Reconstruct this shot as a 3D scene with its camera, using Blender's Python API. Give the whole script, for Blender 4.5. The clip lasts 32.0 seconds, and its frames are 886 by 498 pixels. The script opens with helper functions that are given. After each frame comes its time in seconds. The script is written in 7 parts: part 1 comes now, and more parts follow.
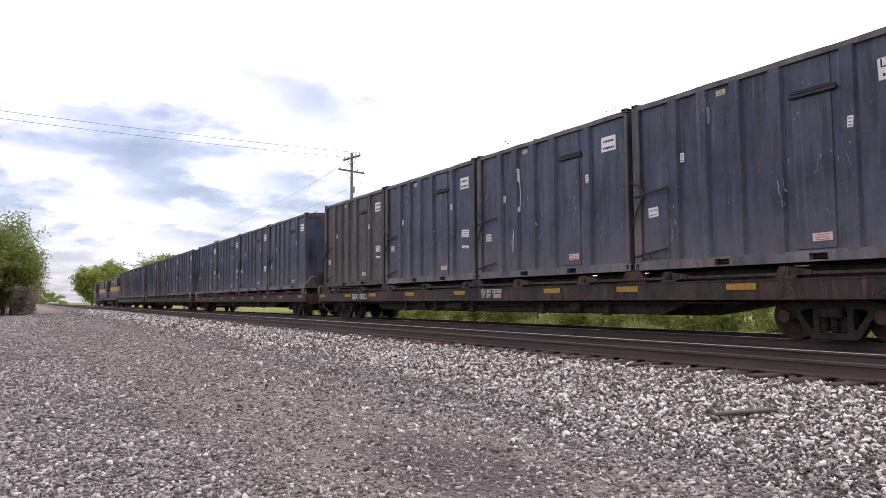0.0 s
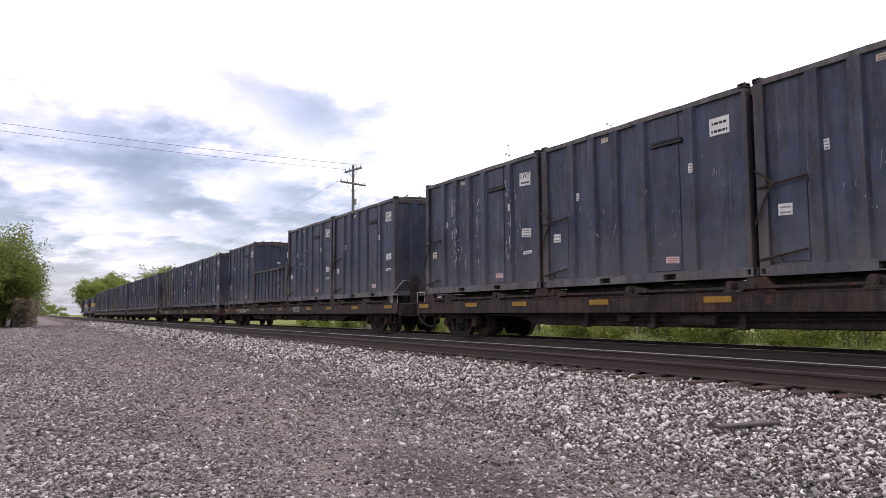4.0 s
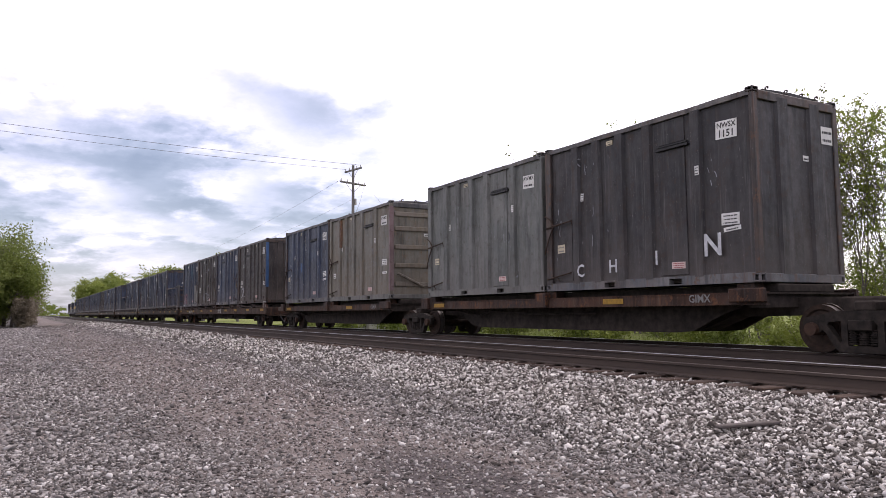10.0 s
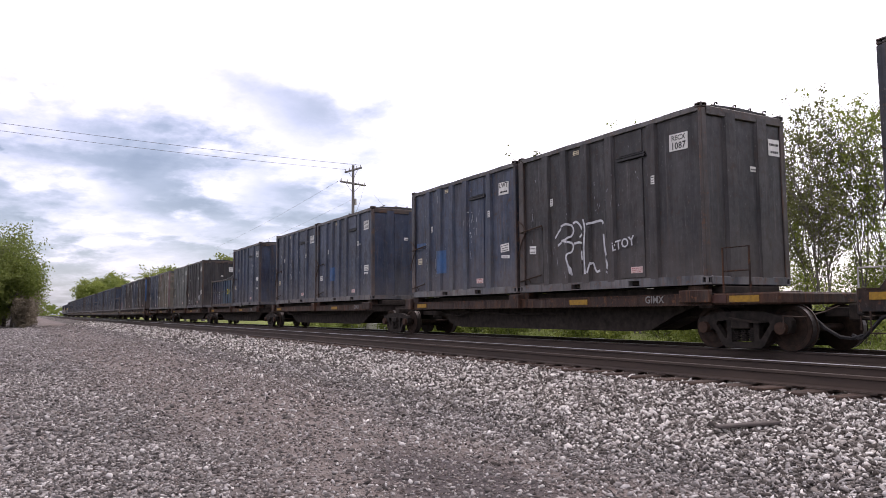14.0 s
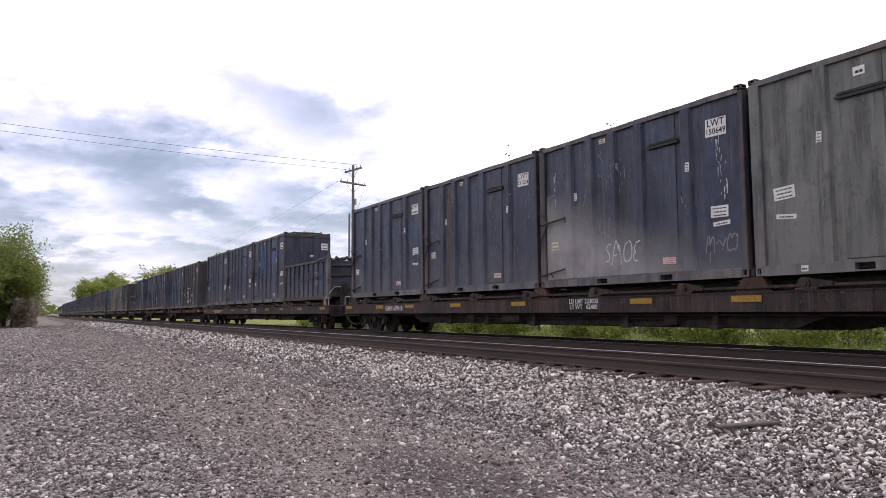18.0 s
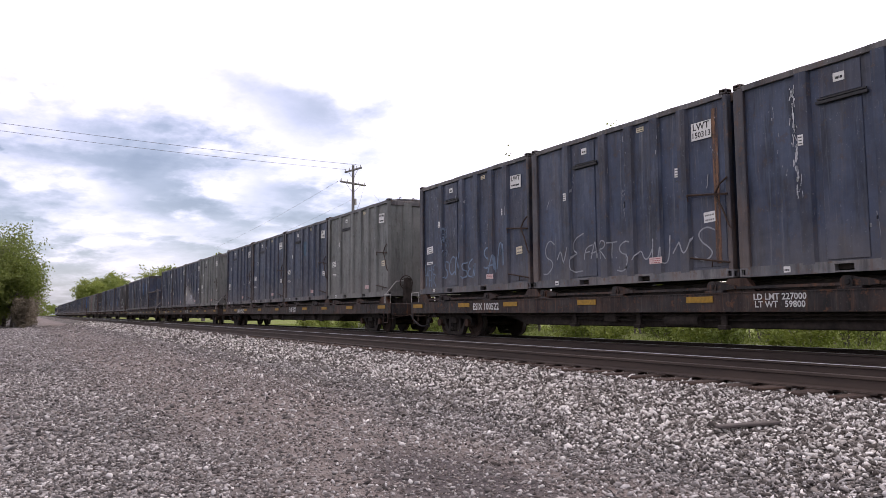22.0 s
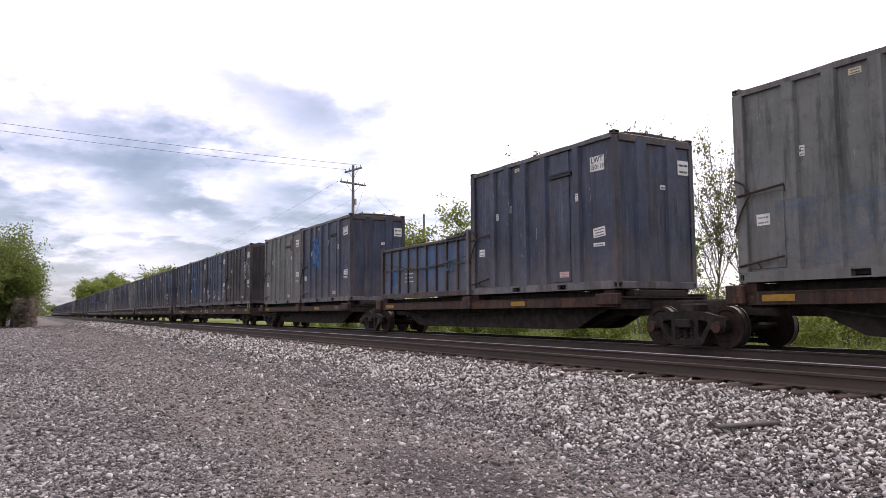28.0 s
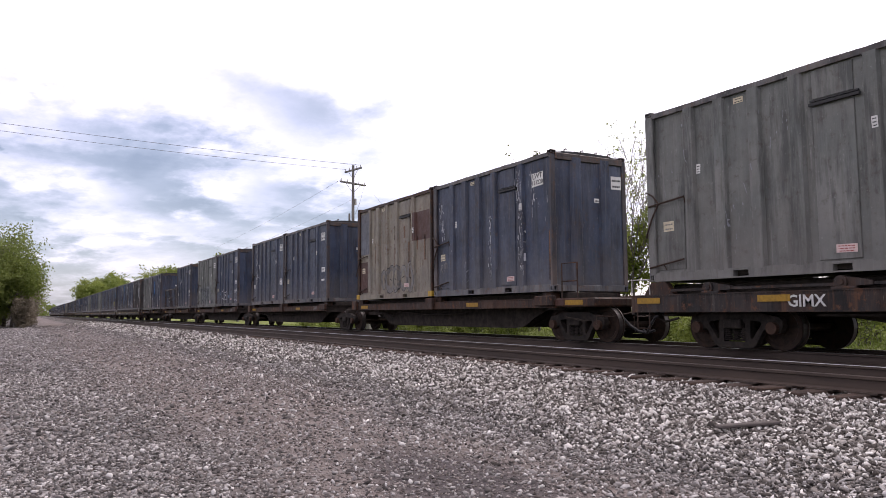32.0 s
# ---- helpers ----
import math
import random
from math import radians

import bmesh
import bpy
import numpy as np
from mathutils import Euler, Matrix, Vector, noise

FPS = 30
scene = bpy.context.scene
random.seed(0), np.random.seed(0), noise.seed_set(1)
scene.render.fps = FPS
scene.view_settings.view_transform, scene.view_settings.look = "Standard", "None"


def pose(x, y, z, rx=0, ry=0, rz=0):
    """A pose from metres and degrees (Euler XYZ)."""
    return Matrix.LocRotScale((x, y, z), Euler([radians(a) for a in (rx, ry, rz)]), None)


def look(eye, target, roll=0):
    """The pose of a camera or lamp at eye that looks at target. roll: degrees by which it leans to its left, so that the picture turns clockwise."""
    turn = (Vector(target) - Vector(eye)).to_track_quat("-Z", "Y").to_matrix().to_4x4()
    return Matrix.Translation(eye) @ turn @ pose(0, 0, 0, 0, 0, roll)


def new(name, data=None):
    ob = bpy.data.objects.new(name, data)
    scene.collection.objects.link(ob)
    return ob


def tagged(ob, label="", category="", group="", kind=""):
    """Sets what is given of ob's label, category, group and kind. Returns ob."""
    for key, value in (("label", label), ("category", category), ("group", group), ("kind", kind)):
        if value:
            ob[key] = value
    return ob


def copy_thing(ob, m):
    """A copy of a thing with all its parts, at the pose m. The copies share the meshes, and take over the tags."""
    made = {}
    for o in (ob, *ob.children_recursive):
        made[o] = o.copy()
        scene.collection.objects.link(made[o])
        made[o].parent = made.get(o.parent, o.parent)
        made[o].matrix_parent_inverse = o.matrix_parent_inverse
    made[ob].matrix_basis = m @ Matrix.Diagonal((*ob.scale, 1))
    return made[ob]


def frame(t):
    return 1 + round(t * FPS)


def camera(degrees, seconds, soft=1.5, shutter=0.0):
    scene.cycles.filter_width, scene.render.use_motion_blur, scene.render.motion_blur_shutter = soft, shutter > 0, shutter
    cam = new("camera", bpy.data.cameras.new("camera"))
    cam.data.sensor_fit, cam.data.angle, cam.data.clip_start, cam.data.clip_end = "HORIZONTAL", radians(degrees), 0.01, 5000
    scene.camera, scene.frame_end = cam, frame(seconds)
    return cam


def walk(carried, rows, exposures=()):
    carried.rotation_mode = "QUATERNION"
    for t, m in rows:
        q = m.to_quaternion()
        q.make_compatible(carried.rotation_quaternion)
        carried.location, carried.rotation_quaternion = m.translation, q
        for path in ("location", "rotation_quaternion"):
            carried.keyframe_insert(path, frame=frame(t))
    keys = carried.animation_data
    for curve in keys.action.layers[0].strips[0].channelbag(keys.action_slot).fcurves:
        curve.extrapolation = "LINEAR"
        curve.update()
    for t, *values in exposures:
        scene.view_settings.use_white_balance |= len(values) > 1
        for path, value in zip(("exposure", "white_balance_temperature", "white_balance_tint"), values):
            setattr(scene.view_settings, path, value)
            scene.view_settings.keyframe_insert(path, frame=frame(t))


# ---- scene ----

# ================= camera and its path =================
EYE = (0.0, 0.0, 1.25)
YAW, PITCH, ROLL = 29.316, 4.899, -0.411
PX = 1300.0
cam = camera(62.18, 32.0, soft=0.5)


def aim(right=0.0, up=0.0):
    """The camera's pose with a small turn to the right and up, in thousandths of the lens's length."""
    yaw = radians(YAW) + math.atan(right)
    pit = radians(PITCH) + math.atan(up)
    ahead = Vector((math.sin(yaw) * math.cos(pit), math.cos(yaw) * math.cos(pit), math.sin(pit)))
    return look(EYE, Vector(EYE) + ahead * 10, ROLL)


# the tripod settles during the first second and a half
SETTLE = [(0.0, -2, -21.5), (0.1, -2, -21.5), (0.2, -2.5, -20.5), (0.3, -3, -19.5), (0.4, -4, -18.5), (0.5, -4.5, -16.5),
          (0.6, -4, -13.5), (0.7, -3, -9), (0.8, -2, -4), (0.9, -1, 0), (1.0, -0.3, 1.5), (1.25, 0.8, 1.7), (1.5, 1, 1.5), (1.75, 1.2, 0.6),
          (2.0, 1.2, 0), (3.0, 1, 0), (3.5, 0, 0), (5.5, 0, 0), (32.0, 0, 0)]
walk(cam, [(t, aim(-dx / PX, dy / PX)) for t, dx, dy in SETTLE], exposures=[(0.0, 0.42, 6900, 23.0), (0.5, 0.46, 6900, 23.0), (1.0, 0.48, 6900, 23.0), (2.0, 0.43, 6900, 23.0), (3.0, 0.20, 6900, 23.0), (6.0, 0.16, 6900, 23.0), (32.0, 0.16, 6900, 23.0)])


def run(t):
    """How far the train has gone after t seconds."""
    return 11.69 * t + 0.063087 * t ** 2 - 0.00161232 * t ** 3 + 1.6528e-5 * t ** 4


# ================= world and light =================
SUN_EL, SUN_AZ = 48.0, 68.0   # degrees up, degrees from +y towards +x


# cloud banks over the end of the line: bearing, height, half widths in degrees, thickness
DARK_BANKS = ((-0.2, 11.1, 3.9, 0.8, -0.07), (6.5, 10.8, 4.6, 1.6, -0.12), (10.8, 11.9, 3.5, 1.2, -0.08), (8.5, 8.0, 2.2, 1.1, -0.09), (16.8, 16.9, 6.5, 2.1, -0.095),
              (20.8, 14.9, 5.2, 2.0, -0.105), (18.8, 9.3, 3.8, 1.3, -0.13), (14.4, 6.8, 4.2, 0.9, -0.08), (-1.7, 14.8, 1.3, 0.8, -0.06), (-1.9, 10.7, 0.5, 0.3, -0.1),
              (-0.6, 5.9, 2.4, 0.3, -0.08), (1.2, 3.8, 3.2, 1.6, -0.055), (10.0, 5.3, 3.6, 0.6, -0.06), (5.9, 13.2, 6.5, 1.2, -0.06), (19.9, 7.0, 3.2, 0.8, -0.09), (15.0, 4.3, 6.0, 1.6, -0.085))
PALE_BANKS = ((1.6, 9.0, 3.4, 0.9, 0.07), (12.7, 9.6, 2.3, 0.9, 0.06), (15.5, 14.8, 2.1, 1.7, 0.03), (7.2, 6.0, 2.3, 0.5, 0.05), (3.6, 5.2, 2.6, 0.6, 0.04),
              (6.0, 19.5, 14.0, 3.6, 0.10), (36.0, 18.0, 11.0, 11.0, 0.09))


def make_world():
    w = bpy.data.worlds.new("sky")
    w.use_nodes = True
    n, l = w.node_tree.nodes, w.node_tree.links
    n.clear()

    def add(kind, operation=""):
        x = n.new(kind)
        if operation:
            x.operation = operation
        return x

    def mathn(op, a, b=0.0, c=0.0, clamp=False):
        x = add("ShaderNodeMath", op)
        x.use_clamp = clamp
        for i, v in enumerate((a, b, c)):
            if hasattr(v, "links"):
                l.new(v, x.inputs[i])
            else:
                x.inputs[i].default_value = v
        return x.outputs[0]

    coord = add("ShaderNodeTexCoord").outputs["Generated"]
    sep = add("ShaderNodeSeparateXYZ")
    l.new(coord, sep.inputs[0])
    up = mathn("ADD", mathn("MAXIMUM", sep.outputs[2], 0.0), 0.16)
    flat = add("ShaderNodeCombineXYZ")
    l.new(mathn("DIVIDE", sep.outputs[0], up), flat.inputs[0])
    l.new(mathn("DIVIDE", sep.outputs[1], up), flat.inputs[1])
    # big cloud banks and finer wisps on a high flat layer
    noises = []
    for scale, detail, rough, off in ((0.85, 8.0, 0.58, (3.2, 1.7, 0)), (2.1, 10.0, 0.66, (7.1, 4.4, 0)), (5.2, 5.0, 0.52, (2.3, 9.1, 0))):
        m = add("ShaderNodeMapping")
        m.inputs["Location"].default_value = off
        m.inputs["Scale"].default_value = (1.0, 0.8, 1.0)
        l.new(flat.outputs[0], m.inputs[0])
        t = add("ShaderNodeTexNoise")
        t.inputs["Scale"].default_value, t.inputs["Detail"].default_value, t.inputs["Roughness"].default_value = scale, detail, rough
        l.new(m.outputs[0], t.inputs["Vector"])
        noises.append(t.outputs["Fac"])
    fac = mathn("ADD", mathn("MULTIPLY", noises[0], 0.26), mathn("MULTIPLY", noises[1], 0.30))
    fac = mathn("ADD", mathn("ADD", fac, mathn("MULTIPLY", noises[2], 0.22)), 0.150)
    # thicker cover towards the horizon
    low = add("ShaderNodeMapRange")
    l.new(sep.outputs[2], low.inputs[0])
    for i, v in ((1, 0.02), (2, 0.34), (3, -0.085), (4, 0.045)):
        low.inputs[i].default_value = v
    fac = mathn("ADD", fac, low.outputs[0])
    az = mathn("DEGREES", mathn("ARCTAN2", sep.outputs[0], sep.outputs[1]))
    ht = mathn("DEGREES", mathn("ARCSINE", sep.outputs[2]))
    az = mathn("ADD", az, mathn("MULTIPLY", mathn("SUBTRACT", noises[1], 0.5), 9.0))
    az = mathn("ADD", az, mathn("MULTIPLY", mathn("SUBTRACT", noises[2], 0.5), 8.0))
    ht = mathn("ADD", ht, mathn("MULTIPLY", mathn("SUBTRACT", noises[0], 0.5), 3.0))
    ht = mathn("ADD", ht, mathn("MULTIPLY", mathn("SUBTRACT", noises[2], 0.5), 4.0))
    for a, h, wa, wh, k in (*DARK_BANKS, *PALE_BANKS):
        u = mathn("POWER", mathn("DIVIDE", mathn("SUBTRACT", az, a), wa), 2.0)
        v = mathn("POWER", mathn("DIVIDE", mathn("SUBTRACT", ht, h), wh), 2.0)
        fac = mathn("ADD", fac, mathn("MULTIPLY", mathn("EXPONENT", mathn("MULTIPLY", mathn("ADD", u, v), -1.0)), k))
    ramp = add("ShaderNodeValToRGB")
    e = ramp.color_ramp.elements
    e[0].position, e[0].color = 0.36, (0.16, 0.215, 0.30, 1)
    e[1].position, e[1].color = 0.62, (1.32, 1.33, 1.38, 1)
    for p, c in ((0.42, (0.255, 0.32, 0.42, 1)), (0.465, (0.41, 0.47, 0.60, 1)), (0.51, (0.61, 0.655, 0.82, 1)), (0.55, (0.82, 0.845, 0.99, 1))):
        x = e.new(p)
        x.color = c
    l.new(fac, ramp.inputs[0])
    # the cloud cover thins towards the sun
    el, az = radians(SUN_EL), radians(SUN_AZ)
    dot = add("ShaderNodeVectorMath", operation="DOT_PRODUCT")
    l.new(coord, dot.inputs[0])
    dot.inputs[1].default_value = (math.sin(az) * math.cos(el), math.cos(az) * math.cos(el), math.sin(el))
    glow = add("ShaderNodeMapRange")
    glow.interpolation_type = "SMOOTHSTEP"
    l.new(dot.outputs["Value"], glow.inputs[0])
    for i, v in ((1, 0.56), (2, 0.98), (3, 0.0), (4, 1.0)):
        glow.inputs[i].default_value = v
    mix = add("ShaderNodeMixRGB")
    l.new(mathn("MULTIPLY", glow.outputs[0], 1.0, clamp=True), mix.inputs[0])
    l.new(ramp.outputs[0], mix.inputs[1])
    mix.inputs[2].default_value = (1.6, 1.6, 1.62, 1)
    sky = add("ShaderNodeTexSky")
    sky.sky_type, sky.sun_disc, sky.sun_elevation, sky.sun_rotation = "NISHITA", False, el, az
    b1, b2 = add("ShaderNodeBackground"), add("ShaderNodeBackground")
    l.new(sky.outputs[0], b1.inputs[0])
    b1.inputs[1].default_value = 0.05
    l.new(mix.outputs[0], b2.inputs[0])
    b2.inputs[1].default_value = 0.93
    both, out = add("ShaderNodeAddShader"), add("ShaderNodeOutputWorld")
    l.new(b1.outputs[0], both.inputs[0])
    l.new(b2.outputs[0], both.inputs[1])
    l.new(both.outputs[0], out.inputs[0])
    scene.world = w


make_world()
sun = new("sun", bpy.data.lights.new("sun", "SUN"))
sun.data.energy, sun.data.angle, sun.data.color = 0.8, radians(14), (1.0, 0.96, 0.9)
sun.matrix_basis = look((0, 0, 0), (-math.sin(radians(SUN_AZ)) * math.cos(radians(SUN_EL)), -math.cos(radians(SUN_AZ)) * math.cos(radians(SUN_EL)), -math.sin(radians(SUN_EL))))


# ================= materials =================
class Nodes:
    """Short ways to build a node material."""

    def __init__(self, name, rough=0.8, metal=0.0, spec=0.3):
        self.mat = bpy.data.materials.new(name)
        self.mat.use_nodes = True
        self.t = self.mat.node_tree
        self.n, self.l = self.t.nodes, self.t.links
        self.b = self.n["Principled BSDF"]
        self.b.inputs["Roughness"].default_value = rough
        self.b.inputs["Metallic"].default_value = metal
        self.b.inputs["Specular IOR Level"].default_value = spec

    def add(self, kind, operation=""):
        x = self.n.new(kind)
        if operation:
            x.operation = operation
        return x

    def coords(self, which="Object", shift=True):
        v = self.add("ShaderNodeTexCoord").outputs[which]
        if not shift:
            return v
        r = self.add("ShaderNodeObjectInfo").outputs["Random"]
        c = self.add("ShaderNodeVectorMath", operation="SCALE")
        c.inputs[0].default_value = (37.0, 53.0, 11.0)
        self.l.new(r, c.inputs["Scale"])
        a = self.add("ShaderNodeVectorMath", operation="ADD")
        self.l.new(v, a.inputs[0])
        self.l.new(c.outputs[0], a.inputs[1])
        return a.outputs[0]

    def noise(self, vec, scale, detail=4.0, rough=0.55, stretch=None):
        if stretch:
            m = self.add("ShaderNodeMapping")
            m.inputs["Scale"].default_value = stretch
            self.l.new(vec, m.inputs[0])
            vec = m.outputs[0]
        x = self.add("ShaderNodeTexNoise")
        x.inputs["Scale"].default_value, x.inputs["Detail"].default_value, x.inputs["Roughness"].default_value = scale, detail, rough
        self.l.new(vec, x.inputs["Vector"])
        return x.outputs["Fac"]

    def ramp(self, fac, *stops):
        x = self.add("ShaderNodeValToRGB")
        e = x.color_ramp.elements
        e[0].position, e[0].color = stops[0][0], (*stops[0][1], 1)
        e[1].position, e[1].color = stops[-1][0], (*stops[-1][1], 1)
        for p, c in stops[1:-1]:
            y = e.new(p)
            y.color = (*c, 1)
        self.l.new(fac, x.inputs[0])
        return x.outputs[0]

    def band(self, fac, lo, hi):
        x = self.add("ShaderNodeMapRange")
        self.l.new(fac, x.inputs[0])
        x.inputs[1].default_value, x.inputs[2].default_value = lo, hi
        return x.outputs[0]

    def mul(self, a, b):
        x = self.add("ShaderNodeMath", operation="MULTIPLY")
        for i, v in enumerate((a, b)):
            if hasattr(v, "links"):
                self.l.new(v, x.inputs[i])
            else:
                x.inputs[i].default_value = v
        return x.outputs[0]

    def mix(self, fac, a, b, blend="MIX"):
        x = self.add("ShaderNodeMixRGB")
        x.blend_type = blend
        for i, v in enumerate((fac, a, b)):
            if hasattr(v, "links"):
                self.l.new(v, x.inputs[i])
            elif isinstance(v, tuple):
                x.inputs[i].default_value = (*v, 1)
            else:
                x.inputs[i].default_value = v
        return x.outputs[0]

    def color(self, c):
        if isinstance(c, tuple):
            self.b.inputs["Base Color"].default_value = (*c, 1)
        else:
            self.l.new(c, self.b.inputs["Base Color"])
        return self

    def rough(self, r):
        self.l.new(r, self.b.inputs["Roughness"])
        return self

    def bump(self, fac, strength=0.3, dist=0.01):
        x = self.add("ShaderNodeBump")
        x.inputs["Strength"].default_value, x.inputs["Distance"].default_value = strength, dist
        self.l.new(fac, x.inputs["Height"])
        self.l.new(x.outputs[0], self.b.inputs["Normal"])
        return self


def paint(name, base, worn, rust=(0.050, 0.028, 0.018), dust=(0.15, 0.148, 0.15), rusty=0.5, dusty=0.4, rough=0.5, splash=0.0, spec=0.42):
    """Weathered steel paint: faded patches, stains, run-off streaks, rust spots, chips, dust, and dirt thrown up along the base."""
    m = Nodes(name, rough, spec=spec)
    v = m.coords()
    one = m.add("ShaderNodeObjectInfo").outputs["Random"]
    big = m.noise(v, 0.8, 6.0, 0.62)
    c = m.mix(m.band(big, 0.38, 0.64), base, worn)
    # each container has faded to its own degree
    c = m.mix(m.mul(one, 0.22), c, tuple(0.55 * x for x in base))
    stain = m.noise(v, 0.55, 6.0, 0.7)
    c = m.mix(m.mul(m.band(stain, 0.49, 0.63), 0.6 * rusty), c, tuple(0.55 * x + 0.4 * y for x, y in zip(rust, worn)))
    wipe = m.noise(v, 1.0, 6.0, 0.7, (2.6, 2.6, 0.22))
    c = m.mix(m.mul(m.band(wipe, 0.50, 0.74), 0.42 * dusty), c, dust)
    dark = m.noise(v, 1.0, 6.0, 0.68, (3.4, 3.4, 0.5))
    c = m.mix(m.mul(m.band(dark, 0.49, 0.63), 0.72), c, tuple(0.32 * x for x in base))
    streak = m.noise(v, 1.0, 6.0, 0.7, (11.0, 11.0, 0.4))
    c = m.mix(m.mul(m.band(streak, 0.57, 0.74), 0.85 * dusty), c, dust)
    runs = m.noise(v, 1.0, 5.0, 0.7, (7.0, 7.0, 0.45))
    c = m.mix(m.mul(m.band(runs, 0.555, 0.69), 0.65 * min(1.3, rusty)), c, rust)
    spots = m.noise(v, 5.0, 7.0, 0.75)
    c = m.mix(m.mul(m.band(spots, 0.565, 0.64), 0.8 * min(1.2, rusty)), c, rust)
    grime = m.noise(v, 1.7, 7.0, 0.72, (1.0, 1.0, 0.6))
    c = m.mix(m.mul(m.band(grime, 0.50, 0.64), 0.45 * min(1.0, rusty)), c, tuple(0.45 * x + 0.35 * y for x, y in zip(rust, base)))
    flake = m.noise(v, 11.0, 6.0, 0.75, (1.0, 1.0, 0.5))
    c = m.mix(m.mul(m.band(flake, 0.645, 0.69), 0.6 * dusty), c, tuple(min(1.0, x * 1.3) for x in dust))
    nicks = m.noise(v, 1.0, 5.0, 0.75, (26.0, 26.0, 2.4))
    c = m.mix(m.mul(m.band(nicks, 0.66, 0.70), 0.8 * dusty), c, tuple(min(1.0, x * 1.7) for x in dust))
    chips = m.noise(v, 23.0, 5.0, 0.7)
    c = m.mix(m.mul(m.band(chips, 0.64, 0.69), 0.75 * dusty), c, tuple(min(1.0, x * 1.6) for x in dust))
    if splash:
        sep = m.add("ShaderNodeSeparateXYZ")
        m.l.new(m.coords("Object", False), sep.inputs[0])
        low = m.add("ShaderNodeMath", "ADD")
        m.l.new(sep.outputs[2], low.inputs[0])
        m.l.new(m.mul(m.noise(v, 1.3, 6.0, 0.65), -2.4), low.inputs[1])
        c = m.mix(m.mul(m.band(low.outputs[0], 0.2, -1.2), splash), c, tuple(0.42 * x + 0.62 * y for x, y in zip(dust, rust)))
    fine = m.noise(v, 55.0, 3.0, 0.6)
    m.color(c)
    r = m.add("ShaderNodeMapRange")
    m.l.new(spots, r.inputs[0])
    for k, x in ((1, 0.3), (2, 0.7), (3, rough - 0.14), (4, rough + 0.22)):
        r.inputs[k].default_value = x
    m.rough(r.outputs[0])
    dents = m.noise(v, 1.5, 3.0, 0.5)
    return m.bump(m.mix(0.05, dents, fine), 0.6, 0.06).mat


def grit(name, a, b, c, scale, bump=0.5, dist=0.02, patch=0.35):
    m = Nodes(name, 0.92, spec=0.15)
    v = m.coords("Object", False)
    vor = m.add("ShaderNodeTexVoronoi")
    vor.inputs["Scale"].default_value = scale
    m.l.new(v, vor.inputs["Vector"])
    sep = m.add("ShaderNodeSeparateColor")
    m.l.new(vor.outputs["Color"], sep.inputs[0])
    col = m.ramp(sep.outputs[0], (0.0, a), (0.55, b), (1.0, c))
    # shade between the stones put into the colour: cells darken towards their edges
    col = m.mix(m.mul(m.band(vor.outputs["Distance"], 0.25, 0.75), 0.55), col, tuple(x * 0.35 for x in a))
    col = m.mix(m.mul(m.band(m.noise(v, patch, 5.0, 0.6), 0.35, 0.7), 0.55), col, tuple(x * 0.62 for x in b))
    return m.color(col).bump(vor.outputs["Distance"], bump, dist).mat


def simple(name, a, b, scale=8.0, rough=0.8, metal=0.0, bump=0.2, stretch=None, spec=0.3, dist=0.01):
    m = Nodes(name, rough, metal, spec)
    v = m.coords()
    f = m.noise(v, scale, 6.0, 0.65, stretch)
    f2 = m.noise(v, scale * 0.18, 4.0, 0.6, stretch)
    c = m.mix(m.band(f, 0.35, 0.68), a, b)
    c = m.mix(m.mul(m.band(f2, 0.42, 0.7), 0.4), c, tuple(x * 0.6 for x in a))
    return m.color(c).bump(f, bump, dist).mat


NAVY = paint("navy_paint", (0.0118, 0.0215, 0.0485), (0.036, 0.054, 0.100), rust=(0.066, 0.043, 0.031), dust=(0.225, 0.236, 0.246), dusty=0.40, rusty=0.6, splash=0.45, rough=0.46)
BLUE = paint("blue_paint", (0.014, 0.027, 0.060), (0.042, 0.058, 0.098), rust=(0.064, 0.038, 0.026), dust=(0.22, 0.215, 0.215), rusty=0.9, splash=0.5)
LOWBLUE = paint("bright_worn_blue", (0.026, 0.098, 0.22), (0.060, 0.080, 0.110), rust=(0.085, 0.050, 0.031), dust=(0.22, 0.20, 0.19), rusty=1.0, splash=0.4)
SOOT = paint("soot_black_paint", (0.0135, 0.0135, 0.0165), (0.036, 0.033, 0.035), dust=(0.20, 0.188, 0.18), dusty=0.42, rusty=0.6, splash=0.4)
UMBER = paint("brown_black_paint", (0.022, 0.0185, 0.0185), (0.055, 0.045, 0.042), dust=(0.21, 0.185, 0.17), dusty=0.5, splash=0.5)
GREY = paint("grey_paint", (0.112, 0.122, 0.115), (0.168, 0.169, 0.157), dust=(0.30, 0.295, 0.28), rusty=0.45, splash=0.4)
OLIVE = paint("olive_grey_paint", (0.128, 0.120, 0.096), (0.160, 0.153, 0.135), rust=(0.16, 0.095, 0.04), dust=(0.28, 0.27, 0.25), rusty=0.6, splash=0.4)
MAUVE = paint("mauve_scraped_paint", (0.17, 0.105, 0.108), (0.23, 0.165, 0.165), rusty=0.6, dusty=0.5)
TAN = paint("tan_grey_paint", (0.245, 0.215, 0.165), (0.18, 0.168, 0.145), rust=(0.13, 0.070, 0.038), dust=(0.30, 0.28, 0.25), rusty=0.85)
RIBRUST = paint("rusty_rib_paint", (0.0115, 0.0210, 0.0465), (0.036, 0.053, 0.095), rust=(0.072, 0.045, 0.032), dust=(0.22, 0.232, 0.24), dusty=0.40, rusty=0.68, splash=0.48, rough=0.46)
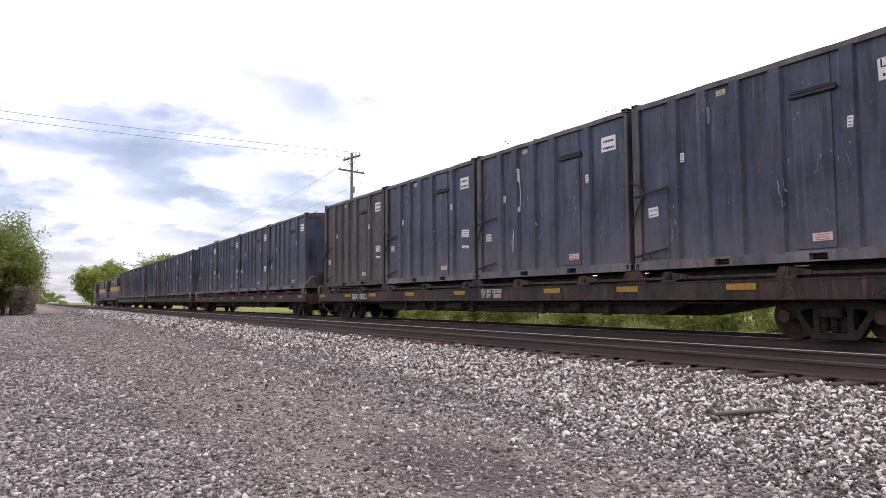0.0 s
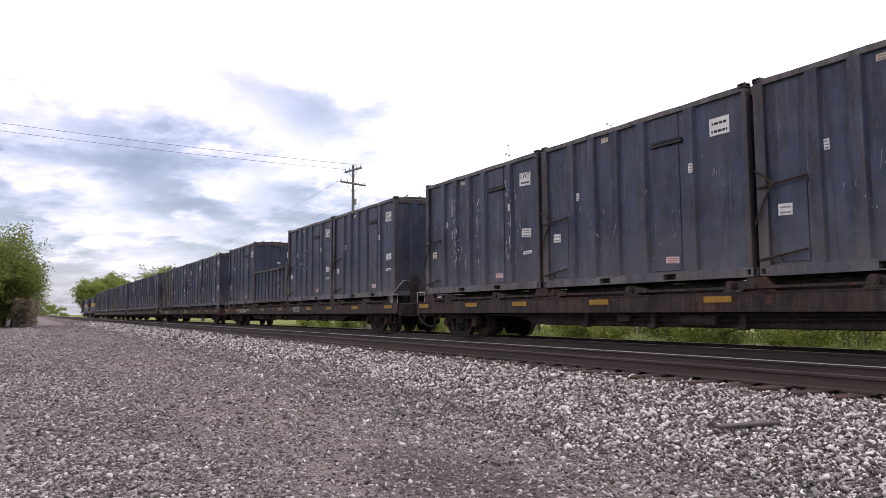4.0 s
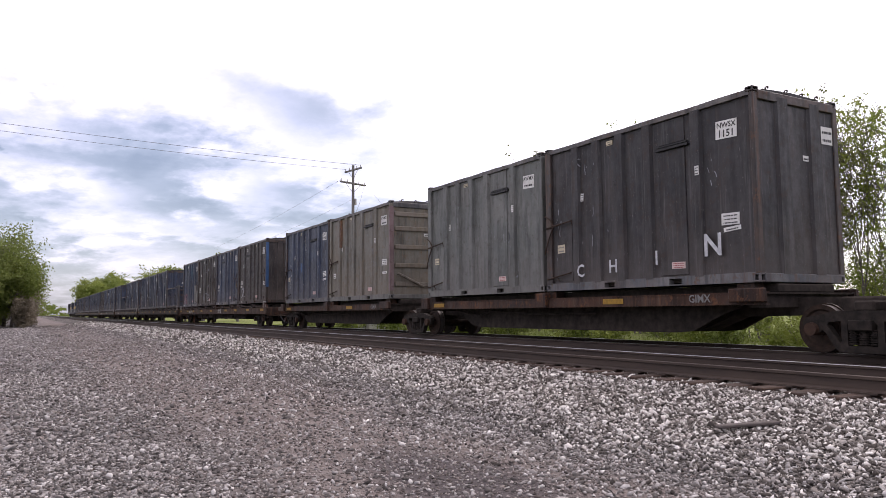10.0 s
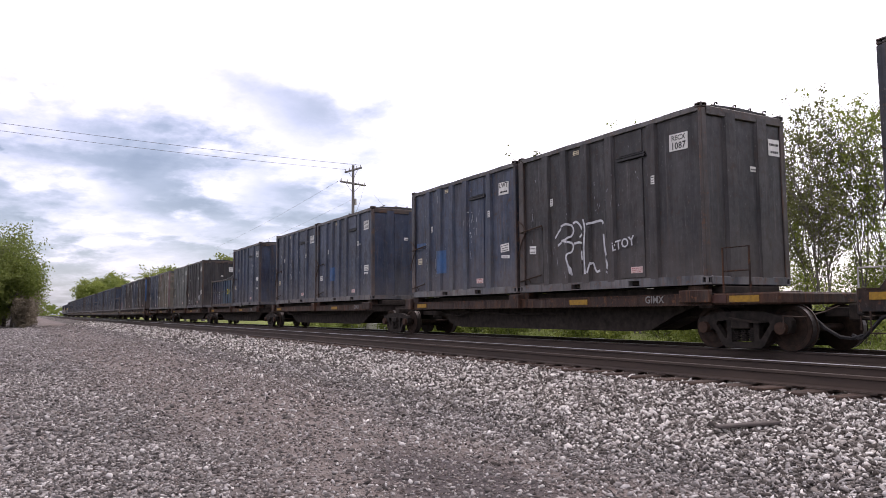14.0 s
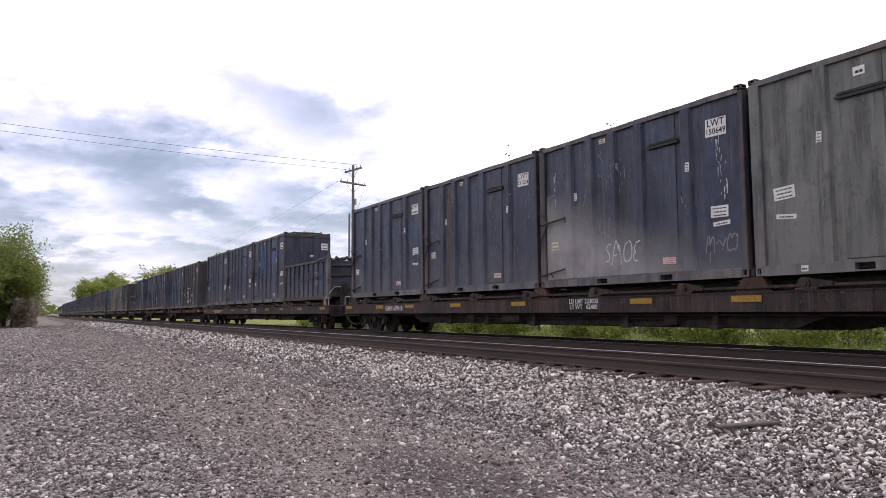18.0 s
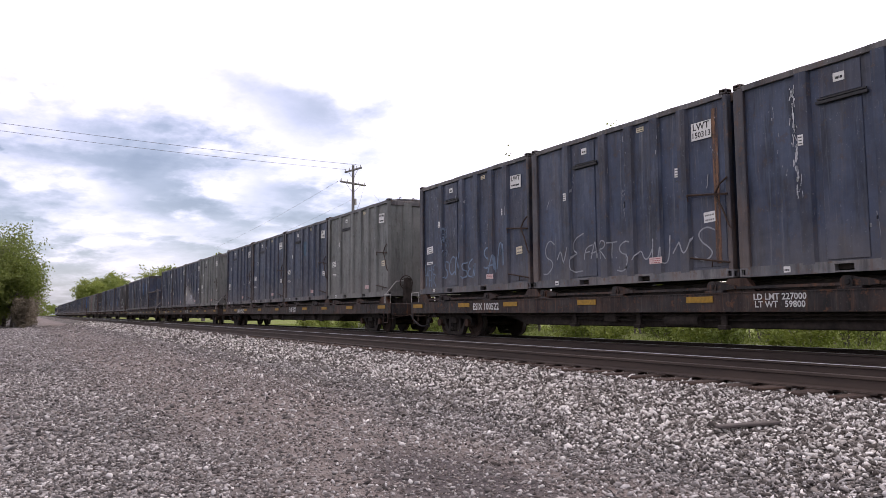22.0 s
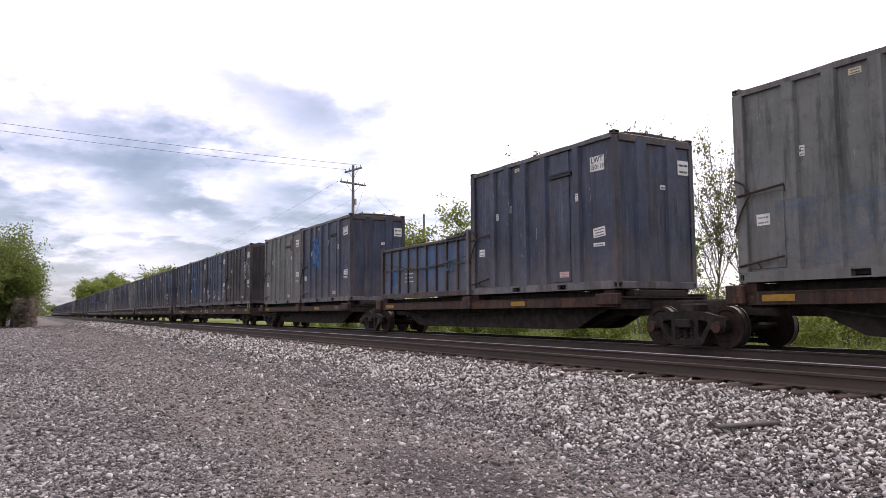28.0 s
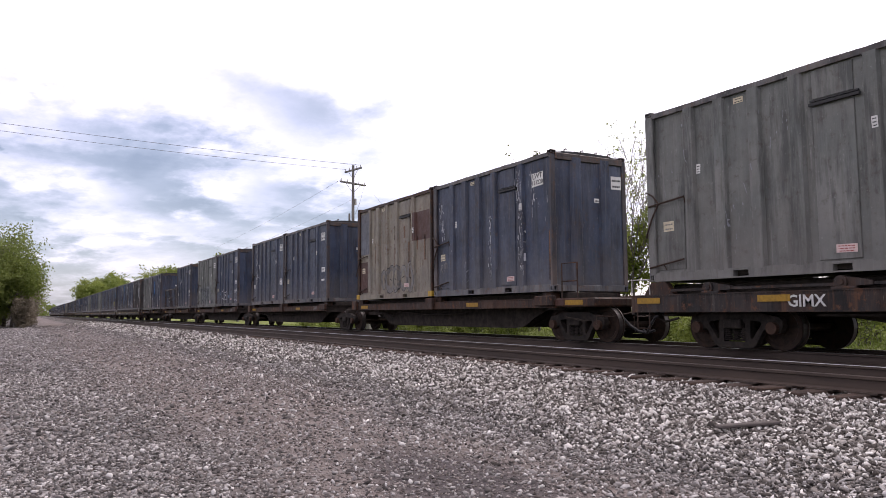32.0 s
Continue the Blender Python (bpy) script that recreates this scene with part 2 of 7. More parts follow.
POSTRUST = paint("rusty_post_paint", (0.017, 0.022, 0.036), (0.050, 0.048, 0.054), rust=(0.098, 0.054, 0.034), dust=(0.22, 0.20, 0.19), dusty=0.45, rusty=1.0, splash=0.6)
DARKEDGE = paint("grimy_edge_paint", (0.027, 0.023, 0.023), (0.062, 0.050, 0.045), rust=(0.115, 0.056, 0.031), dust=(0.17, 0.15, 0.138), rusty=1.1, dusty=0.4)
PALEEDGE = paint("dusty_base_paint", (0.080, 0.086, 0.098), (0.185, 0.178, 0.174), rust=(0.12, 0.062, 0.036), rusty=0.9, dusty=0.6)
TOPEDGE = paint("weathered_top_rail", (0.055, 0.055, 0.060), (0.150, 0.142, 0.136), rust=(0.10, 0.055, 0.034), dust=(0.26, 0.25, 0.24), rusty=0.7, dusty=0.6)
PATCHBLUE = paint("fresh_blue_patch", (0.020, 0.090, 0.23), (0.026, 0.080, 0.19), rusty=0.4, dusty=0.25)
PATCHTEAL = paint("dull_teal_patch", (0.019, 0.078, 0.135), (0.028, 0.075, 0.125), rusty=0.3)
PRIMER = paint("red_primer", (0.075, 0.025, 0.016), (0.06, 0.024, 0.018), rusty=0.3, dusty=0.1)
BLUEGREY = paint("blue_grey_panel", (0.11, 0.12, 0.145), (0.085, 0.09, 0.10), rusty=0.6)


def faded_patch(name, a, b, stretch=(1.6, 1.6, 0.7), lo=0.40, hi=0.55):
    """Bright paint worn through in blotches."""
    m = Nodes(name, 0.55)
    v = m.coords()
    f = m.noise(v, 2.2, 7.0, 0.7, stretch)
    m.color(m.mix(m.band(m.noise(v, 9.0, 5.0, 0.7), 0.35, 0.65), a, b))
    m.l.new(m.band(f, lo, hi), m.b.inputs["Alpha"])
    return m.mat


RUSTRUN = faded_patch("rust_run", (0.18, 0.088, 0.045), (0.095, 0.052, 0.033), (6.0, 6.0, 0.35), 0.38, 0.56)
BLUEWORN = faded_patch("worn_blue_patch", (0.022, 0.095, 0.24), (0.045, 0.105, 0.21), lo=0.34, hi=0.52)
BLUEWASH = faded_patch("washed_blue_spray", (0.16, 0.20, 0.25), (0.12, 0.16, 0.21), (1.0, 1.0, 0.9), 0.45, 0.85)
SPRAYPINK = faded_patch("pink_spray_paint", (0.34, 0.17, 0.18), (0.22, 0.12, 0.13), (3.0, 3.0, 2.4), 0.46, 0.56)
PALEGREY = paint("pale_primer", (0.22, 0.21, 0.20), (0.15, 0.145, 0.14), dusty=0.4)
CARBLACK = paint("flatcar_black", (0.0155, 0.0142, 0.0142), (0.043, 0.036, 0.034), rust=(0.115, 0.052, 0.028), dust=(0.17, 0.14, 0.125), rusty=1.0, dusty=0.42, spec=0.2)
CARRUST = paint("flatcar_brown", (0.043, 0.026, 0.0205), (0.037, 0.027, 0.024), rust=(0.145, 0.063, 0.031), dust=(0.18, 0.15, 0.13), rusty=0.95, dusty=0.36, spec=0.15)
UNDER = simple("undercarriage_grime", (0.025, 0.021, 0.0185), (0.060, 0.048, 0.041), 5.0, 0.85, spec=0.12)
CASTING = simple("cast_steel_grime", (0.015, 0.0132, 0.012), (0.042, 0.034, 0.029), 7.0, 0.7, spec=0.1)
WHEELS = simple("wheel_steel", (0.024, 0.018, 0.015), (0.055, 0.035, 0.026), 9.0, 0.65, 0.2, spec=0.1)
CAPRUST = simple("bearing_rust", (0.045, 0.028, 0.021), (0.075, 0.044, 0.032), 9.0, 0.7, spec=0.1)
RUSTWHEEL = simple("rusty_wheel", (0.11, 0.045, 0.022), (0.07, 0.033, 0.02), 9.0, 0.7)
TREAD = simple("worn_tread", (0.10, 0.09, 0.085), (0.06, 0.052, 0.048), 20.0, 0.5, 0.5)
YELLOW = simple("amber_reflector", (0.37, 0.205, 0.02), (0.20, 0.115, 0.018), 14.0, 0.5)
WHITE = simple("white_sticker", (0.72, 0.72, 0.70), (0.58, 0.57, 0.54), 11.0, 0.6)
CREAM = simple("yellowed_sticker", (0.62, 0.55, 0.40), (0.42, 0.36, 0.26), 8.0, 0.6)
PINK = simple("pink_sticker", (0.66, 0.50, 0.47), (0.50, 0.38, 0.36), 14.0, 0.6)
REDINK = simple("red_print", (0.35, 0.06, 0.05), (0.25, 0.05, 0.05), 14.0, 0.6)
INKSHADE = simple("black_print_and_hole_shade", (0.02, 0.02, 0.022), (0.035, 0.034, 0.035), 14.0, 0.6)
STENCIL = simple("white_stencil", (0.62, 0.62, 0.60), (0.42, 0.42, 0.41), 12.0, 0.7)
FADED = simple("faded_stencil", (0.24, 0.235, 0.23), (0.13, 0.125, 0.12), 12.0, 0.7)
SPRAYWHITE = simple("white_spray_paint", (0.58, 0.59, 0.61), (0.36, 0.37, 0.39), 9.0, 0.7)
SPRAYBLUE = simple("pale_blue_spray_paint", (0.17, 0.23, 0.31), (0.10, 0.14, 0.20), 9.0, 0.7)
SPRAYPALE = simple("thin_white_spray_paint", (0.32, 0.33, 0.35), (0.16, 0.17, 0.19), 7.0, 0.7)
SPRAYYELLOW = simple("yellow_spray_paint", (0.62, 0.55, 0.05), (0.50, 0.44, 0.05), 12.0, 0.6)
SCUFF = simple("bare_scratch", (0.26, 0.27, 0.29), (0.16, 0.17, 0.19), 12.0, 0.6)
CHAIN = simple("rusty_chain", (0.045, 0.03, 0.024), (0.075, 0.05, 0.038), 20.0, 0.7, 0.4)
HANDRAIL = simple("worn_white_rail", (0.45, 0.44, 0.42), (0.30, 0.28, 0.26), 15.0, 0.6)
TARP = simple("dark_tarpaulin", (0.03, 0.03, 0.032), (0.05, 0.05, 0.052), 6.0, 0.6, bump=0.5, dist=0.03)
RAILSIDE = simple("rail_side_rust", (0.042, 0.031, 0.026), (0.078, 0.055, 0.043), 6.0, 0.75, stretch=(1, 0.1, 1))
RAILHEAD = simple("rail_head_steel", (0.42, 0.42, 0.43), (0.30, 0.295, 0.29), 5.0, 0.28, 0.9, stretch=(1, 0.05, 1))
TIEWOOD = simple("creosoted_wood", (0.038, 0.026, 0.021), (0.095, 0.060, 0.043), 7.0, 0.9, stretch=(0.3, 3, 3), bump=0.6)
OLDWOOD = simple("old_plank_wood", (0.085, 0.072, 0.066), (0.14, 0.12, 0.11), 9.0, 0.9, stretch=(0.3, 3, 3), bump=0.6)
POLEWOOD = simple("grey_pole_wood", (0.20, 0.187, 0.178), (0.13, 0.12, 0.114), 6.0, 0.9, stretch=(4, 4, 0.3), bump=0.5)
WIRE = simple("power_wire", (0.10, 0.10, 0.105), (0.14, 0.14, 0.145), 3.0, 0.6)
BARK = simple("bark", (0.13, 0.115, 0.10), (0.21, 0.19, 0.165), 9.0, 0.95, stretch=(3, 3, 0.5), bump=0.7)
CONCRETE = simple("concrete", (0.50, 0.49, 0.46), (0.38, 0.37, 0.35), 4.0, 0.9)
LOCOBLUE = paint("locomotive_navy", (0.02, 0.025, 0.045), (0.03, 0.034, 0.05))
LOCOGOLD = paint("locomotive_gold", (0.55, 0.33, 0.03), (0.42, 0.26, 0.04), rusty=0.3)
LOCOGREY = paint("locomotive_grey", (0.24, 0.24, 0.23), (0.18, 0.18, 0.175), rusty=0.3)


def chalk_wash():
    """A pale wash that thins out upwards and backwards."""
    m = Nodes("chalk_wash", 0.85)
    v = m.coords("Object", False)
    sep = m.add("ShaderNodeSeparateXYZ")
    m.l.new(v, sep.inputs[0])
    f = m.noise(v, 1.4, 6.0, 0.65)
    m.color(m.mix(m.band(f, 0.35, 0.65), (0.33, 0.32, 0.315), (0.21, 0.205, 0.205)))
    up = m.add("ShaderNodeMath", "SUBTRACT")
    m.l.new(m.mul(sep.outputs[1], 0.42), up.inputs[0])
    m.l.new(sep.outputs[2], up.inputs[1])
    a = m.add("ShaderNodeMath", "ADD")
    m.l.new(up.outputs[0], a.inputs[0])
    m.l.new(m.mul(f, 1.6), a.inputs[1])
    m.l.new(m.mul(m.band(a.outputs[0], -0.75, 0.35), 0.9), m.b.inputs["Alpha"])
    return m.mat


WASH = chalk_wash()


def leafy(name, a, b, c):
    m = Nodes(name, 0.65, spec=0.25)
    one = m.add("ShaderNodeNewGeometry").outputs["Random Per Island"]
    g = m.mix(0.35, m.band(m.noise(m.coords(), 0.9, 3.0, 0.6), 0.3, 0.7), one)
    m.color(m.ramp(g, (0.0, a), (0.5, b), (1.0, c)))
    m.b.inputs["Transmission Weight"].default_value = 0.0
    tr = m.add("ShaderNodeBsdfTranslucent")
    m.l.new(m.ramp(g, (0.0, b), (1.0, c)), tr.inputs[0])
    mixs = m.add("ShaderNodeMixShader")
    mixs.inputs[0].default_value = 0.35
    m.l.new(m.b.outputs[0], mixs.inputs[1])
    m.l.new(tr.outputs[0], mixs.inputs[2])
    m.l.new(mixs.outputs[0], m.n["Material Output"].inputs[0])
    return m.mat


LEAFMID = leafy("spring_leaf", (0.098, 0.140, 0.029), (0.152, 0.201, 0.044), (0.232, 0.268, 0.067))
LEAFSUN = leafy("yellow_green_leaf", (0.134, 0.183, 0.030), (0.207, 0.256, 0.055), (0.305, 0.342, 0.091))
LEAFDARK = leafy("dense_leaf", (0.090, 0.130, 0.028), (0.155, 0.200, 0.048), (0.24, 0.275, 0.078))
LEAFOLIVE = leafy("olive_young_leaf", (0.085, 0.095, 0.035), (0.13, 0.14, 0.05), (0.18, 0.19, 0.07))
LEAFPALE = leafy("pale_young_leaf", (0.13, 0.15, 0.050), (0.18, 0.20, 0.075), (0.24, 0.25, 0.11))
LEAFBROWN = leafy("dry_twig", (0.135, 0.115, 0.082), (0.19, 0.162, 0.118), (0.25, 0.215, 0.16))
BLADE = leafy("grass_blade", (0.125, 0.182, 0.032), (0.191, 0.256, 0.053), (0.278, 0.314, 0.088))


def stone_mat(name, stops):
    m = Nodes(name, 0.9, spec=0.15)
    g = m.add("ShaderNodeNewGeometry").outputs["Random Per Island"]
    c = m.ramp(g, *stops)
    v = m.coords("Object", False)
    f = m.noise(v, 60.0, 4.0, 0.6)
    c = m.mix(m.mul(m.band(f, 0.45, 0.75), 0.25), c, (0.10, 0.095, 0.09))
    return m.color(c).bump(f, 0.3, 0.004).mat


STONE = stone_mat("limestone_ballast", ((0.0, (0.040, 0.034, 0.030)), (0.30, (0.11, 0.096, 0.084)), (0.52, (0.25, 0.224, 0.201)), (0.74, (0.50, 0.468, 0.43)), (1.0, (0.84, 0.81, 0.765))))
DULLPEBBLE = stone_mat("dusty_road_pebble", ((0.0, (0.12, 0.109, 0.103)), (0.5, (0.23, 0.209, 0.199)), (0.9, (0.36, 0.334, 0.318)), (1.0, (0.52, 0.50, 0.48))))
PEBBLE = stone_mat("road_pebble", ((0.0, (0.056, 0.051, 0.048)), (0.26, (0.145, 0.132, 0.123)), (0.60, (0.275, 0.254, 0.239)), (0.88, (0.42, 0.396, 0.376)), (1.0, (0.64, 0.615, 0.59))))
CRUMB = stone_mat("earth_crumb", ((0.0, (0.075, 0.062, 0.055)), (0.5, (0.20, 0.170, 0.155)), (0.9, (0.37, 0.328, 0.304)), (1.0, (0.60, 0.565, 0.53))))
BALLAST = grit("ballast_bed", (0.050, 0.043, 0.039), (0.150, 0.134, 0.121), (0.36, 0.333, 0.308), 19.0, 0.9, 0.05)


# ================= mesh helpers =================
def box(bm, x0, x1, y0, y1, z0, z1, bevel=0.0):
    """A box, its edges chamfered where bevel is given."""
    vs = [bm.verts.new(p) for p in ((x0, y0, z0), (x1, y0, z0), (x1, y1, z0), (x0, y1, z0), (x0, y0, z1), (x1, y0, z1), (x1, y1, z1), (x0, y1, z1))]
    fs = [bm.faces.new([vs[i] for i in f]) for f in ((3, 2, 1, 0), (4, 5, 6, 7), (0, 1, 5, 4), (1, 2, 6, 5), (2, 3, 7, 6), (3, 0, 4, 7))]
    if bevel:
        es = {e for f in fs for e in f.edges}
        bmesh.ops.bevel(bm, geom=list(es), offset=bevel, segments=1, affect="EDGES")


def prism(bm, outline, lo, hi, axis="x"):
    """An outline of (a, b) pairs drawn out along one axis: x: (y, z), y: (x, z), z: (x, y)."""
    def at(p, d):
        return {"x": (d, p[0], p[1]), "y": (p[0], d, p[1]), "z": (p[0], p[1], d)}[axis]
    a = [bm.verts.new(at(p, lo)) for p in outline]
    b = [bm.verts.new(at(p, hi)) for p in outline]
    bm.faces.new(a)
    bm.faces.new(b[::-1])
    k = len(outline)
    for i in range(k):
        bm.faces.new((a[i], b[i], b[(i + 1) % k], a[(i + 1) % k]))
    bmesh.ops.recalc_face_normals(bm, faces=bm.faces[:])


def rod(bm, a, b, r, sides=6, r2=None):
    """A round bar from a to b."""
    a, b = Vector(a), Vector(b)
    d = (b - a)
    turn = d.to_track_quat("Z", "Y").to_matrix().to_4x4()
    bmesh.ops.create_cone(bm, cap_ends=True, segments=sides, radius1=r, radius2=r if r2 is None else r2, depth=d.length, matrix=Matrix.Translation((a + b) / 2) @ turn)


def tube(points, r, sides=5):
    """One bent round bar through the points."""
    bm, rings = bmesh.new(), []
    pts = [Vector(p) for p in points]
    for i, p in enumerate(pts):
        d = (pts[min(i + 1, len(pts) - 1)] - pts[max(i - 1, 0)]).normalized()
        u = d.cross(Vector((0.31, 0.17, 0.93))).normalized()
        w = d.cross(u)
        rings.append([bm.verts.new(p + u * (r * math.cos(2 * math.pi * k / sides)) + w * (r * math.sin(2 * math.pi * k / sides))) for k in range(sides)])
    for a, b in zip(rings, rings[1:]):
        for k in range(sides):
            bm.faces.new((a[k], a[(k + 1) % sides], b[(k + 1) % sides], b[k]))
    bm.faces.new(rings[0][::-1])
    bm.faces.new(rings[-1])
    return bm


def disc(bm, x0, x1, r, sides=24, y=0.0, z=0.0):
    """A wheel-like drum with its axle along x."""
    rod(bm, (x0, y, z), (x1, y, z), r, sides)


def mesh(name, bm, mat):
    me = bpy.data.meshes.new(name)
    bm.to_mesh(me)
    bm.free()
    for m in (mat if isinstance(mat, (list, tuple)) else [mat]):
        me.materials.append(m)
    return me


def part(name, data, mat, parent, label="", at=None):
    """One mesh object under a thing or under a part; data: a bmesh, or a mesh that several share."""
    me = data if isinstance(data, bpy.types.Mesh) else mesh(name, data, mat)
    ob = new(name, me)
    ob.parent = parent
    if at:
        ob.location = at
    return tagged(ob, label)


def made(build, *a, **k):
    bm = bmesh.new()
    build(bm, *a, **k)
    return bm


def boxes(*rows, bevel=0.0):
    bm = bmesh.new()
    for r in rows:
        box(bm, *r, bevel=bevel)
    return bm


def arrays(name, verts, faces, mat):
    """A mesh from number arrays with equal-sized faces."""
    me = bpy.data.meshes.new(name)
    verts, faces = np.asarray(verts, np.float32), np.asarray(faces, np.int32)
    k = faces.shape[1]
    me.vertices.add(len(verts))
    me.vertices.foreach_set("co", verts.ravel())
    me.loops.add(faces.size)
    me.loops.foreach_set("vertex_index", faces.ravel())
    me.polygons.add(len(faces))
    me.polygons.foreach_set("loop_start", np.arange(0, faces.size, k, dtype=np.int32))
    me.polygons.foreach_set("loop_total", np.full(len(faces), k, np.int32))
    me.update(calc_edges=True)
    me.materials.append(mat)
    return me


# ================= ground =================
NEAR, FAR, TOP = 9.05, 12.99, 0.49   # track centres, rail top
BED = TOP - 0.24                    # ballast level between the ties


def ground_material():
    m = Nodes("ground", 0.94, spec=0.12)
    v = m.coords("Object", False)
    sep = m.add("ShaderNodeSeparateXYZ")
    m.l.new(v, sep.inputs[0])
    vor = m.add("ShaderNodeTexVoronoi")
    vor.inputs["Scale"].default_value = 30.0
    m.l.new(v, vor.inputs["Vector"])
    one = m.add("ShaderNodeSeparateColor")
    m.l.new(vor.outputs["Color"], one.inputs[0])
    grav = m.ramp(one.outputs[0], (0.0, (0.040, 0.037, 0.036)), (0.5, (0.10, 0.094, 0.091)), (0.85, (0.19, 0.18, 0.174)), (1.0, (0.36, 0.35, 0.34)))
    big = m.noise(v, 0.45, 5.0, 0.6)
    fine = m.noise(v, 9.0, 5.0, 0.7)
    dirt = m.mix(m.band(fine, 0.3, 0.7), (0.150, 0.125, 0.113), (0.248, 0.213, 0.196))
    # a packed earth lane down the middle, patchy at its edges
    def plus(p, q):
        x = m.add("ShaderNodeMath", "ADD")
        for k, w in enumerate((p, q)):
            if hasattr(w, "links"):
                m.l.new(w, x.inputs[k])
            else:
                x.inputs[k].default_value = w
        return x.outputs[0]

    warp = m.mul(plus(m.noise(v, 0.5, 5.0, 0.6, (1.0, 0.4, 1.0)), -0.5), 3.2)
    off = m.add("ShaderNodeMath", "ABSOLUTE")
    m.l.new(plus(plus(sep.outputs[0], -2.75), warp), off.inputs[0])
    far = m.add("ShaderNodeMath", "MINIMUM")
    m.l.new(sep.outputs[1], far.inputs[0])
    far.inputs[1].default_value = 15.0
    wide = plus(off.outputs[0], m.mul(far.outputs[0], -0.05))
    c = m.mix(m.mul(m.band(wide, 1.4, 0.5), 0.92), grav, dirt)
    rut = m.noise(v, 2.2, 6.0, 0.7, (1.0, 0.35, 1.0))
    c = m.mix(m.mul(m.band(rut, 0.53, 0.68), 0.4), c, (0.11, 0.092, 0.089))
    dark = m.noise(v, 0.4, 5.0, 0.65, (1.0, 0.45, 1.0))
    c = m.mix(m.mul(m.band(dark, 0.52, 0.68), 0.4), c, (0.09, 0.078, 0.079))
    # a damp hollow
    ax, ay = m.mul(plus(sep.outputs[0], -2.85), 1.7), m.mul(plus(sep.outputs[1], -5.0), 0.75)
    r2 = plus(plus(m.mul(ax, ax), m.mul(ay, ay)), m.mul(plus(rut, -0.5), 3.0))
    c = m.mix(m.mul(m.band(r2, 1.5, 0.3), 0.9), c, (0.082, 0.072, 0.073))
    # grass beyond the tracks and beside the road
    grass = m.mix(m.band(fine, 0.3, 0.7), (0.115, 0.160, 0.034), (0.215, 0.245, 0.075))
    grass = m.mix(m.mul(m.band(big, 0.45, 0.7), 0.6), grass, (0.17, 0.155, 0.085))
    edge = m.add("ShaderNodeMath", "ADD")
    m.l.new(sep.outputs[0], edge.inputs[0])
    m.l.new(m.mul(big, 3.0), edge.inputs[1])
    c = m.mix(m.band(edge.outputs[0], 17.3, 18.6), c, grass)
    c = m.mix(m.band(edge.outputs[0], -6.5, -8.5), c, grass)
    h = m.mix(0.5, vor.outputs["Distance"], fine)
    return m.color(c).bump(h, 0.9, 0.05).mat


def make_ground():
    """One sheet to the horizon, finer and faintly uneven near the road."""
    xs = np.concatenate([[-3500, -1200, -400, -150, -80], np.arange(-50, 60.1, 2.0), [80, 150, 400, 1200, 3500]])
    ys = np.concatenate([[-3500, -1000, -300, -120], np.arange(-60, 140.1, 2.5), [170, 220, 300, 400, 600, 1000, 1800, 4200]])
    verts, faces = [], []
    for y in ys:
        for x in xs:
            h = 0.0
            if (x < -9 or x > 18) and abs(x) < 60 and -60 < y < 140:
                h = 0.05 * (noise.noise(Vector((x * 0.21, y * 0.13, 0))) - 0.1)
                if x > 18:
                    h += 0.25 * noise.noise(Vector((x * 0.1, y * 0.07, 5.0)))
            verts.append((x, y, h))
    k = len(xs)
    for j in range(len(ys) - 1):
        for i in range(k - 1):
            a = j * k + i
            faces.append((a, a + 1, a + k + 1, a + k))
    me = arrays("ground", verts, faces, ground_material())
    tagged(new("ground", me), "grey-brown gravel road and rough grass running to the horizon", "ground", kind="structure")


make_ground()


def make_bed():
    """The ballast embankment under both tracks: sloping shoulders, level top."""
    prof = [(4.35, -0.06), (5.0, 0.05), (7.15, BED - 0.03), (7.6, BED), (10.5, BED), (11.0, BED - 0.04), (11.5, BED), (14.5, BED), (15.0, BED - 0.05), (17.2, -0.06)]
    ys = np.concatenate([np.arange(-440, -60, 20.0), np.arange(-60, 80, 1.0), np.arange(80, 900, 20.0), [1600]])
    verts, faces = [], []
    for y in ys:
        for i, (x, z) in enumerate(prof):
            w = noise.noise(Vector((i * 3.7, y * 0.35, 2.0)))
            verts.append((x + (0.22 * w if i in (0, 1) else 0.05 * w), y, z + (0.025 * w if i in (1, 2, 8) else 0)))
    k = len(prof)
    for j in range(len(ys) - 1):
        for i in range(k - 1):
            a = j * k + i
            faces.append((a, a + 1, a + k + 1, a + k))
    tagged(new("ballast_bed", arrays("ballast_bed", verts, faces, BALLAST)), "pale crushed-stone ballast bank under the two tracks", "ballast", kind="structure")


make_bed()


def bank(x):
    """Height of the ballast bank at x."""
    return float(np.interp(x, [4.35, 5.0, 7.15, 7.6, 17], [-0.02, 0.05, BED - 0.03, BED, BED]))


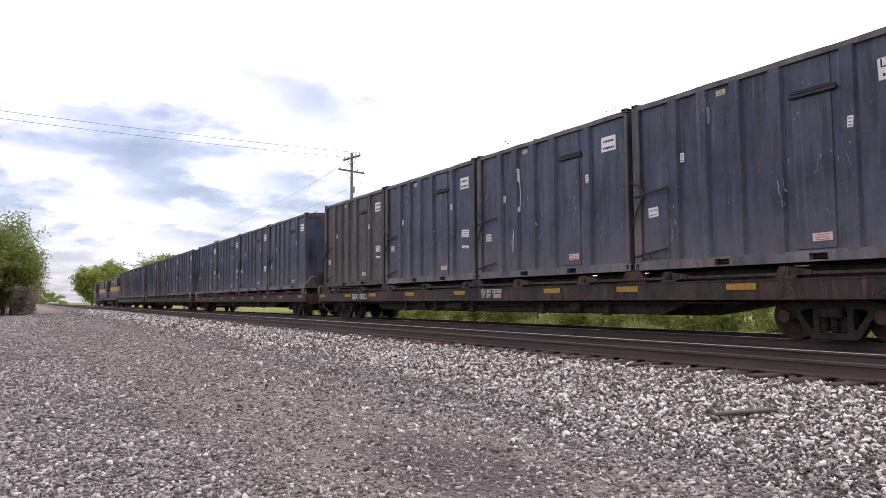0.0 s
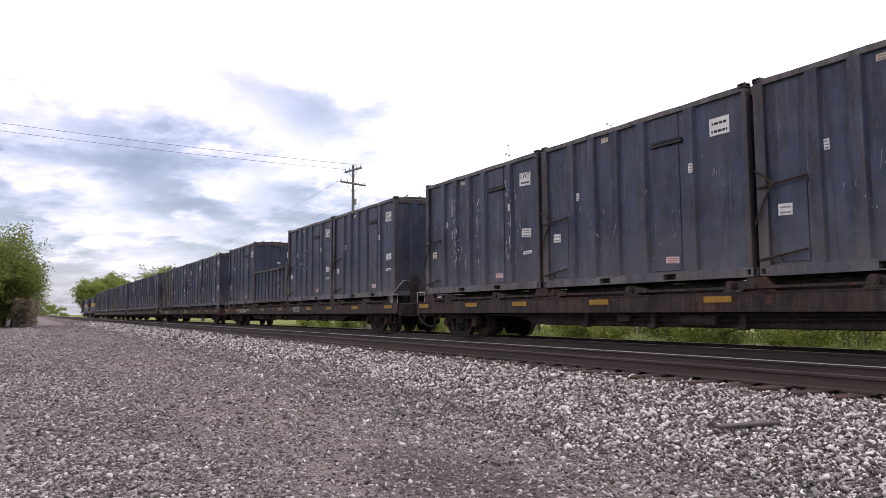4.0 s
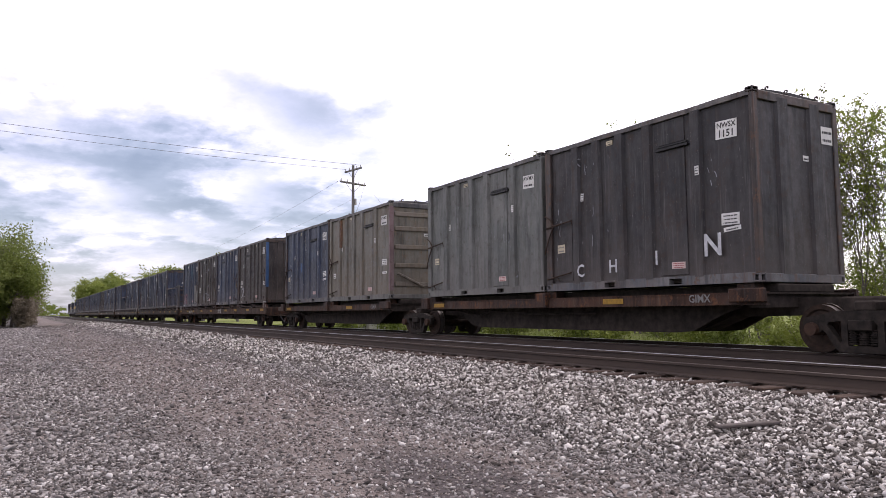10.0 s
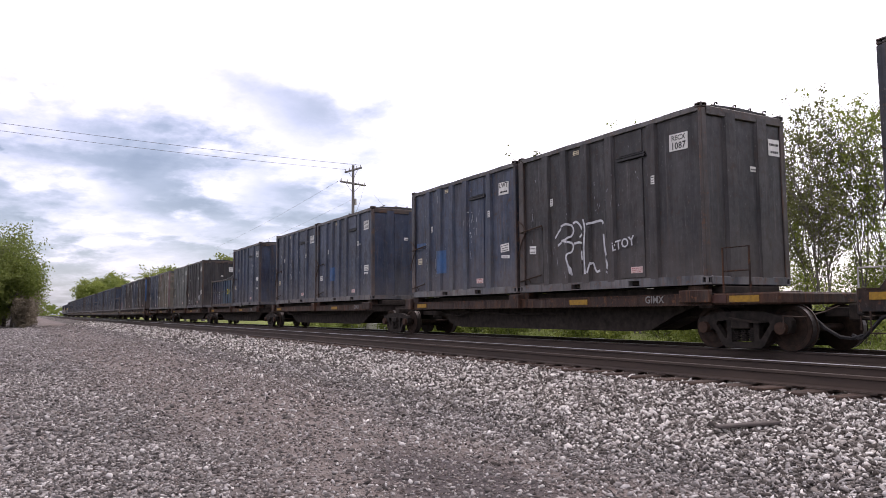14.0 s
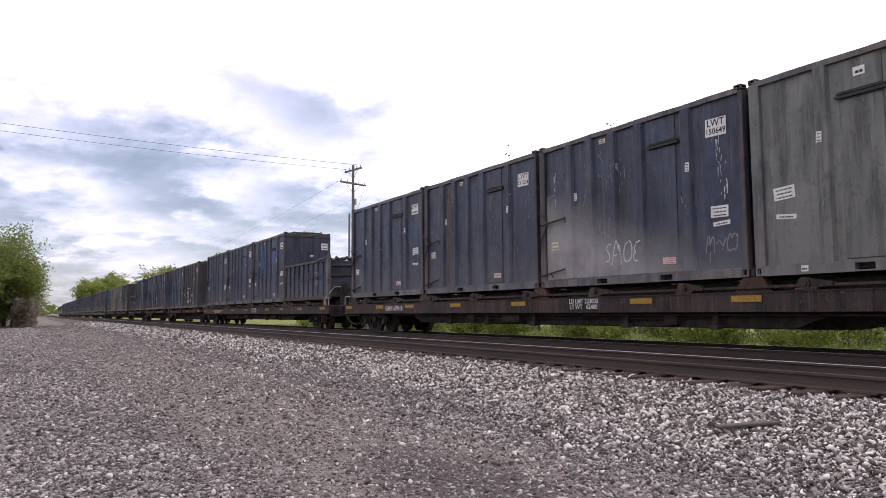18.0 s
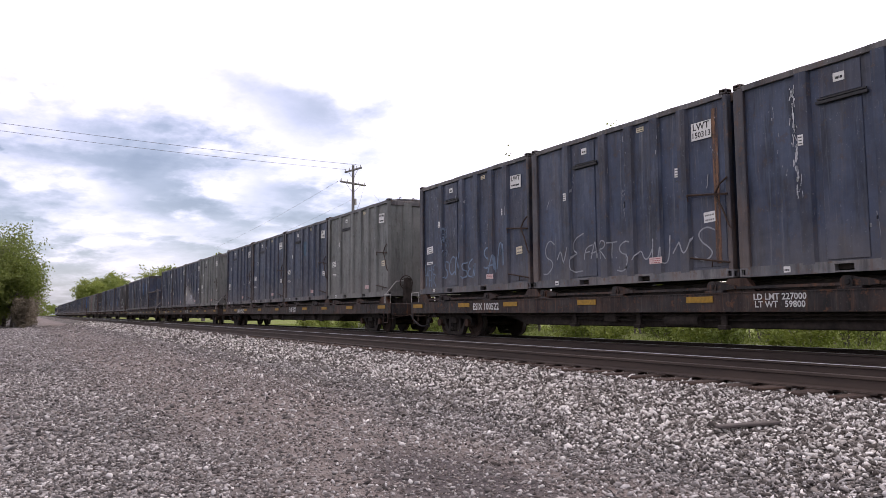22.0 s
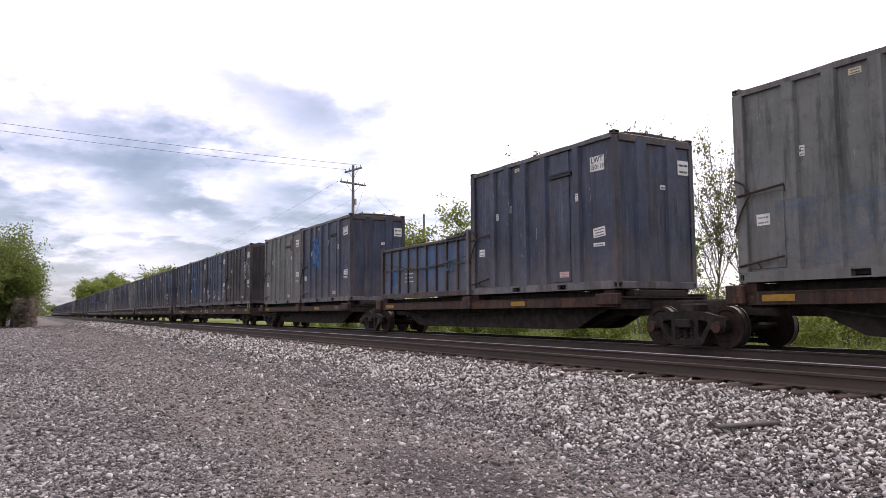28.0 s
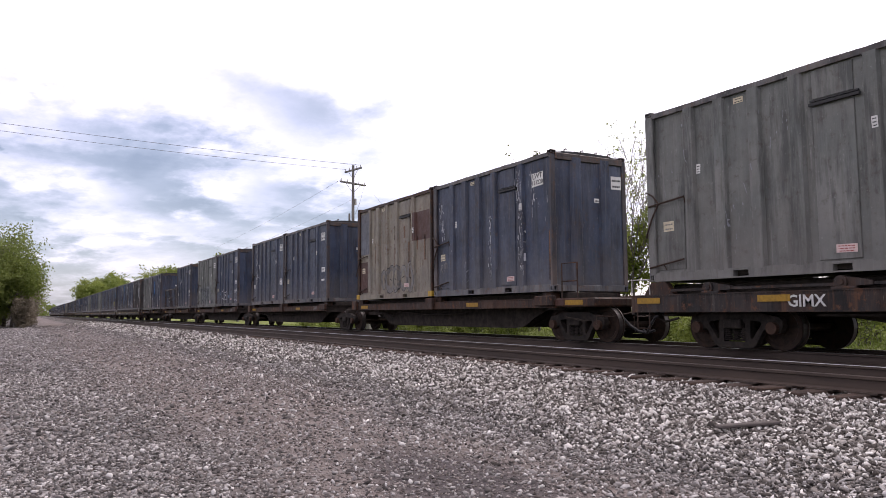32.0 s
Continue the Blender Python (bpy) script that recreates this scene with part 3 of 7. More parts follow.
def rocks(name, pos, size, mat, seed, flat=0.7, round_=True):
    """Many angular stones in one mesh: twenty faces each, or eight where they stay small."""
    rng = np.random.default_rng(seed)
    g = (1 + 5 ** 0.5) / 2
    if round_:
        base = np.array([(-1, g, 0), (1, g, 0), (-1, -g, 0), (1, -g, 0), (0, -1, g), (0, 1, g), (0, -1, -g), (0, 1, -g), (g, 0, -1), (g, 0, 1), (-g, 0, -1), (-g, 0, 1)]) / (1 + g * g) ** 0.5
        tri = np.array([(0, 11, 5), (0, 5, 1), (0, 1, 7), (0, 7, 10), (0, 10, 11), (1, 5, 9), (5, 11, 4), (11, 10, 2), (10, 7, 6), (7, 1, 8),
                        (3, 9, 4), (3, 4, 2), (3, 2, 6), (3, 6, 8), (3, 8, 9), (4, 9, 5), (2, 4, 11), (6, 2, 10), (8, 6, 7), (9, 8, 1)])
    else:
        base = np.array([(1.15, 0, 0), (-1.15, 0, 0), (0, 1.15, 0), (0, -1.15, 0), (0, 0, 1.15), (0, 0, -1.15)])
        tri = np.array([(0, 2, 4), (2, 1, 4), (1, 3, 4), (3, 0, 4), (2, 0, 5), (1, 2, 5), (3, 1, 5), (0, 3, 5)])
    n, k = len(pos), len(base)
    q = rng.normal(size=(n, 4))
    q /= np.linalg.norm(q, axis=1, keepdims=True)
    w, x, y, z = q.T
    rot = np.stack([1 - 2 * (y * y + z * z), 2 * (x * y - z * w), 2 * (x * z + y * w), 2 * (x * y + z * w), 1 - 2 * (x * x + z * z), 2 * (y * z - x * w),
                    2 * (x * z - y * w), 2 * (y * z + x * w), 1 - 2 * (x * x + y * y)], -1).reshape(n, 3, 3)
    shape = (base[None] + rng.normal(size=(n, k, 3)) * 0.16) * rng.uniform(0.68, 1.2, (n, k, 1)) * (np.array([1.15, 0.78, 0.52]) * rng.uniform(0.7, 1.4, (n, 1, 3)))
    v = np.einsum("nij,nkj->nki", rot, shape) * size[:, None, None]
    v[:, :, 2] *= flat
    v += pos[:, None, :]
    f = tri[None] + k * np.arange(n)[:, None, None]
    me = arrays(name, v.reshape(-1, 3), f.reshape(-1, 3), mat)
    if mat is STONE and round_:
        me.polygons.foreach_set("use_smooth", np.ones(len(me.polygons), bool))
    return new(name, me)


def spread_stones(name, zones, chance, height, mat, seed, label, category, flat, round_):
    """Stones over zones (x0, x1, y0, y1, count, radius), kept where chance(x, y) allows."""
    rng = np.random.default_rng(seed)
    pos, size = [], []
    for x0, x1, y0, y1, n, rad in zones:
        x, y = rng.uniform(x0, x1, n), rng.uniform(y0, y1, n)
        keep = rng.random(n) < chance(x, y)
        x, y = x[keep], y[keep]
        r = rad * rng.uniform(0.6, 1.2, len(x)) * rng.choice([0.7, 1.0, 1.4], len(x), p=[0.42, 0.43, 0.15])
        pos.append(np.stack([x, y, height(x) + r * 0.30], 1))
        size.append(r)
    tagged(rocks(name, np.concatenate(pos), np.concatenate(size), mat, seed + 1, flat, round_), label, category, kind="stuff")


def scatter_stones():
    def slope(x):
        return np.interp(x, [3.3, 4.35, 5.0, 7.15, 7.6, 17], [0.0, 0.0, 0.05, BED - 0.03, BED, BED])

    def wander(x, y):
        return 0.30 * np.sin(y * 0.9) + 0.22 * np.sin(y * 2.3 + x) + 0.18 * np.sin(x * 3.1 - y * 0.6)

    def on_bank(x, y):
        edge = np.interp(y, [3, 6, 12, 30], [4.2, 4.5, 5.0, 5.0]) + 0.6 * wander(x, y)
        return np.clip((x - edge) / 1.1, 0.04, 1.0)

    def beside(x, y):
        s = x + wander(x, y)
        left = np.clip((np.interp(y, [3, 5, 12, 30], [2.0, 1.9, 1.5, 1.3]) - s) / 0.9, 0, 1)
        right = np.clip((s - np.interp(y, [3, 5, 12, 30], [3.1, 3.3, 4.1, 4.3])) / 0.7, 0, 1)
        return np.clip(0.30 + 0.68 * left + 0.58 * right, 0, 1)

    def lane(x, y):
        return np.full(len(x), 0.8)

    bank_label = "loose pale limestone ballast stones on the bank beside the track"
    spread_stones("ballast_stones", ((3.3, 8.1, 1.5, 8, 27000, 0.022), (3.3, 8.1, 8, 16, 21000, 0.027)), on_bank, slope, STONE, 5, bank_label, "ballast stones", 0.92, True)
    spread_stones("ballast_stones", ((3.6, 8.1, 16, 30, 15000, 0.036), (3.8, 8.1, 30, 60, 13000, 0.054), (4.0, 8.1, 60, 110, 6000, 0.08)), on_bank, slope, STONE, 15, bank_label, "ballast stones", 0.75, False)
    spread_stones("ballast_stones", ((7.75, 11.7, 2, 25, 11000, 0.034),), lane, slope, STONE, 25, "pale ballast stones between the ties", "ballast stones", 0.75, False)
    spread_stones("road_gravel", ((-3.5, 5.6, 2.5, 8, 46000, 0.0185),), beside, slope, PEBBLE, 35, "coarse grey gravel along the road", "gravel", 0.8, True)
    spread_stones("road_gravel", ((-6, 5.6, 8, 18, 38000, 0.026),),
                  beside, slope, PEBBLE, 45, "coarse grey gravel along the road", "gravel", 0.75, False)
    spread_stones("road_gravel", ((-8, 5.2, 18, 45, 34000, 0.044), (-6, 5.6, 45, 95, 16000, 0.07)), beside, slope, DULLPEBBLE, 65, "dusty grey-brown gravel on the road", "gravel", 0.5, False)
    spread_stones("earth_crumbs", ((-1, 4.6, 2.5, 8, 26000, 0.0125), (-2, 4.8, 8, 18, 22000, 0.019), (-2, 5.0, 18, 40, 11000, 0.028)), lane, slope, CRUMB, 55, "brown crumbs of packed earth on the road", "dirt", 0.6, False)


scatter_stones()
plank = tagged(new("wood_scrap", mesh("wood_scrap", boxes((-0.30, 0.30, -0.045, 0.045, -0.016, 0.016), bevel=0.008), OLDWOOD)), "weathered broken plank lying on the ballast", "plank")
plank.matrix_basis = pose(5.95, 4.75, bank(5.95) + 0.045, 0, -3, -26)


# ================= tracks =================
def rail_outline(cx):
    h = [(-0.076, -0.178), (0.076, -0.178), (0.076, -0.168), (0.012, -0.148), (0.010, -0.045), (0.037, -0.036), (0.037, -0.006), (0.031, 0.0),
         (-0.031, 0.0), (-0.037, -0.006), (-0.037, -0.036), (-0.010, -0.045), (-0.012, -0.148), (-0.076, -0.168)]
    return [(cx + a, TOP + b) for a, b in h]


def make_track(name, cx, label, near):
    t = tagged(new(name), label, "railway track", group="railway tracks", kind="structure")
    for side in (-1, 1):
        bm = made(prism, rail_outline(cx + side * 0.7525), -440.0, 900.0, "y")
        for f in bm.faces:
            if f.normal.z > 0.5 and f.calc_center_median().z > TOP - 0.01:
                f.material_index = 1
        part("rail", mesh("rail", bm, [RAILSIDE, RAILHEAD if (side, cx) != (-1, NEAR) else RAILSIDE]), None, t, "rusty steel rail")
    rng = random.Random(int(cx * 10))
    ties = [mesh("tie", boxes((-1.30, 1.30, -0.115, 0.115, -0.18, 0.0), bevel=0.012), TIEWOOD) for _ in range(1)]
    plate = mesh("tie_plate", boxes((-0.10, 0.10, -0.17, 0.17, 0.0, 0.018)), RAILSIDE)
    rest = bmesh.new()
    y = -8.0
    for i in range(200):
        box(rest, cx - 1.3, cx + 1.3, -10.0 - i * 2.1, -9.7 - i * 2.1, TOP - 0.37, TOP - 0.195)
    while y < 300:
        if y < near:
            tie = part("tie", ties[0], None, t, at=(cx + rng.uniform(-0.11, 0.09), y, TOP - 0.195 + rng.uniform(-0.006, 0.006)))
            tie.rotation_euler = (rng.uniform(-0.02, 0.02), rng.uniform(-0.004, 0.004), rng.uniform(-0.03, 0.03))
            if y < 30:
                for side in (-1, 1):
                    part("tie_plate", plate, None, t, at=(cx + side * 0.7525, y, TOP - 0.195))
        else:
            box(rest, cx - 1.3, cx + 1.3, y - 0.115, y + 0.115, TOP - 0.37, TOP - 0.195)
        y += 0.52
    tagged(part("far_ties", rest, TIEWOOD, t), kind="stuff")


make_track("track_near", NEAR, "empty railway track with rusty rails and dark wooden ties", 95)
make_track("track_far", FAR, "railway track that carries the train, dark wooden ties", 40)


# ================= plants =================
def leaves(n, centres, spread, size, rng, droop=0.0, bunch=18):
    """Leaf blades as small folded quads, gathered in bunches round given centres."""
    k = max(1, n // bunch)
    mid = centres[rng.integers(0, len(centres), k)] + rng.normal(size=(k, 3)) * spread * (0.75 if bunch > 8 else 0.4)
    c = mid[rng.integers(0, k, n)] + rng.normal(size=(n, 3)) * spread * np.array([0.5, 0.5, 0.38])
    up = rng.normal(size=(n, 3)) * 0.75 + np.array([0.0, -0.25, 0.8])
    up /= np.linalg.norm(up, axis=1, keepdims=True)
    a = np.cross(up, rng.normal(size=(n, 3)))
    a /= np.linalg.norm(a, axis=1, keepdims=True)
    b = np.cross(up, a)
    s = (size * rng.uniform(0.7, 1.3, n))[:, None]
    a, b = a * s, b * s * 0.6
    v = np.stack([c - a, c - b * 1.0, c + a, c + b], 1)
    v[:, 1::2, 2] -= droop * s
    return v.reshape(-1, 3), np.arange(4 * n).reshape(-1, 4)


class Tubes:
    """Many tapered bars gathered into one mesh."""

    def __init__(self):
        self.v, self.f = [], []

    def bar(self, a, b, r, r2, sides=4):
        d = (b - a).normalized()
        u = d.cross(Vector((0.3, 0.9, 0.1))).normalized()
        w = d.cross(u)
        n = len(self.v)
        for p, k in ((a, r), (b, r2)):
            for i in range(sides):
                t = 2 * math.pi * i / sides
                self.v.append(p + u * (k * math.cos(t)) + w * (k * math.sin(t)))
        for i in range(sides):
            j = (i + 1) % sides
            self.f.append((n + i, n + j, n + sides + j, n + sides + i))


def limb(tubes, p, d, length, r, rng, depth, tips, kinks=3, spread=0.55):
    """A bent tapering branch that divides; collects where leaves grow."""
    step = length / kinks
    for i in range(kinks):
        d = (d + Vector((rng.uniform(-1, 1), rng.uniform(-1, 1), rng.uniform(-0.4, 0.7))) * 0.16).normalized()
        q = p + d * step
        r2 = r * (1 - 0.25 / kinks * (i + 1))
        tubes.bar(p, q, r, r2, 6 if depth < 1 else 4)
        p, r = q, r2
        if depth < 3 and i >= (1 if depth == 0 else 0):
            for _ in range(2 if depth < 2 else 1):
                e = (d + Vector((rng.uniform(-1, 1), rng.uniform(-1, 1), rng.uniform(-0.1, 0.6))) * (spread + 0.25)).normalized()
                limb(tubes, p, e, length * rng.uniform(0.4, 0.62), max(r * 0.58, 0.015), rng, depth + 1, tips, 2 if depth else 3, spread)
        if depth >= 1:
            tips.append(tuple(p))
    tips.append(tuple(p))


def make_tree(name, x, y, height, crown_n, leaf, mat, seed, label, spread=0.35, trunk=0.12, stems=1, split=0.55, group="trees along the line", bunch=18, low=0.12):
    rng = random.Random(seed)
    nrng = np.random.default_rng(seed)
    t = tagged(new(name), label, "tree", group=group)
    t.location = (x, y, -0.05)
    tubes, tips = Tubes(), []
    for k in range(stems):
        d = Vector((rng.uniform(-0.12, 0.12), rng.uniform(-0.12, 0.12), 1)).normalized()
        limb(tubes, Vector((rng.uniform(-0.2, 0.2) * (stems > 1), rng.uniform(-0.2, 0.2) * (stems > 1), 0)), d, height * rng.uniform(0.62, 0.8), trunk, rng, 0, tips, 5, split)
    k = height / max(p[2] for p in tips)
    part("trunk", arrays("trunk", np.array(tubes.v) * k, tubes.f, BARK), None, t)
    c = np.array(tips) * k
    c = c[c[:, 2] > low * height]
    v, f = leaves(crown_n, c, spread, leaf, nrng, 0.2, bunch)
    part("crown", arrays("crown", v, f, mat), None, t)
    return t


# spring trees close behind the line
SLIM = "slender spring tree with thin new leaves behind the tracks"
for i, (x, y, h, n) in enumerate(((26.5, 17.9, 10.0, 2300), (27.0, 16.3, 10.2, 2500), (28.0, 15.8, 9.8, 2300), (25.0, 16.0, 8.6, 2000), (28.5, 13.4, 9.6, 2300), (26.5, 12.4, 8.4, 2200), (27.0, 21.4, 8.8, 1900), (29.0, 19.4, 8.6, 2000))):
    make_tree("young_tree", x, y, h, int(n * 1.15), 0.075, LEAFOLIVE if i % 3 == 0 else LEAFSUN, 11 + i, SLIM, 0.22, 0.05, 2, 0.2, bunch=6)
for i, (x, y, h) in enumerate(((26.0, 26.8, 11.0), (27.0, 26.0, 11.4), (28.2, 24.2, 10.6))):
    make_tree("bare_tree", x, y, h, 1500, 0.065, LEAFSUN, 114 + i, "tall bare tree just coming into bud", 0.22, 0.085, 2, 0.24, bunch=4)
for i, (x, y, h, n, m) in enumerate(((25.0, 33.5, 10.4, 1900, 0), (26.0, 33.0, 10.3, 2000, 0), (25.0, 30.2, 8.3, 2300, 1), (25.4, 27.6, 6.9, 2400, 1), (27.0, 38.9, 9.0, 2200, 0), (26.6, 35.6, 7.6, 2600, 1), (26.0, 31.6, 7.4, 2600, 1), (27.4, 25.4, 6.6, 2400, 1))):
    make_tree("budding_tree", x, y, h, int(n * (2.3 if m else 1.5)), 0.105, LEAFSUN if m else LEAFOLIVE, 130 + i, "thin upright tree with yellow-green new leaves", 0.24, 0.05, 2, 0.2 if not m else 0.4, bunch=6)
make_tree("leafy_tree", 28.2, 53.0, 9.0, 6000, 0.12, LEAFSUN, 28, "yellow-green spring tree in new leaf", 0.55, 0.14, 3)
make_tree("leafy_tree", 30.5, 51.0, 10.6, 8000, 0.12, LEAFSUN, 21, "yellow-green spring tree in new leaf", 0.50, 0.16, 2)
make_tree("leafy_tree", 33.0, 47.5, 8.8, 6000, 0.12, LEAFSUN, 22, "yellow-green spring tree in new leaf", 0.55, 0.14, 3)
# further along the line
make_tree("leafy_tree", 26.0, 106.0, 9.4, 5200, 0.2, LEAFDARK, 24, "round green tree behind the train", 0.8, 0.2, 2)
make_tree("leafy_tree", 21.5, 143.0, 10.2, 6500, 0.24, LEAFSUN, 25, "broad green tree behind the train", 0.8, 0.22, 3, 0.75)
make_tree("leafy_tree", 24.0, 136.0, 11.0, 6500, 0.24, LEAFMID, 26, "broad green tree behind the train", 0.8, 0.22, 3, 0.75)
make_tree("leafy_tree", 25.5, 128.0, 9.6, 5000, 0.22, LEAFSUN, 27, "broad green tree behind the train", 0.8, 0.2, 3, 0.75)
for i, (x, y, h) in enumerate(((17.6, 258.0, 12.5), (19.5, 262.0, 14.5), (21.8, 270.0, 15.5), (24.5, 276.0, 15.0), (27.5, 285.0, 14.0))):
    make_tree("leafy_tree", x, y, h * 0.93, 11000, 0.36, LEAFMID if i % 2 else LEAFSUN, 30 + i, "dense green tree far along the line", 1.25, 0.3, 3, 0.75)
# wood beside the road
for i, (x, y, h, m) in enumerate(((-3.6, 84.0, 9.2, LEAFDARK), (-5.2, 80.0, 9.8, LEAFDARK), (-1.5, 85.0, 7.4, LEAFMID), (-4.0, 96.0, 10.0, LEAFDARK), (-8.0, 86.0, 10.4, LEAFDARK), (-2.6, 86.0, 6.0, LEAFDARK),
                                  (-5.0, 78.0, 5.5, LEAFDARK), (-1.5, 104.0, 6.5, LEAFBROWN), (-2.4, 92.0, 4.6, LEAFBROWN), (-1.2, 112.0, 7.0, LEAFMID))):
    make_tree("roadside_tree", x, y, h, 24000 if h > 7 else 10000, 0.115, m, 40 + i, "dense green roadside tree" if m is not LEAFBROWN else "bare brown thicket beside the road", 0.75, 0.2, 3, 0.75, group="roadside trees", bunch=26, low=0.5 if -2.0 < x < -1.4 and h > 7 else 0.12)


def make_shrubs():
    """Low bushes behind the far track."""
    rng = random.Random(71)
    nrng = np.random.default_rng(71)
    for i in range(46):
        y = 4 + i * 1.3 + rng.uniform(-0.6, 0.6)
        x = 19.4 + rng.uniform(-0.8, 2.6)
        h = rng.uniform(0.7, 1.5)
        s = tagged(new("shrub"), "low bright green shrub in the grass behind the track", "shrub", group="shrubs behind the track")
        s.location = (x, y, -0.03)
        tubes, tips = Tubes(), []
        for k in range(7):
            a = rng.uniform(0, 6.28)
            p = Vector((math.cos(a) * rng.uniform(0.1, 0.7), math.sin(a) * rng.uniform(0.1, 0.9), h * rng.uniform(0.5, 0.95)))
            tubes.bar(Vector((p.x * 0.2, p.y * 0.2, 0)), p, 0.012, 0.005)
            tips += [tuple(p), tuple(p * 0.75), tuple(p * 0.5)]
        part("stem", arrays("stem", tubes.v, tubes.f, BARK), None, s)
        v, f = leaves(1000, np.array(tips), 0.26, 0.065, nrng, 0.2, 9)
        part("foliage", arrays("foliage", v, f, LEAFSUN if i % 3 else LEAFMID), None, s)


make_shrubs()


def make_thicket():
    """Waist- to head-high growth under the trees."""
    rng, nrng = random.Random(72), np.random.default_rng(72)
    spots = [(rng.uniform(23.5, 31), 6 + i * 1.25 + rng.uniform(-0.5, 0.5), rng.uniform(1.6, 3.4), LEAFSUN if i % 2 else LEAFMID) for i in range(40)]
    spots += [(rng.uniform(27.5, 32.0), 9.5 + i * 1.2, rng.uniform(3.6, 5.2), LEAFSUN if i % 3 else LEAFMID) for i in range(12)]
    spots += [(-0.9 + 0.09 * i + rng.uniform(-0.4, 0.4), 92 + i * 3.0, rng.uniform(3.6, 5.2), LEAFBROWN) for i in range(12)]
    spots += [(-0.75 + 0.15 * i + rng.uniform(-0.2, 0.2), 80 + i * 2.4, rng.uniform(2.4, 4.0), LEAFBROWN) for i in range(7)]
    spots += [(-2.6 - rng.uniform(0, 5.5), 74 + i * 1.6, rng.uniform(2.0, 3.6), LEAFDARK if i % 3 else LEAFBROWN) for i in range(22)]
    for x, y, h, mat in spots:
        s = tagged(new("bush"), "leafless brown bush beside the road" if mat is LEAFBROWN else "leafy green bush under the trees", "bush", group="bushes under the trees")
        s.location = (x, y, -0.03)
        tubes, tips = Tubes(), []
        for k in range(9):
            a = rng.uniform(0, 6.28)
            q = Vector((math.cos(a) * rng.uniform(0.1, 1.1), math.sin(a) * rng.uniform(0.1, 1.1), h * rng.uniform(0.45, 0.95)))
            tubes.bar(Vector((q.x * 0.2, q.y * 0.2, 0)), q, 0.02, 0.008)
            tips += [tuple(q), tuple(q * 0.8), tuple(q * 0.6), tuple(q * 0.35)]
        part("stem", arrays("stem", tubes.v, tubes.f, BARK), None, s)
        v, f = leaves(1700 if x > 0 else 2200, np.array(tips), 0.28, 0.055 if x > 0 else 0.10, nrng, 0.2)
        part("foliage", arrays("foliage", v, f, mat), None, s)


make_thicket()


def make_grass():
    rng = np.random.default_rng(81)
    n = 26000
    x, y = 17.0 + rng.power(0.7, n) * 17, rng.uniform(-2, 75, n)
    h = rng.uniform(0.06, 0.26, n)
    a = rng.uniform(0, 6.283, n)
    w = 0.02 + 0.012 * (y / 30)
    dx, dy = np.cos(a) * w, np.sin(a) * w
    lx, ly = rng.normal(size=n) * 0.12, rng.normal(size=n) * 0.12
    v = np.stack([np.stack([x - dx, y - dy, 0 * x - 0.05], 1), np.stack([x + dx, y + dy, 0 * x - 0.05], 1), np.stack([x + lx, y + ly, h], 1)], 1)
    tagged(new("grass", arrays("grass", v.reshape(-1, 3), np.arange(3 * n).reshape(-1, 3), BLADE)), "rough green grass behind the far track", "grass", kind="stuff")


make_grass()


def make_distance():
    """Woods at the end of the line."""
    rng = np.random.default_rng(91)
    for name, x0, x1, y0, y1, n, h, mat, label in (("far_woods", 30, 160, 300, 620, 9000, 12.0, LEAFMID, "green woods far behind the line"),
                                                   ("far_woods", -60, 26, 620, 900, 7000, 12.0, LEAFMID, "hazy green woods at the end of the road"),
                                                   ("roadside_woods", -60, -5.5, 125, 330, 9000, 9.0, LEAFDARK, "green woods beside the road")):
        c = np.stack([rng.uniform(x0, x1, 400), rng.uniform(y0, y1, 400), rng.uniform(0.5, h, 400) * rng.uniform(0.6, 1.0, 400)], 1)
        v, f = leaves(n, c, 1.6, 0.9 if y0 > 200 else 0.6, rng)
        tagged(new(name, arrays(name, v, f, mat)), label, "woods", kind="stuff")


make_distance()


# ================= poles and wires =================
def make_pole(x, y, top, arms, label):
    p = tagged(new("utility_pole"), label, "utility pole", group="utility poles")
    p.location = (x, y, -0.1)
    part("shaft", made(rod, (0, 0, 0), (0, 0, top), 0.135, 10, 0.095), POLEWOOD, p)
    for z, half, yaw in arms:
        c, s = math.cos(yaw), math.sin(yaw)
        arm = part("crossarm", boxes((-half, half, -0.06, 0.06, -0.06, 0.06), bevel=0.01), POLEWOOD, p, at=(0, 0, z))
        arm.rotation_euler = (0, 0, yaw)
        for k in (-0.92, -0.45, 0.45, 0.92):
            part("insulator", made(rod, (k * half * c, k * half * s, z + 0.06), (k * half * c, k * half * s, z + 0.24), 0.045, 6, 0.025), CONCRETE, p)
        part("brace", made(rod, (0.6 * half * c, 0.6 * half * s, z), (0, 0, z - 0.7), 0.02, 4), POLEWOOD, p)
        part("brace", made(rod, (-0.6 * half * c, -0.6 * half * s, z), (0, 0, z - 0.7), 0.02, 4), POLEWOOD, p)
    return p


POLE = (20.3, 49.5)
pole = make_pole(*POLE, 12.1, ((11.75, 1.1, radians(100)), (10.75, 1.25, radians(20))), "grey wooden power pole with two crossarms")
part("transformer", made(rod, (0.2, 0.1, 9.2), (0.2, 0.1, 9.65), 0.11, 12), CONCRETE, pole, "small grey pole-top box")
make_pole(27.5, 68.0, 11.2, (), "plain grey wooden pole behind the trees")
make_pole(33.0, 62.5, 10.8, (), "plain grey wooden pole behind the trees")


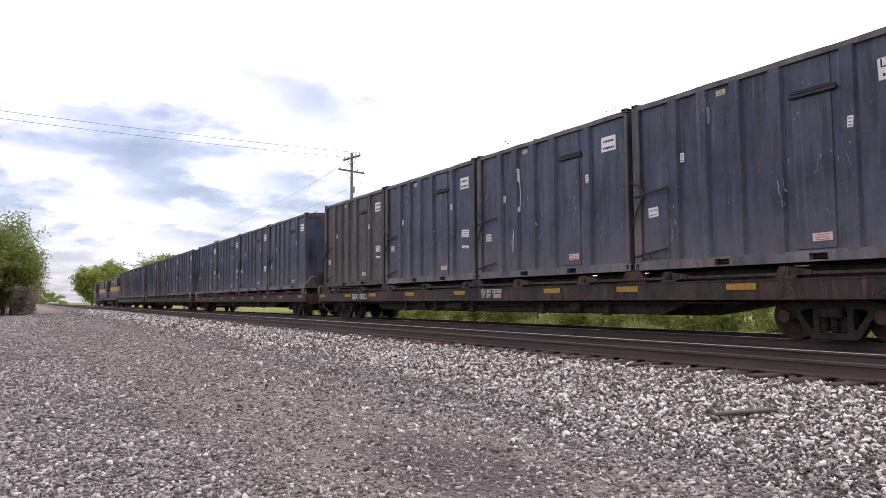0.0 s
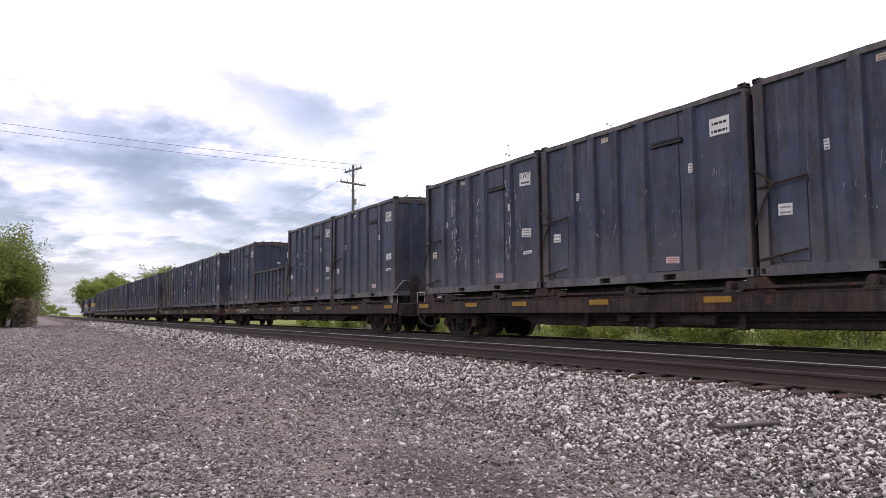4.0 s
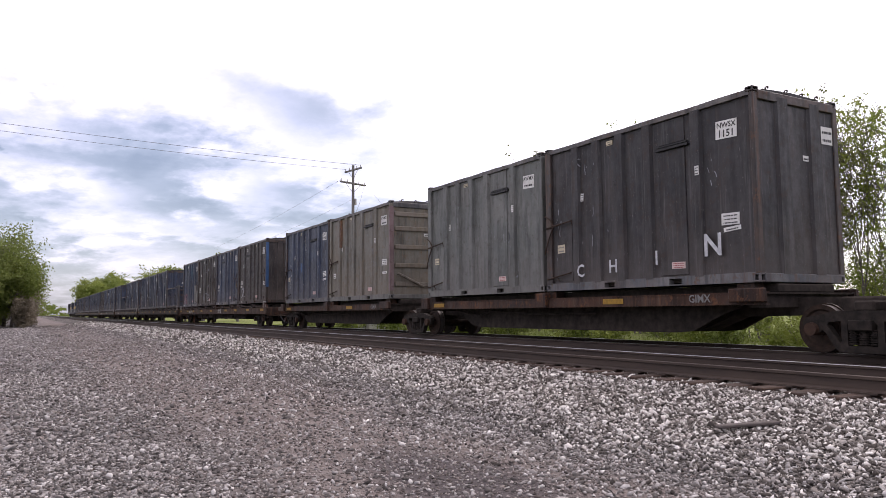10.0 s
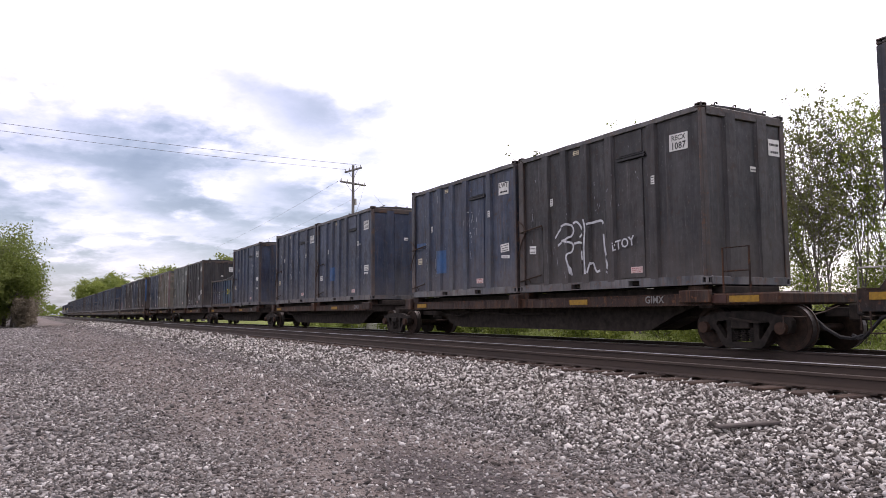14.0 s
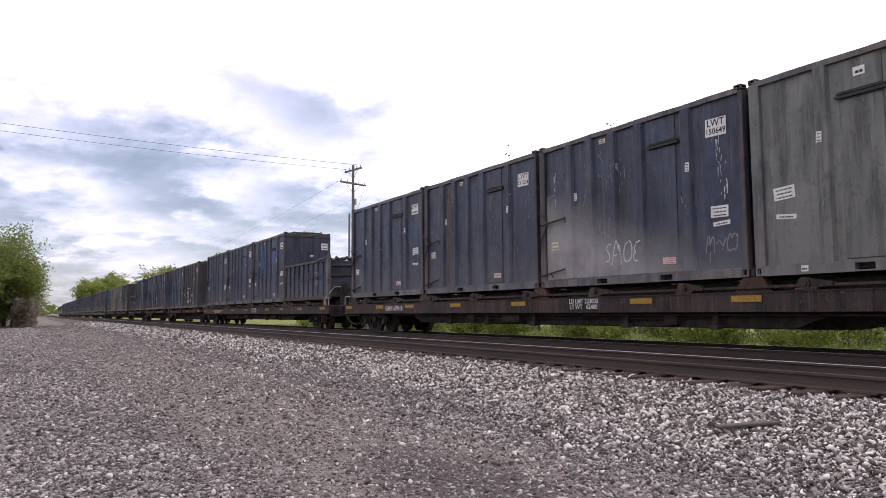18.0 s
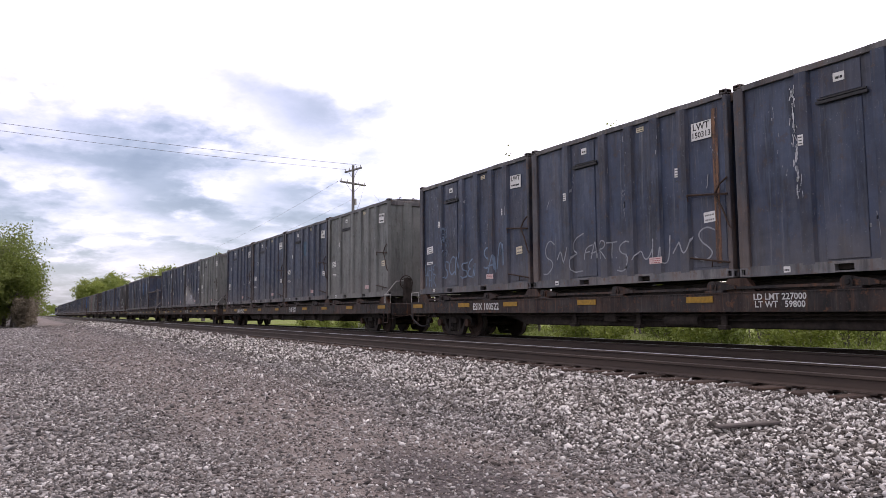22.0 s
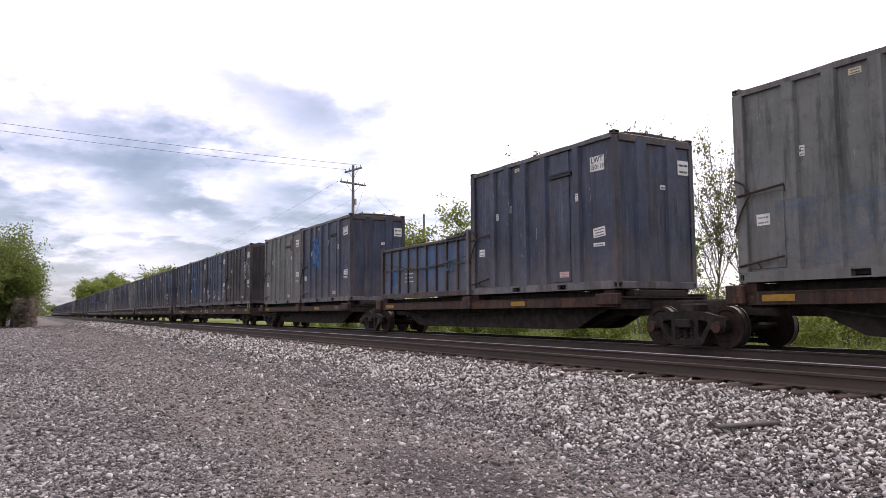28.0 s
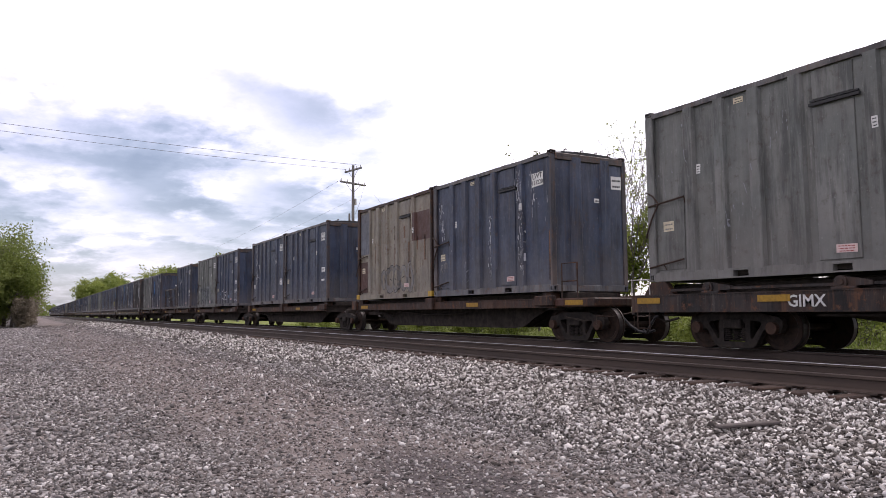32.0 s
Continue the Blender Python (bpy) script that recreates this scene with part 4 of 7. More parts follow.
def wire(a, b, sag, r=0.012):
    """A hanging wire."""
    a, b = Vector(a), Vector(b)
    pts = [a.lerp(b, i / 16) - Vector((0, 0, sag * 4 * (i / 16) * (1 - i / 16))) for i in range(17)]
    tagged(new("power_line", mesh("power_line", tube(pts, r, 4), WIRE)), "thin sagging overhead power line", "power line", group="power lines")


px_, py_ = POLE
wire((px_ - 0.2, py_ + 1.0, 11.85), (-26, 45.5, 12.6), 0.5)
wire((px_ + 0.2, py_ - 1.0, 11.85), (-26, 43.6, 12.6), 0.5)
wire((px_ - 1.1, py_ - 0.3, 10.8), (16.5, 78.0, 8.0), 0.2, 0.009)
wire((px_ - 0.2, py_ - 0.1, 9.4), (17.0, 76.0, 7.0), 0.2, 0.009)
wire((px_ + 1.1, py_ + 0.4, 10.85), (33.0, 62.5, 10.4), 1.2, 0.009)
wire((px_ + 1.1, py_ + 0.4, 10.85), (27.5, 68.0, 10.8), 0.9, 0.009)
bm = boxes((19.0, 20.2, 43.6, 45.4, -0.05, 0.55), bevel=0.03)
tagged(new("signal_box", mesh("signal_box", bm, CONCRETE)), "low white concrete equipment box behind the track", "equipment box")


# ================= lettering and paint marks =================
TEXTS = {}


def text_mesh(words, size, mat, spacing=1.0):
    """Flat lettering in the built-in font, centred."""
    key = (words, size, mat.name)
    if key not in TEXTS:
        cu = bpy.data.curves.new("lettering", "FONT")
        cu.body, cu.size, cu.align_x, cu.align_y, cu.space_character = words, size, "CENTER", "CENTER", spacing
        cu.resolution_u = 2
        cu.offset = 0.018 * size
        cu.space_line = 0.85
        ob = bpy.data.objects.new("lettering", cu)
        me = bpy.data.meshes.new_from_object(ob)
        me.name = "lettering"
        bpy.data.objects.remove(ob)
        bpy.data.curves.remove(cu)
        me.materials.clear()
        me.materials.append(mat)
        TEXTS[key] = me
    return TEXTS[key]


SIDE, REAR = Euler((radians(90), 0, radians(-90))), Euler((radians(90), 0, 0))


def letter(parent, words, size, mat, at, turn=SIDE, tilt=0.0, name="lettering"):
    ob = part(name, text_mesh(words, size, mat), None, parent, at=at)
    ob.rotation_euler = turn
    if tilt:
        ob.rotation_euler = (turn.to_matrix() @ Euler((0, 0, radians(tilt))).to_matrix()).to_euler()
    return ob


# ================= containers =================
CW, CL, CH, LOWH = 1.22, 6.40, 3.70, 1.86      # half width, length, heights
RIBS = (1.18, 1.95, 2.75, 3.62, 4.98)    # distances of the side ribs from the front
RIBHALF, RIBDEEP = 0.15, 0.07


def along(d, flip=False):
    """Place along the container of a point d metres behind its front."""
    return CL / 2 - (CL - d if flip else d)


FLIPPED = {}     # containers whose doors are mirrored


def skin(y, flip=False):
    """Where the side's outer face lies at y: ribs, door and hatch stand proud."""
    d = CL / 2 - y
    d = CL - d if flip else d
    if any(abs(d - r) < RIBHALF + 0.01 for r in RIBS):
        return -CW - RIBDEEP
    return -CW - (0.024 if 3.9 < d < 4.7 else 0.016 if 0.14 < d < 1.0 else 0.0)


def hat(bm, y, z0, z1, x, out):
    """A pressed rib on a side wall, its flanks sloping."""
    o = [(x, y - RIBHALF), (x + out * RIBDEEP, y - RIBHALF + 0.04), (x + out * RIBDEEP, y + RIBHALF - 0.04), (x, y + RIBHALF)]
    prism(bm, o, z0, z1, "z")


SHARED = {}


def shared(key, build):
    if key not in SHARED:
        SHARED[key] = build()
    return SHARED[key]


def casting_mesh(h, mat):
    """A corner casting whose outer faces carry a recessed hole, the shade inside it painted black."""
    bm = boxes((-0.09, 0.09, -0.09, 0.09, -h, h), bevel=0.012)
    for f in [f for f in bm.faces if abs(f.normal.z) < 0.1 and f.calc_area() > 0.01]:
        bmesh.ops.inset_individual(bm, faces=[f], thickness=0.036 if h > 0.06 else 0.022, depth=0.0)
        bmesh.ops.inset_individual(bm, faces=[f], thickness=0.004, depth=-0.06)
        # black floor stands in for the shade inside the hole
        f.material_index = 1
    return mesh("corner_casting", bm, [mat, INKSHADE])


def rods(*rows):
    bm = bmesh.new()
    for a, b, r in rows:
        rod(bm, a, b, r, 5)
    return bm


def chain_mesh(points, r=0.020):
    return tube(points, r)


def tall_container(paint_, edge, flip, ends, label, dusty):
    """One closed refuse container: walls, ribs, rails, corner posts and castings, lid, hatch and lock rods."""
    c = tagged(new("container"), label, "container", group="containers on the train")
    h = CH
    # the far wall's ribs are pressed out of the same sheet
    far, y0 = [], CL / 2 - 0.03
    for y in sorted((along(d, flip) for d in RIBS)):
        far += [(CW, y - RIBHALF), (CW + RIBDEEP, y - RIBHALF + 0.04), (CW + RIBDEEP, y + RIBHALF - 0.04), (CW, y + RIBHALF)]
    shell = made(prism, [(-CW, -y0), (CW, -y0), *far, (CW, y0), (-CW, y0)], 0.14, h - 0.12, "z")
    part("body", shell, paint_, c)
    rib = made(hat, 0.0, 0.16, h - 0.14, -CW, -1)
    rusty = RIBRUST if paint_ in (NAVY, BLUE) else paint_
    ribm = mesh("side_rib", rib, rusty)
    for d in RIBS:
        part("side_rib", ribm, None, c, at=(0, along(d, flip), 0))
    for s in (-1, 1):
        yy = s * (CL / 2 - 0.03)
        if ends == "bars":
            bar = mesh("end_bar", boxes((-CW + 0.12, CW - 0.12, -0.05, 0.05, -0.09, 0.09), bevel=0.025), paint_)
            for z in (0.55, 1.25, 1.95, 2.65, 3.2):
                part("end_bar", bar, None, c, at=(0, yy, z))
            if s < 0:
                part("end_brace", made(rod, (-1.0, yy - 0.09, 0.95), (0.1, yy - 0.09, 0.45), 0.05), paint_, c)
        else:
            def endrib(bm):
                prism(bm, [(-0.2, 0.0), (-0.15, s * 0.055), (0.15, s * 0.055), (0.2, 0.0)], 0.16, h - 0.14, "z")
            er = mesh("end_rib", made(endrib), rusty)
            for x in (-0.46, 0.52):
                part("end_rib", er, None, c, at=(x, yy, 0))
        part("end_header", boxes((-CW + 0.06, CW - 0.06, yy - 0.05, yy + 0.05, h - 0.24, h - 0.06), bevel=0.012), edge, c)
        part("end_sill", boxes((-CW + 0.06, CW - 0.06, yy - 0.045, yy + 0.045, 0.0, 0.17), bevel=0.012), dusty, c)
        for x in (-1, 1):
            part("corner_post", boxes((x * CW - 0.075, x * CW + 0.075, yy - s * 0.13 - 0.06, yy - s * 0.13 + 0.14 * s + 0.02 * s, 0.16, h - 0.1), bevel=0.015), POSTRUST if rusty is RIBRUST else paint_ if paint_ in (GREY, OLIVE) else edge, c)
            part("corner_casting", shared(("cast", edge.name), lambda: casting_mesh(0.05, edge)), None, c, at=(x * (CW - 0.02), yy - s * 0.06, h - 0.04))
            foot = shared(("foot", dusty.name), lambda: casting_mesh(0.09, dusty))
            part("corner_casting", foot, None, c, at=(x * (CW - 0.02), yy - s * 0.06, 0.09))
    for x in (-1, 1):
        # base rail with two lift pockets
        y0, y1 = -CL / 2 + 0.12, CL / 2 - 0.12
        p = [along(2.35, flip), along(4.35, flip)]
        cuts = sorted([(p[0] - 0.17, p[0] + 0.17), (p[1] - 0.17, p[1] + 0.17)])
        rows, y = [], y0
        for a, b in cuts:
            rows.append((x * CW - 0.065, x * CW + 0.065, y, a, 0.0, 0.19))
            y = b
        rows.append((x * CW - 0.065, x * CW + 0.065, y, y1, 0.0, 0.19))
        for a, b in cuts:
            rows.append((x * CW - 0.063, x * CW + 0.063, a, b, 0.145, 0.188))
            rows.append((x * CW - 0.063, x * CW + 0.063, a, b, 0.002, 0.03))
        part("base_rail", boxes(*rows), dusty, c)

        def toprail(bm):
            k = 9
            rings = []
            for i in range(k + 1):
                y, wob = -CL / 2 + 0.1 + i * (CL - 0.2) / k, 0.008 * math.sin(i * 2.3 + (3 if flip else 0))
                rings.append([bm.verts.new((x * CW + a, y, b)) for a, b in ((-0.06, h - 0.15 + wob * 0.3), (0.06, h - 0.15 + wob * 0.3), (0.06, h - 0.045 + wob), (-0.06, h - 0.045 + wob))])
            for p, q in zip(rings, rings[1:]):
                for j in range(4):
                    bm.faces.new((p[j], p[(j + 1) % 4], q[(j + 1) % 4], q[j]))
            bm.faces.new(rings[0])
            bm.faces.new(rings[-1][::-1])
            bmesh.ops.recalc_face_normals(bm, faces=bm.faces[:])
        part("top_rail", made(toprail), TOPEDGE if edge is DARKEDGE else edge, c)
    part("floor_pan", boxes((-CW + 0.07, CW - 0.07, -CL / 2 + 0.1, CL / 2 - 0.1, 0.06, 0.139)), UNDER, c)

    def lid(bm):
        o = [(-CW + 0.05, h - 0.10), (-CW + 0.03, h - 0.03), (-0.6, h + 0.035), (0, h + 0.055), (0.6, h + 0.035), (CW - 0.03, h - 0.03), (CW - 0.05, h - 0.10)]
        prism(bm, o, -CL / 2 + 0.1, CL / 2 - 0.1, "y")
    part("lid", made(lid), TARP if edge is DARKEDGE else edge, c)
    for i, (x, y) in enumerate(((-0.75, -CL / 2 + 0.12), (-0.2, -CL / 2 + 0.1), (0.75, -CL / 2 + 0.1), (0.3, -CL / 2 + 0.12))):
        part("latch_hook", shared(("hook",), lambda: mesh("latch_hook", rods(((0, 0, -0.04), (0, 0, 0.05), 0.016), ((0, 0, 0.05), (0.05, -0.02, 0.07), 0.016), ((0.05, -0.02, 0.07), (0.08, 0, 0.04), 0.016), ((-0.1, 0, 0.0), (0.08, 0, 0.0), 0.016)), edge)), None, c, at=(x, y, h + 0.02))
    # tall narrow side door under a hinge bar
    a, b = along(3.93, flip), along(4.67, flip)
    y0, y1 = min(a, b), max(a, b)
    part("side_door", boxes((-CW - 0.022, -CW + 0.01, y0, y1, 0.22, 2.88), bevel=0.008), paint_, c)
    part("hinge_bar", boxes((-CW - 0.075, -CW - 0.02, y0 - 0.12, y1 + 0.04, 2.90, 2.95), (-CW - 0.06, -CW - 0.02, y0 - 0.1, y1 + 0.02, 2.97, 3.0)), INKSHADE, c)
    part("upper_panel", boxes((-CW - 0.018, -CW + 0.01, y0, y1, 3.02, h - 0.17), bevel=0.006), paint_, c)
    # hatch corner with two lock rods and chains
    a, b = along(0.16, flip), along(0.98, flip)
    y0, y1 = min(a, b), max(a, b)
    part("hatch", boxes((-CW - 0.014, -CW + 0.01, y0, y1, 0.24, 1.66), bevel=0.006), paint_, c)
    s = 1 if flip else -1
    e = -s * CL / 2 * 1.0
    e = along(0.05, flip)
    part("lock_rod", rods(((-CW - 0.09, e, 1.63), (-CW - 0.09, along(1.05, flip), 1.73), 0.024), ((-CW - 0.09, along(1.05, flip), 1.73), (-CW - 0.06, along(1.05, flip), 1.6), 0.013)), CHAIN, c)
    part("lock_rod", rods(((-CW - 0.09, e, 0.30), (-CW - 0.09, along(1.0, flip), 0.44), 0.022), ((-CW - 0.09, along(0.45, flip), 0.36), (-CW - 0.06, along(0.5, flip), 0.24), 0.013)), CHAIN, c)
    part("chain", chain_mesh([(-CW - 0.1, along(0.35, flip), 1.66), (-CW - 0.11, along(0.16, flip), 1.35), (-CW - 0.12, along(0.03, flip), 1.05), (-CW - 0.1, along(-0.02, flip), 0.95)]), CHAIN, c)
    part("chain", chain_mesh([(-CW - 0.1, along(0.35, flip), 1.66), (-CW - 0.11, along(0.2, flip), 1.85), (-CW - 0.12, along(0.02, flip), 1.95)]), CHAIN, c)
    return c


def low_container(paint_, edge, label):
    """A half-height open container with close ribs and a furled sheet."""
    c = tagged(new("low_container"), label, "container", group="low containers on the train")
    h = LOWH
    for s in (-1, 1):
        part("side_wall", boxes((min(s * CW, s * (CW - 0.06)), max(s * CW, s * (CW - 0.06)), -CL / 2 + 0.03, CL / 2 - 0.03, 0.12, h - 0.08)), paint_, c)
        part("end_wall", boxes((-CW + 0.06, CW - 0.06, s * (CL / 2 - 0.06) - 0.03, s * (CL / 2 - 0.06) + 0.03, 0.12, h - 0.08)), paint_, c)
    part("floor_pan", boxes((-CW + 0.06, CW - 0.06, -CL / 2 + 0.09, CL / 2 - 0.09, 0.12, 0.2)), paint_, c)
    part("load_sheet", boxes((-CW + 0.07, CW - 0.07, -CL / 2 + 0.1, CL / 2 - 0.1, h - 0.35, h - 0.22)), TARP, c)
    for s in (-1, 1):
        rib = mesh("side_rib", boxes((s * CW - 0.06, s * CW + 0.06, -0.045, 0.045, 0.16, h - 0.1), bevel=0.01), RIBRUST if paint_ is not LOWBLUE else DARKEDGE)
        for i in range(8):
            part("side_rib", rib, None, c, at=(0, CL / 2 - 0.75 - i * 0.7, 0))
        part("top_rail", boxes((s * CW - 0.08, s * CW + 0.08, -CL / 2 + 0.05, CL / 2 - 0.05, h - 0.12, h - 0.02), bevel=0.015), edge, c)
        part("mid_rail", boxes((s * CW - 0.04, s * CW + 0.04, -CL / 2 + 0.05, CL / 2 - 0.05, 1.0, 1.05)), edge, c)
        part("base_rail", boxes((s * CW - 0.07, s * CW + 0.07, -CL / 2 + 0.05, CL / 2 - 0.05, 0.0, 0.17), bevel=0.01), edge, c)
        y = s * (CL / 2 - 0.06)
        for x in (-1, 1):
            part("corner_post", boxes((x * CW - 0.09, x * CW + 0.09, y - 0.07, y + 0.07, 0.0, h + (0.16 if s < 0 else 0.05)), bevel=0.015), PALEEDGE if s < 0 else edge, c, "pale scraped corner post" if s < 0 else "")
        for z in (0.5, 1.1, 1.55):
            part("end_bar", boxes((-CW + 0.1, CW - 0.1, y - 0.09, y + 0.09, z - 0.05, z + 0.05), bevel=0.012), edge, c)

    def furl(bm):
        rng = random.Random(3)
        for i in range(9):
            x = -1.1 + i * 0.27
            rod(bm, (x, -CL / 2 + 0.2, h + rng.uniform(-0.06, 0.1)), (x + 0.3, -CL / 2 + rng.uniform(0.25, 0.9), h + rng.uniform(-0.1, 0.05)), rng.uniform(0.06, 0.11), 7)
        for i in range(5):
            rod(bm, (-CW - 0.03, -CL / 2 + 0.12 + i * 0.25, h + 0.06 - 0.02 * i), (-CW - 0.04, -CL / 2 + 0.34 + i * 0.25, h - 0.02), 0.08, 7)
    part("rolled_sheet", made(furl), TARP, c, "dark sheet rolled up at the top edge")
    part("tie_rope", chain_mesh([(-CW - 0.09, CL / 2 - 0.3, 1.3), (-CW - 0.08, CL / 2 - 1.6, 1.12), (-CW - 0.08, 0.2, 0.9), (-CW - 0.08, -1.6, 1.05), (-CW - 0.09, -CL / 2 + 0.2, 1.2)], 0.01), CHAIN, c)
    return c


def surface_ribbon(points, width, lift=0.004, flip=False):
    """A painted stroke that lies on the ribbed side wall; points are (y, z)."""
    verts, faces = [], []
    dense = []
    for (a, b), (c, d) in zip(points, points[1:]):
        n = max(1, int(math.hypot(c - a, d - b) / 0.05))
        dense += [(a + (c - a) * i / n, b + (d - b) * i / n) for i in range(n)]
    dense.append(points[-1])
    for i, (y, z) in enumerate(dense):
        p, q = dense[max(i - 1, 0)], dense[min(i + 1, len(dense) - 1)]
        dy, dz = q[0] - p[0], q[1] - p[1]
        k = width / 2 / (math.hypot(dy, dz) or 1)
        for s in (-1, 1):
            yy, zz = y - dz * k * s, z + dy * k * s
            verts.append((skin(yy, flip) - lift, yy, zz))
    for i in range(len(dense) - 1):
        faces.append((2 * i, 2 * i + 1, 2 * i + 3, 2 * i + 2))
    return verts, faces


def strokes(parent, name, lines, width, mat, label=""):
    verts, faces = [], []
    for i, ln in enumerate(lines):
        v, f = surface_ribbon(ln, width, 0.004 + 0.0006 * (i % 7), FLIPPED.get(parent.name, False))
        faces += [tuple(x + len(verts) for x in q) for q in f]
        verts += v
    return part(name, arrays(name, verts, faces, mat), None, parent, label)


GLYPH = {}
GLYPH["A"] = [[(0.0, 0.0), (0.25, 0.6), (0.5, 1.0), (0.75, 0.5), (0.95, 0.0)], [(0.1, 0.35), (0.85, 0.4)]]
GLYPH["C"] = [[(0.9, 0.85), (0.55, 1.0), (0.1, 0.75), (0.05, 0.3), (0.45, 0.0), (0.95, 0.15)]]
GLYPH["D"] = [[(0.1, 0.0), (0.15, 1.0), (0.8, 0.85), (0.95, 0.4), (0.6, 0.05), (0.1, 0.0)]]
GLYPH["E"] = [[(0.9, 1.0), (0.2, 0.9), (0.1, 0.55), (0.7, 0.52), (0.1, 0.45), (0.15, 0.05), (0.95, 0.0)]]
GLYPH["F"] = [[(0.95, 1.0), (0.2, 0.95), (0.15, 0.5), (0.1, 0.0)], [(0.15, 0.5), (0.75, 0.55)]]
GLYPH["G"] = [[(0.85, 0.9), (0.4, 1.05), (0.0, 0.55), (0.3, 0.0), (0.85, 0.1), (0.95, 0.5), (0.5, 0.5), (0.45, 0.25), (0.7, 0.2)]]
GLYPH["H"] = [[(0.1, 1.0), (0.12, 0.0)], [(0.1, 0.5), (0.5, 0.6), (0.85, 0.5)], [(0.9, 1.0), (0.85, 0.4), (0.95, 0.0)]]
GLYPH["I"] = [[(0.5, 0.95), (0.45, 0.4), (0.5, 0.0)]]
GLYPH["J"] = [[(0.3, 1.0), (0.95, 0.95), (0.7, 0.5), (0.6, 0.0), (0.2, -0.1), (0.05, 0.25)]]
GLYPH["K"] = [[(0.1, 1.0), (0.15, 0.0)], [(0.9, 1.0), (0.2, 0.45), (0.95, -0.1)]]
GLYPH["M"] = [[(0.0, 0.0), (0.15, 0.95), (0.4, 0.95), (0.5, 0.3), (0.65, 0.95), (0.9, 0.9), (1.0, 0.0)]]
GLYPH["N"] = [[(0.05, 0.0), (0.12, 1.0), (0.5, 0.5), (0.85, 0.0), (0.92, 1.0)]]
GLYPH["O"] = [[(0.5, 1.0), (0.1, 0.75), (0.05, 0.25), (0.5, 0.0), (0.95, 0.3), (0.9, 0.8), (0.5, 1.0)]]
GLYPH["R"] = [[(0.1, 0.0), (0.15, 1.0), (0.75, 0.95), (0.8, 0.6), (0.2, 0.5), (0.55, 0.3), (0.95, -0.05)]]
GLYPH["S"] = [[(0.95, 0.9), (0.5, 1.0), (0.1, 0.8), (0.3, 0.55), (0.8, 0.45), (0.9, 0.15), (0.45, 0.0), (0.0, 0.1)]]
GLYPH["T"] = [[(0.0, 0.95), (1.0, 1.0)], [(0.5, 0.97), (0.45, 0.4), (0.5, 0.0)]]
GLYPH["U"] = [[(0.05, 1.0), (0.1, 0.2), (0.5, 0.0), (0.85, 0.2), (0.9, 1.0), (0.95, 0.0)]]
GLYPH["W"] = [[(0.0, 1.0), (0.15, 0.05), (0.4, 0.1), (0.5, 0.8), (0.6, 0.05), (0.85, 0.1), (1.0, 1.0)]]
GLYPH["Z"] = [[(0.0, 1.0), (0.9, 0.95), (0.4, 0.5), (0.05, 0.0), (1.0, 0.05)]]
GLYPH["0"] = [[(0.5, 1.0), (0.15, 0.7), (0.15, 0.25), (0.5, 0.0), (0.85, 0.3), (0.85, 0.75), (0.5, 1.0)]]
GLYPH["1"] = [[(0.45, 1.0), (0.5, 0.5), (0.45, 0.0)]]
GLYPH["5"] = [[(0.85, 1.0), (0.25, 0.97), (0.2, 0.55), (0.7, 0.55), (0.85, 0.25), (0.5, 0.0), (0.1, 0.08)]]
GLYPH["8"] = [[(0.5, 0.52), (0.15, 0.75), (0.5, 1.0), (0.85, 0.75), (0.5, 0.52), (0.1, 0.25), (0.5, 0.0), (0.9, 0.25), (0.5, 0.52)]]
GLYPH["~"] = [[(0.0, 0.4), (0.3, 0.75), (0.55, 0.3), (0.8, 0.35), (1.0, 0.8)]]
GLYPH[">"] = [[(0.1, 0.9), (0.9, 0.5), (0.1, 0.1)]]
GLYPH["^"] = [[(0.0, 0.0), (0.05, 0.7), (0.3, 1.0), (0.5, 0.6), (0.6, 0.95), (0.9, 0.9), (1.0, 0.4), (0.9, 0.0), (0.55, 0.1), (0.3, 0.0), (0.15, 0.2)]]


def rounded(points):
    """Cut the corners of a stroke twice."""
    for _ in range(2):
        cut = [points[0]]
        for (a, b), (c, d) in zip(points, points[1:]):
            cut += [(a * 0.75 + c * 0.25, b * 0.75 + d * 0.25), (a * 0.25 + c * 0.75, b * 0.25 + d * 0.75)]
        points = cut + [points[-1]]
    return points


def scrawl(parent, words, d, z, w, h, mat, seed, width=0.035, lean=0.15, label="spray-painted letters"):
    """Hand-sprayed letters w wide and h tall from d metres behind the front."""
    rng, lines = random.Random(seed), []
    for i, ch in enumerate(words):
        if ch == " ":
            continue
        ww, hh, lift = w * rng.uniform(0.85, 1.15), h * rng.uniform(0.85, 1.2), rng.uniform(-0.12, 0.1) * h
        for ln in GLYPH[ch]:
            lines.append([(along(d + i * w + (x + lean * y) * ww * 0.92), max(0.21, z + lift + y * hh)) for x, y in rounded([(x + rng.gauss(0, 0.05), y + rng.gauss(0, 0.04)) for x, y in ln])])
    strokes(parent, "graffiti", lines, width, mat, label)


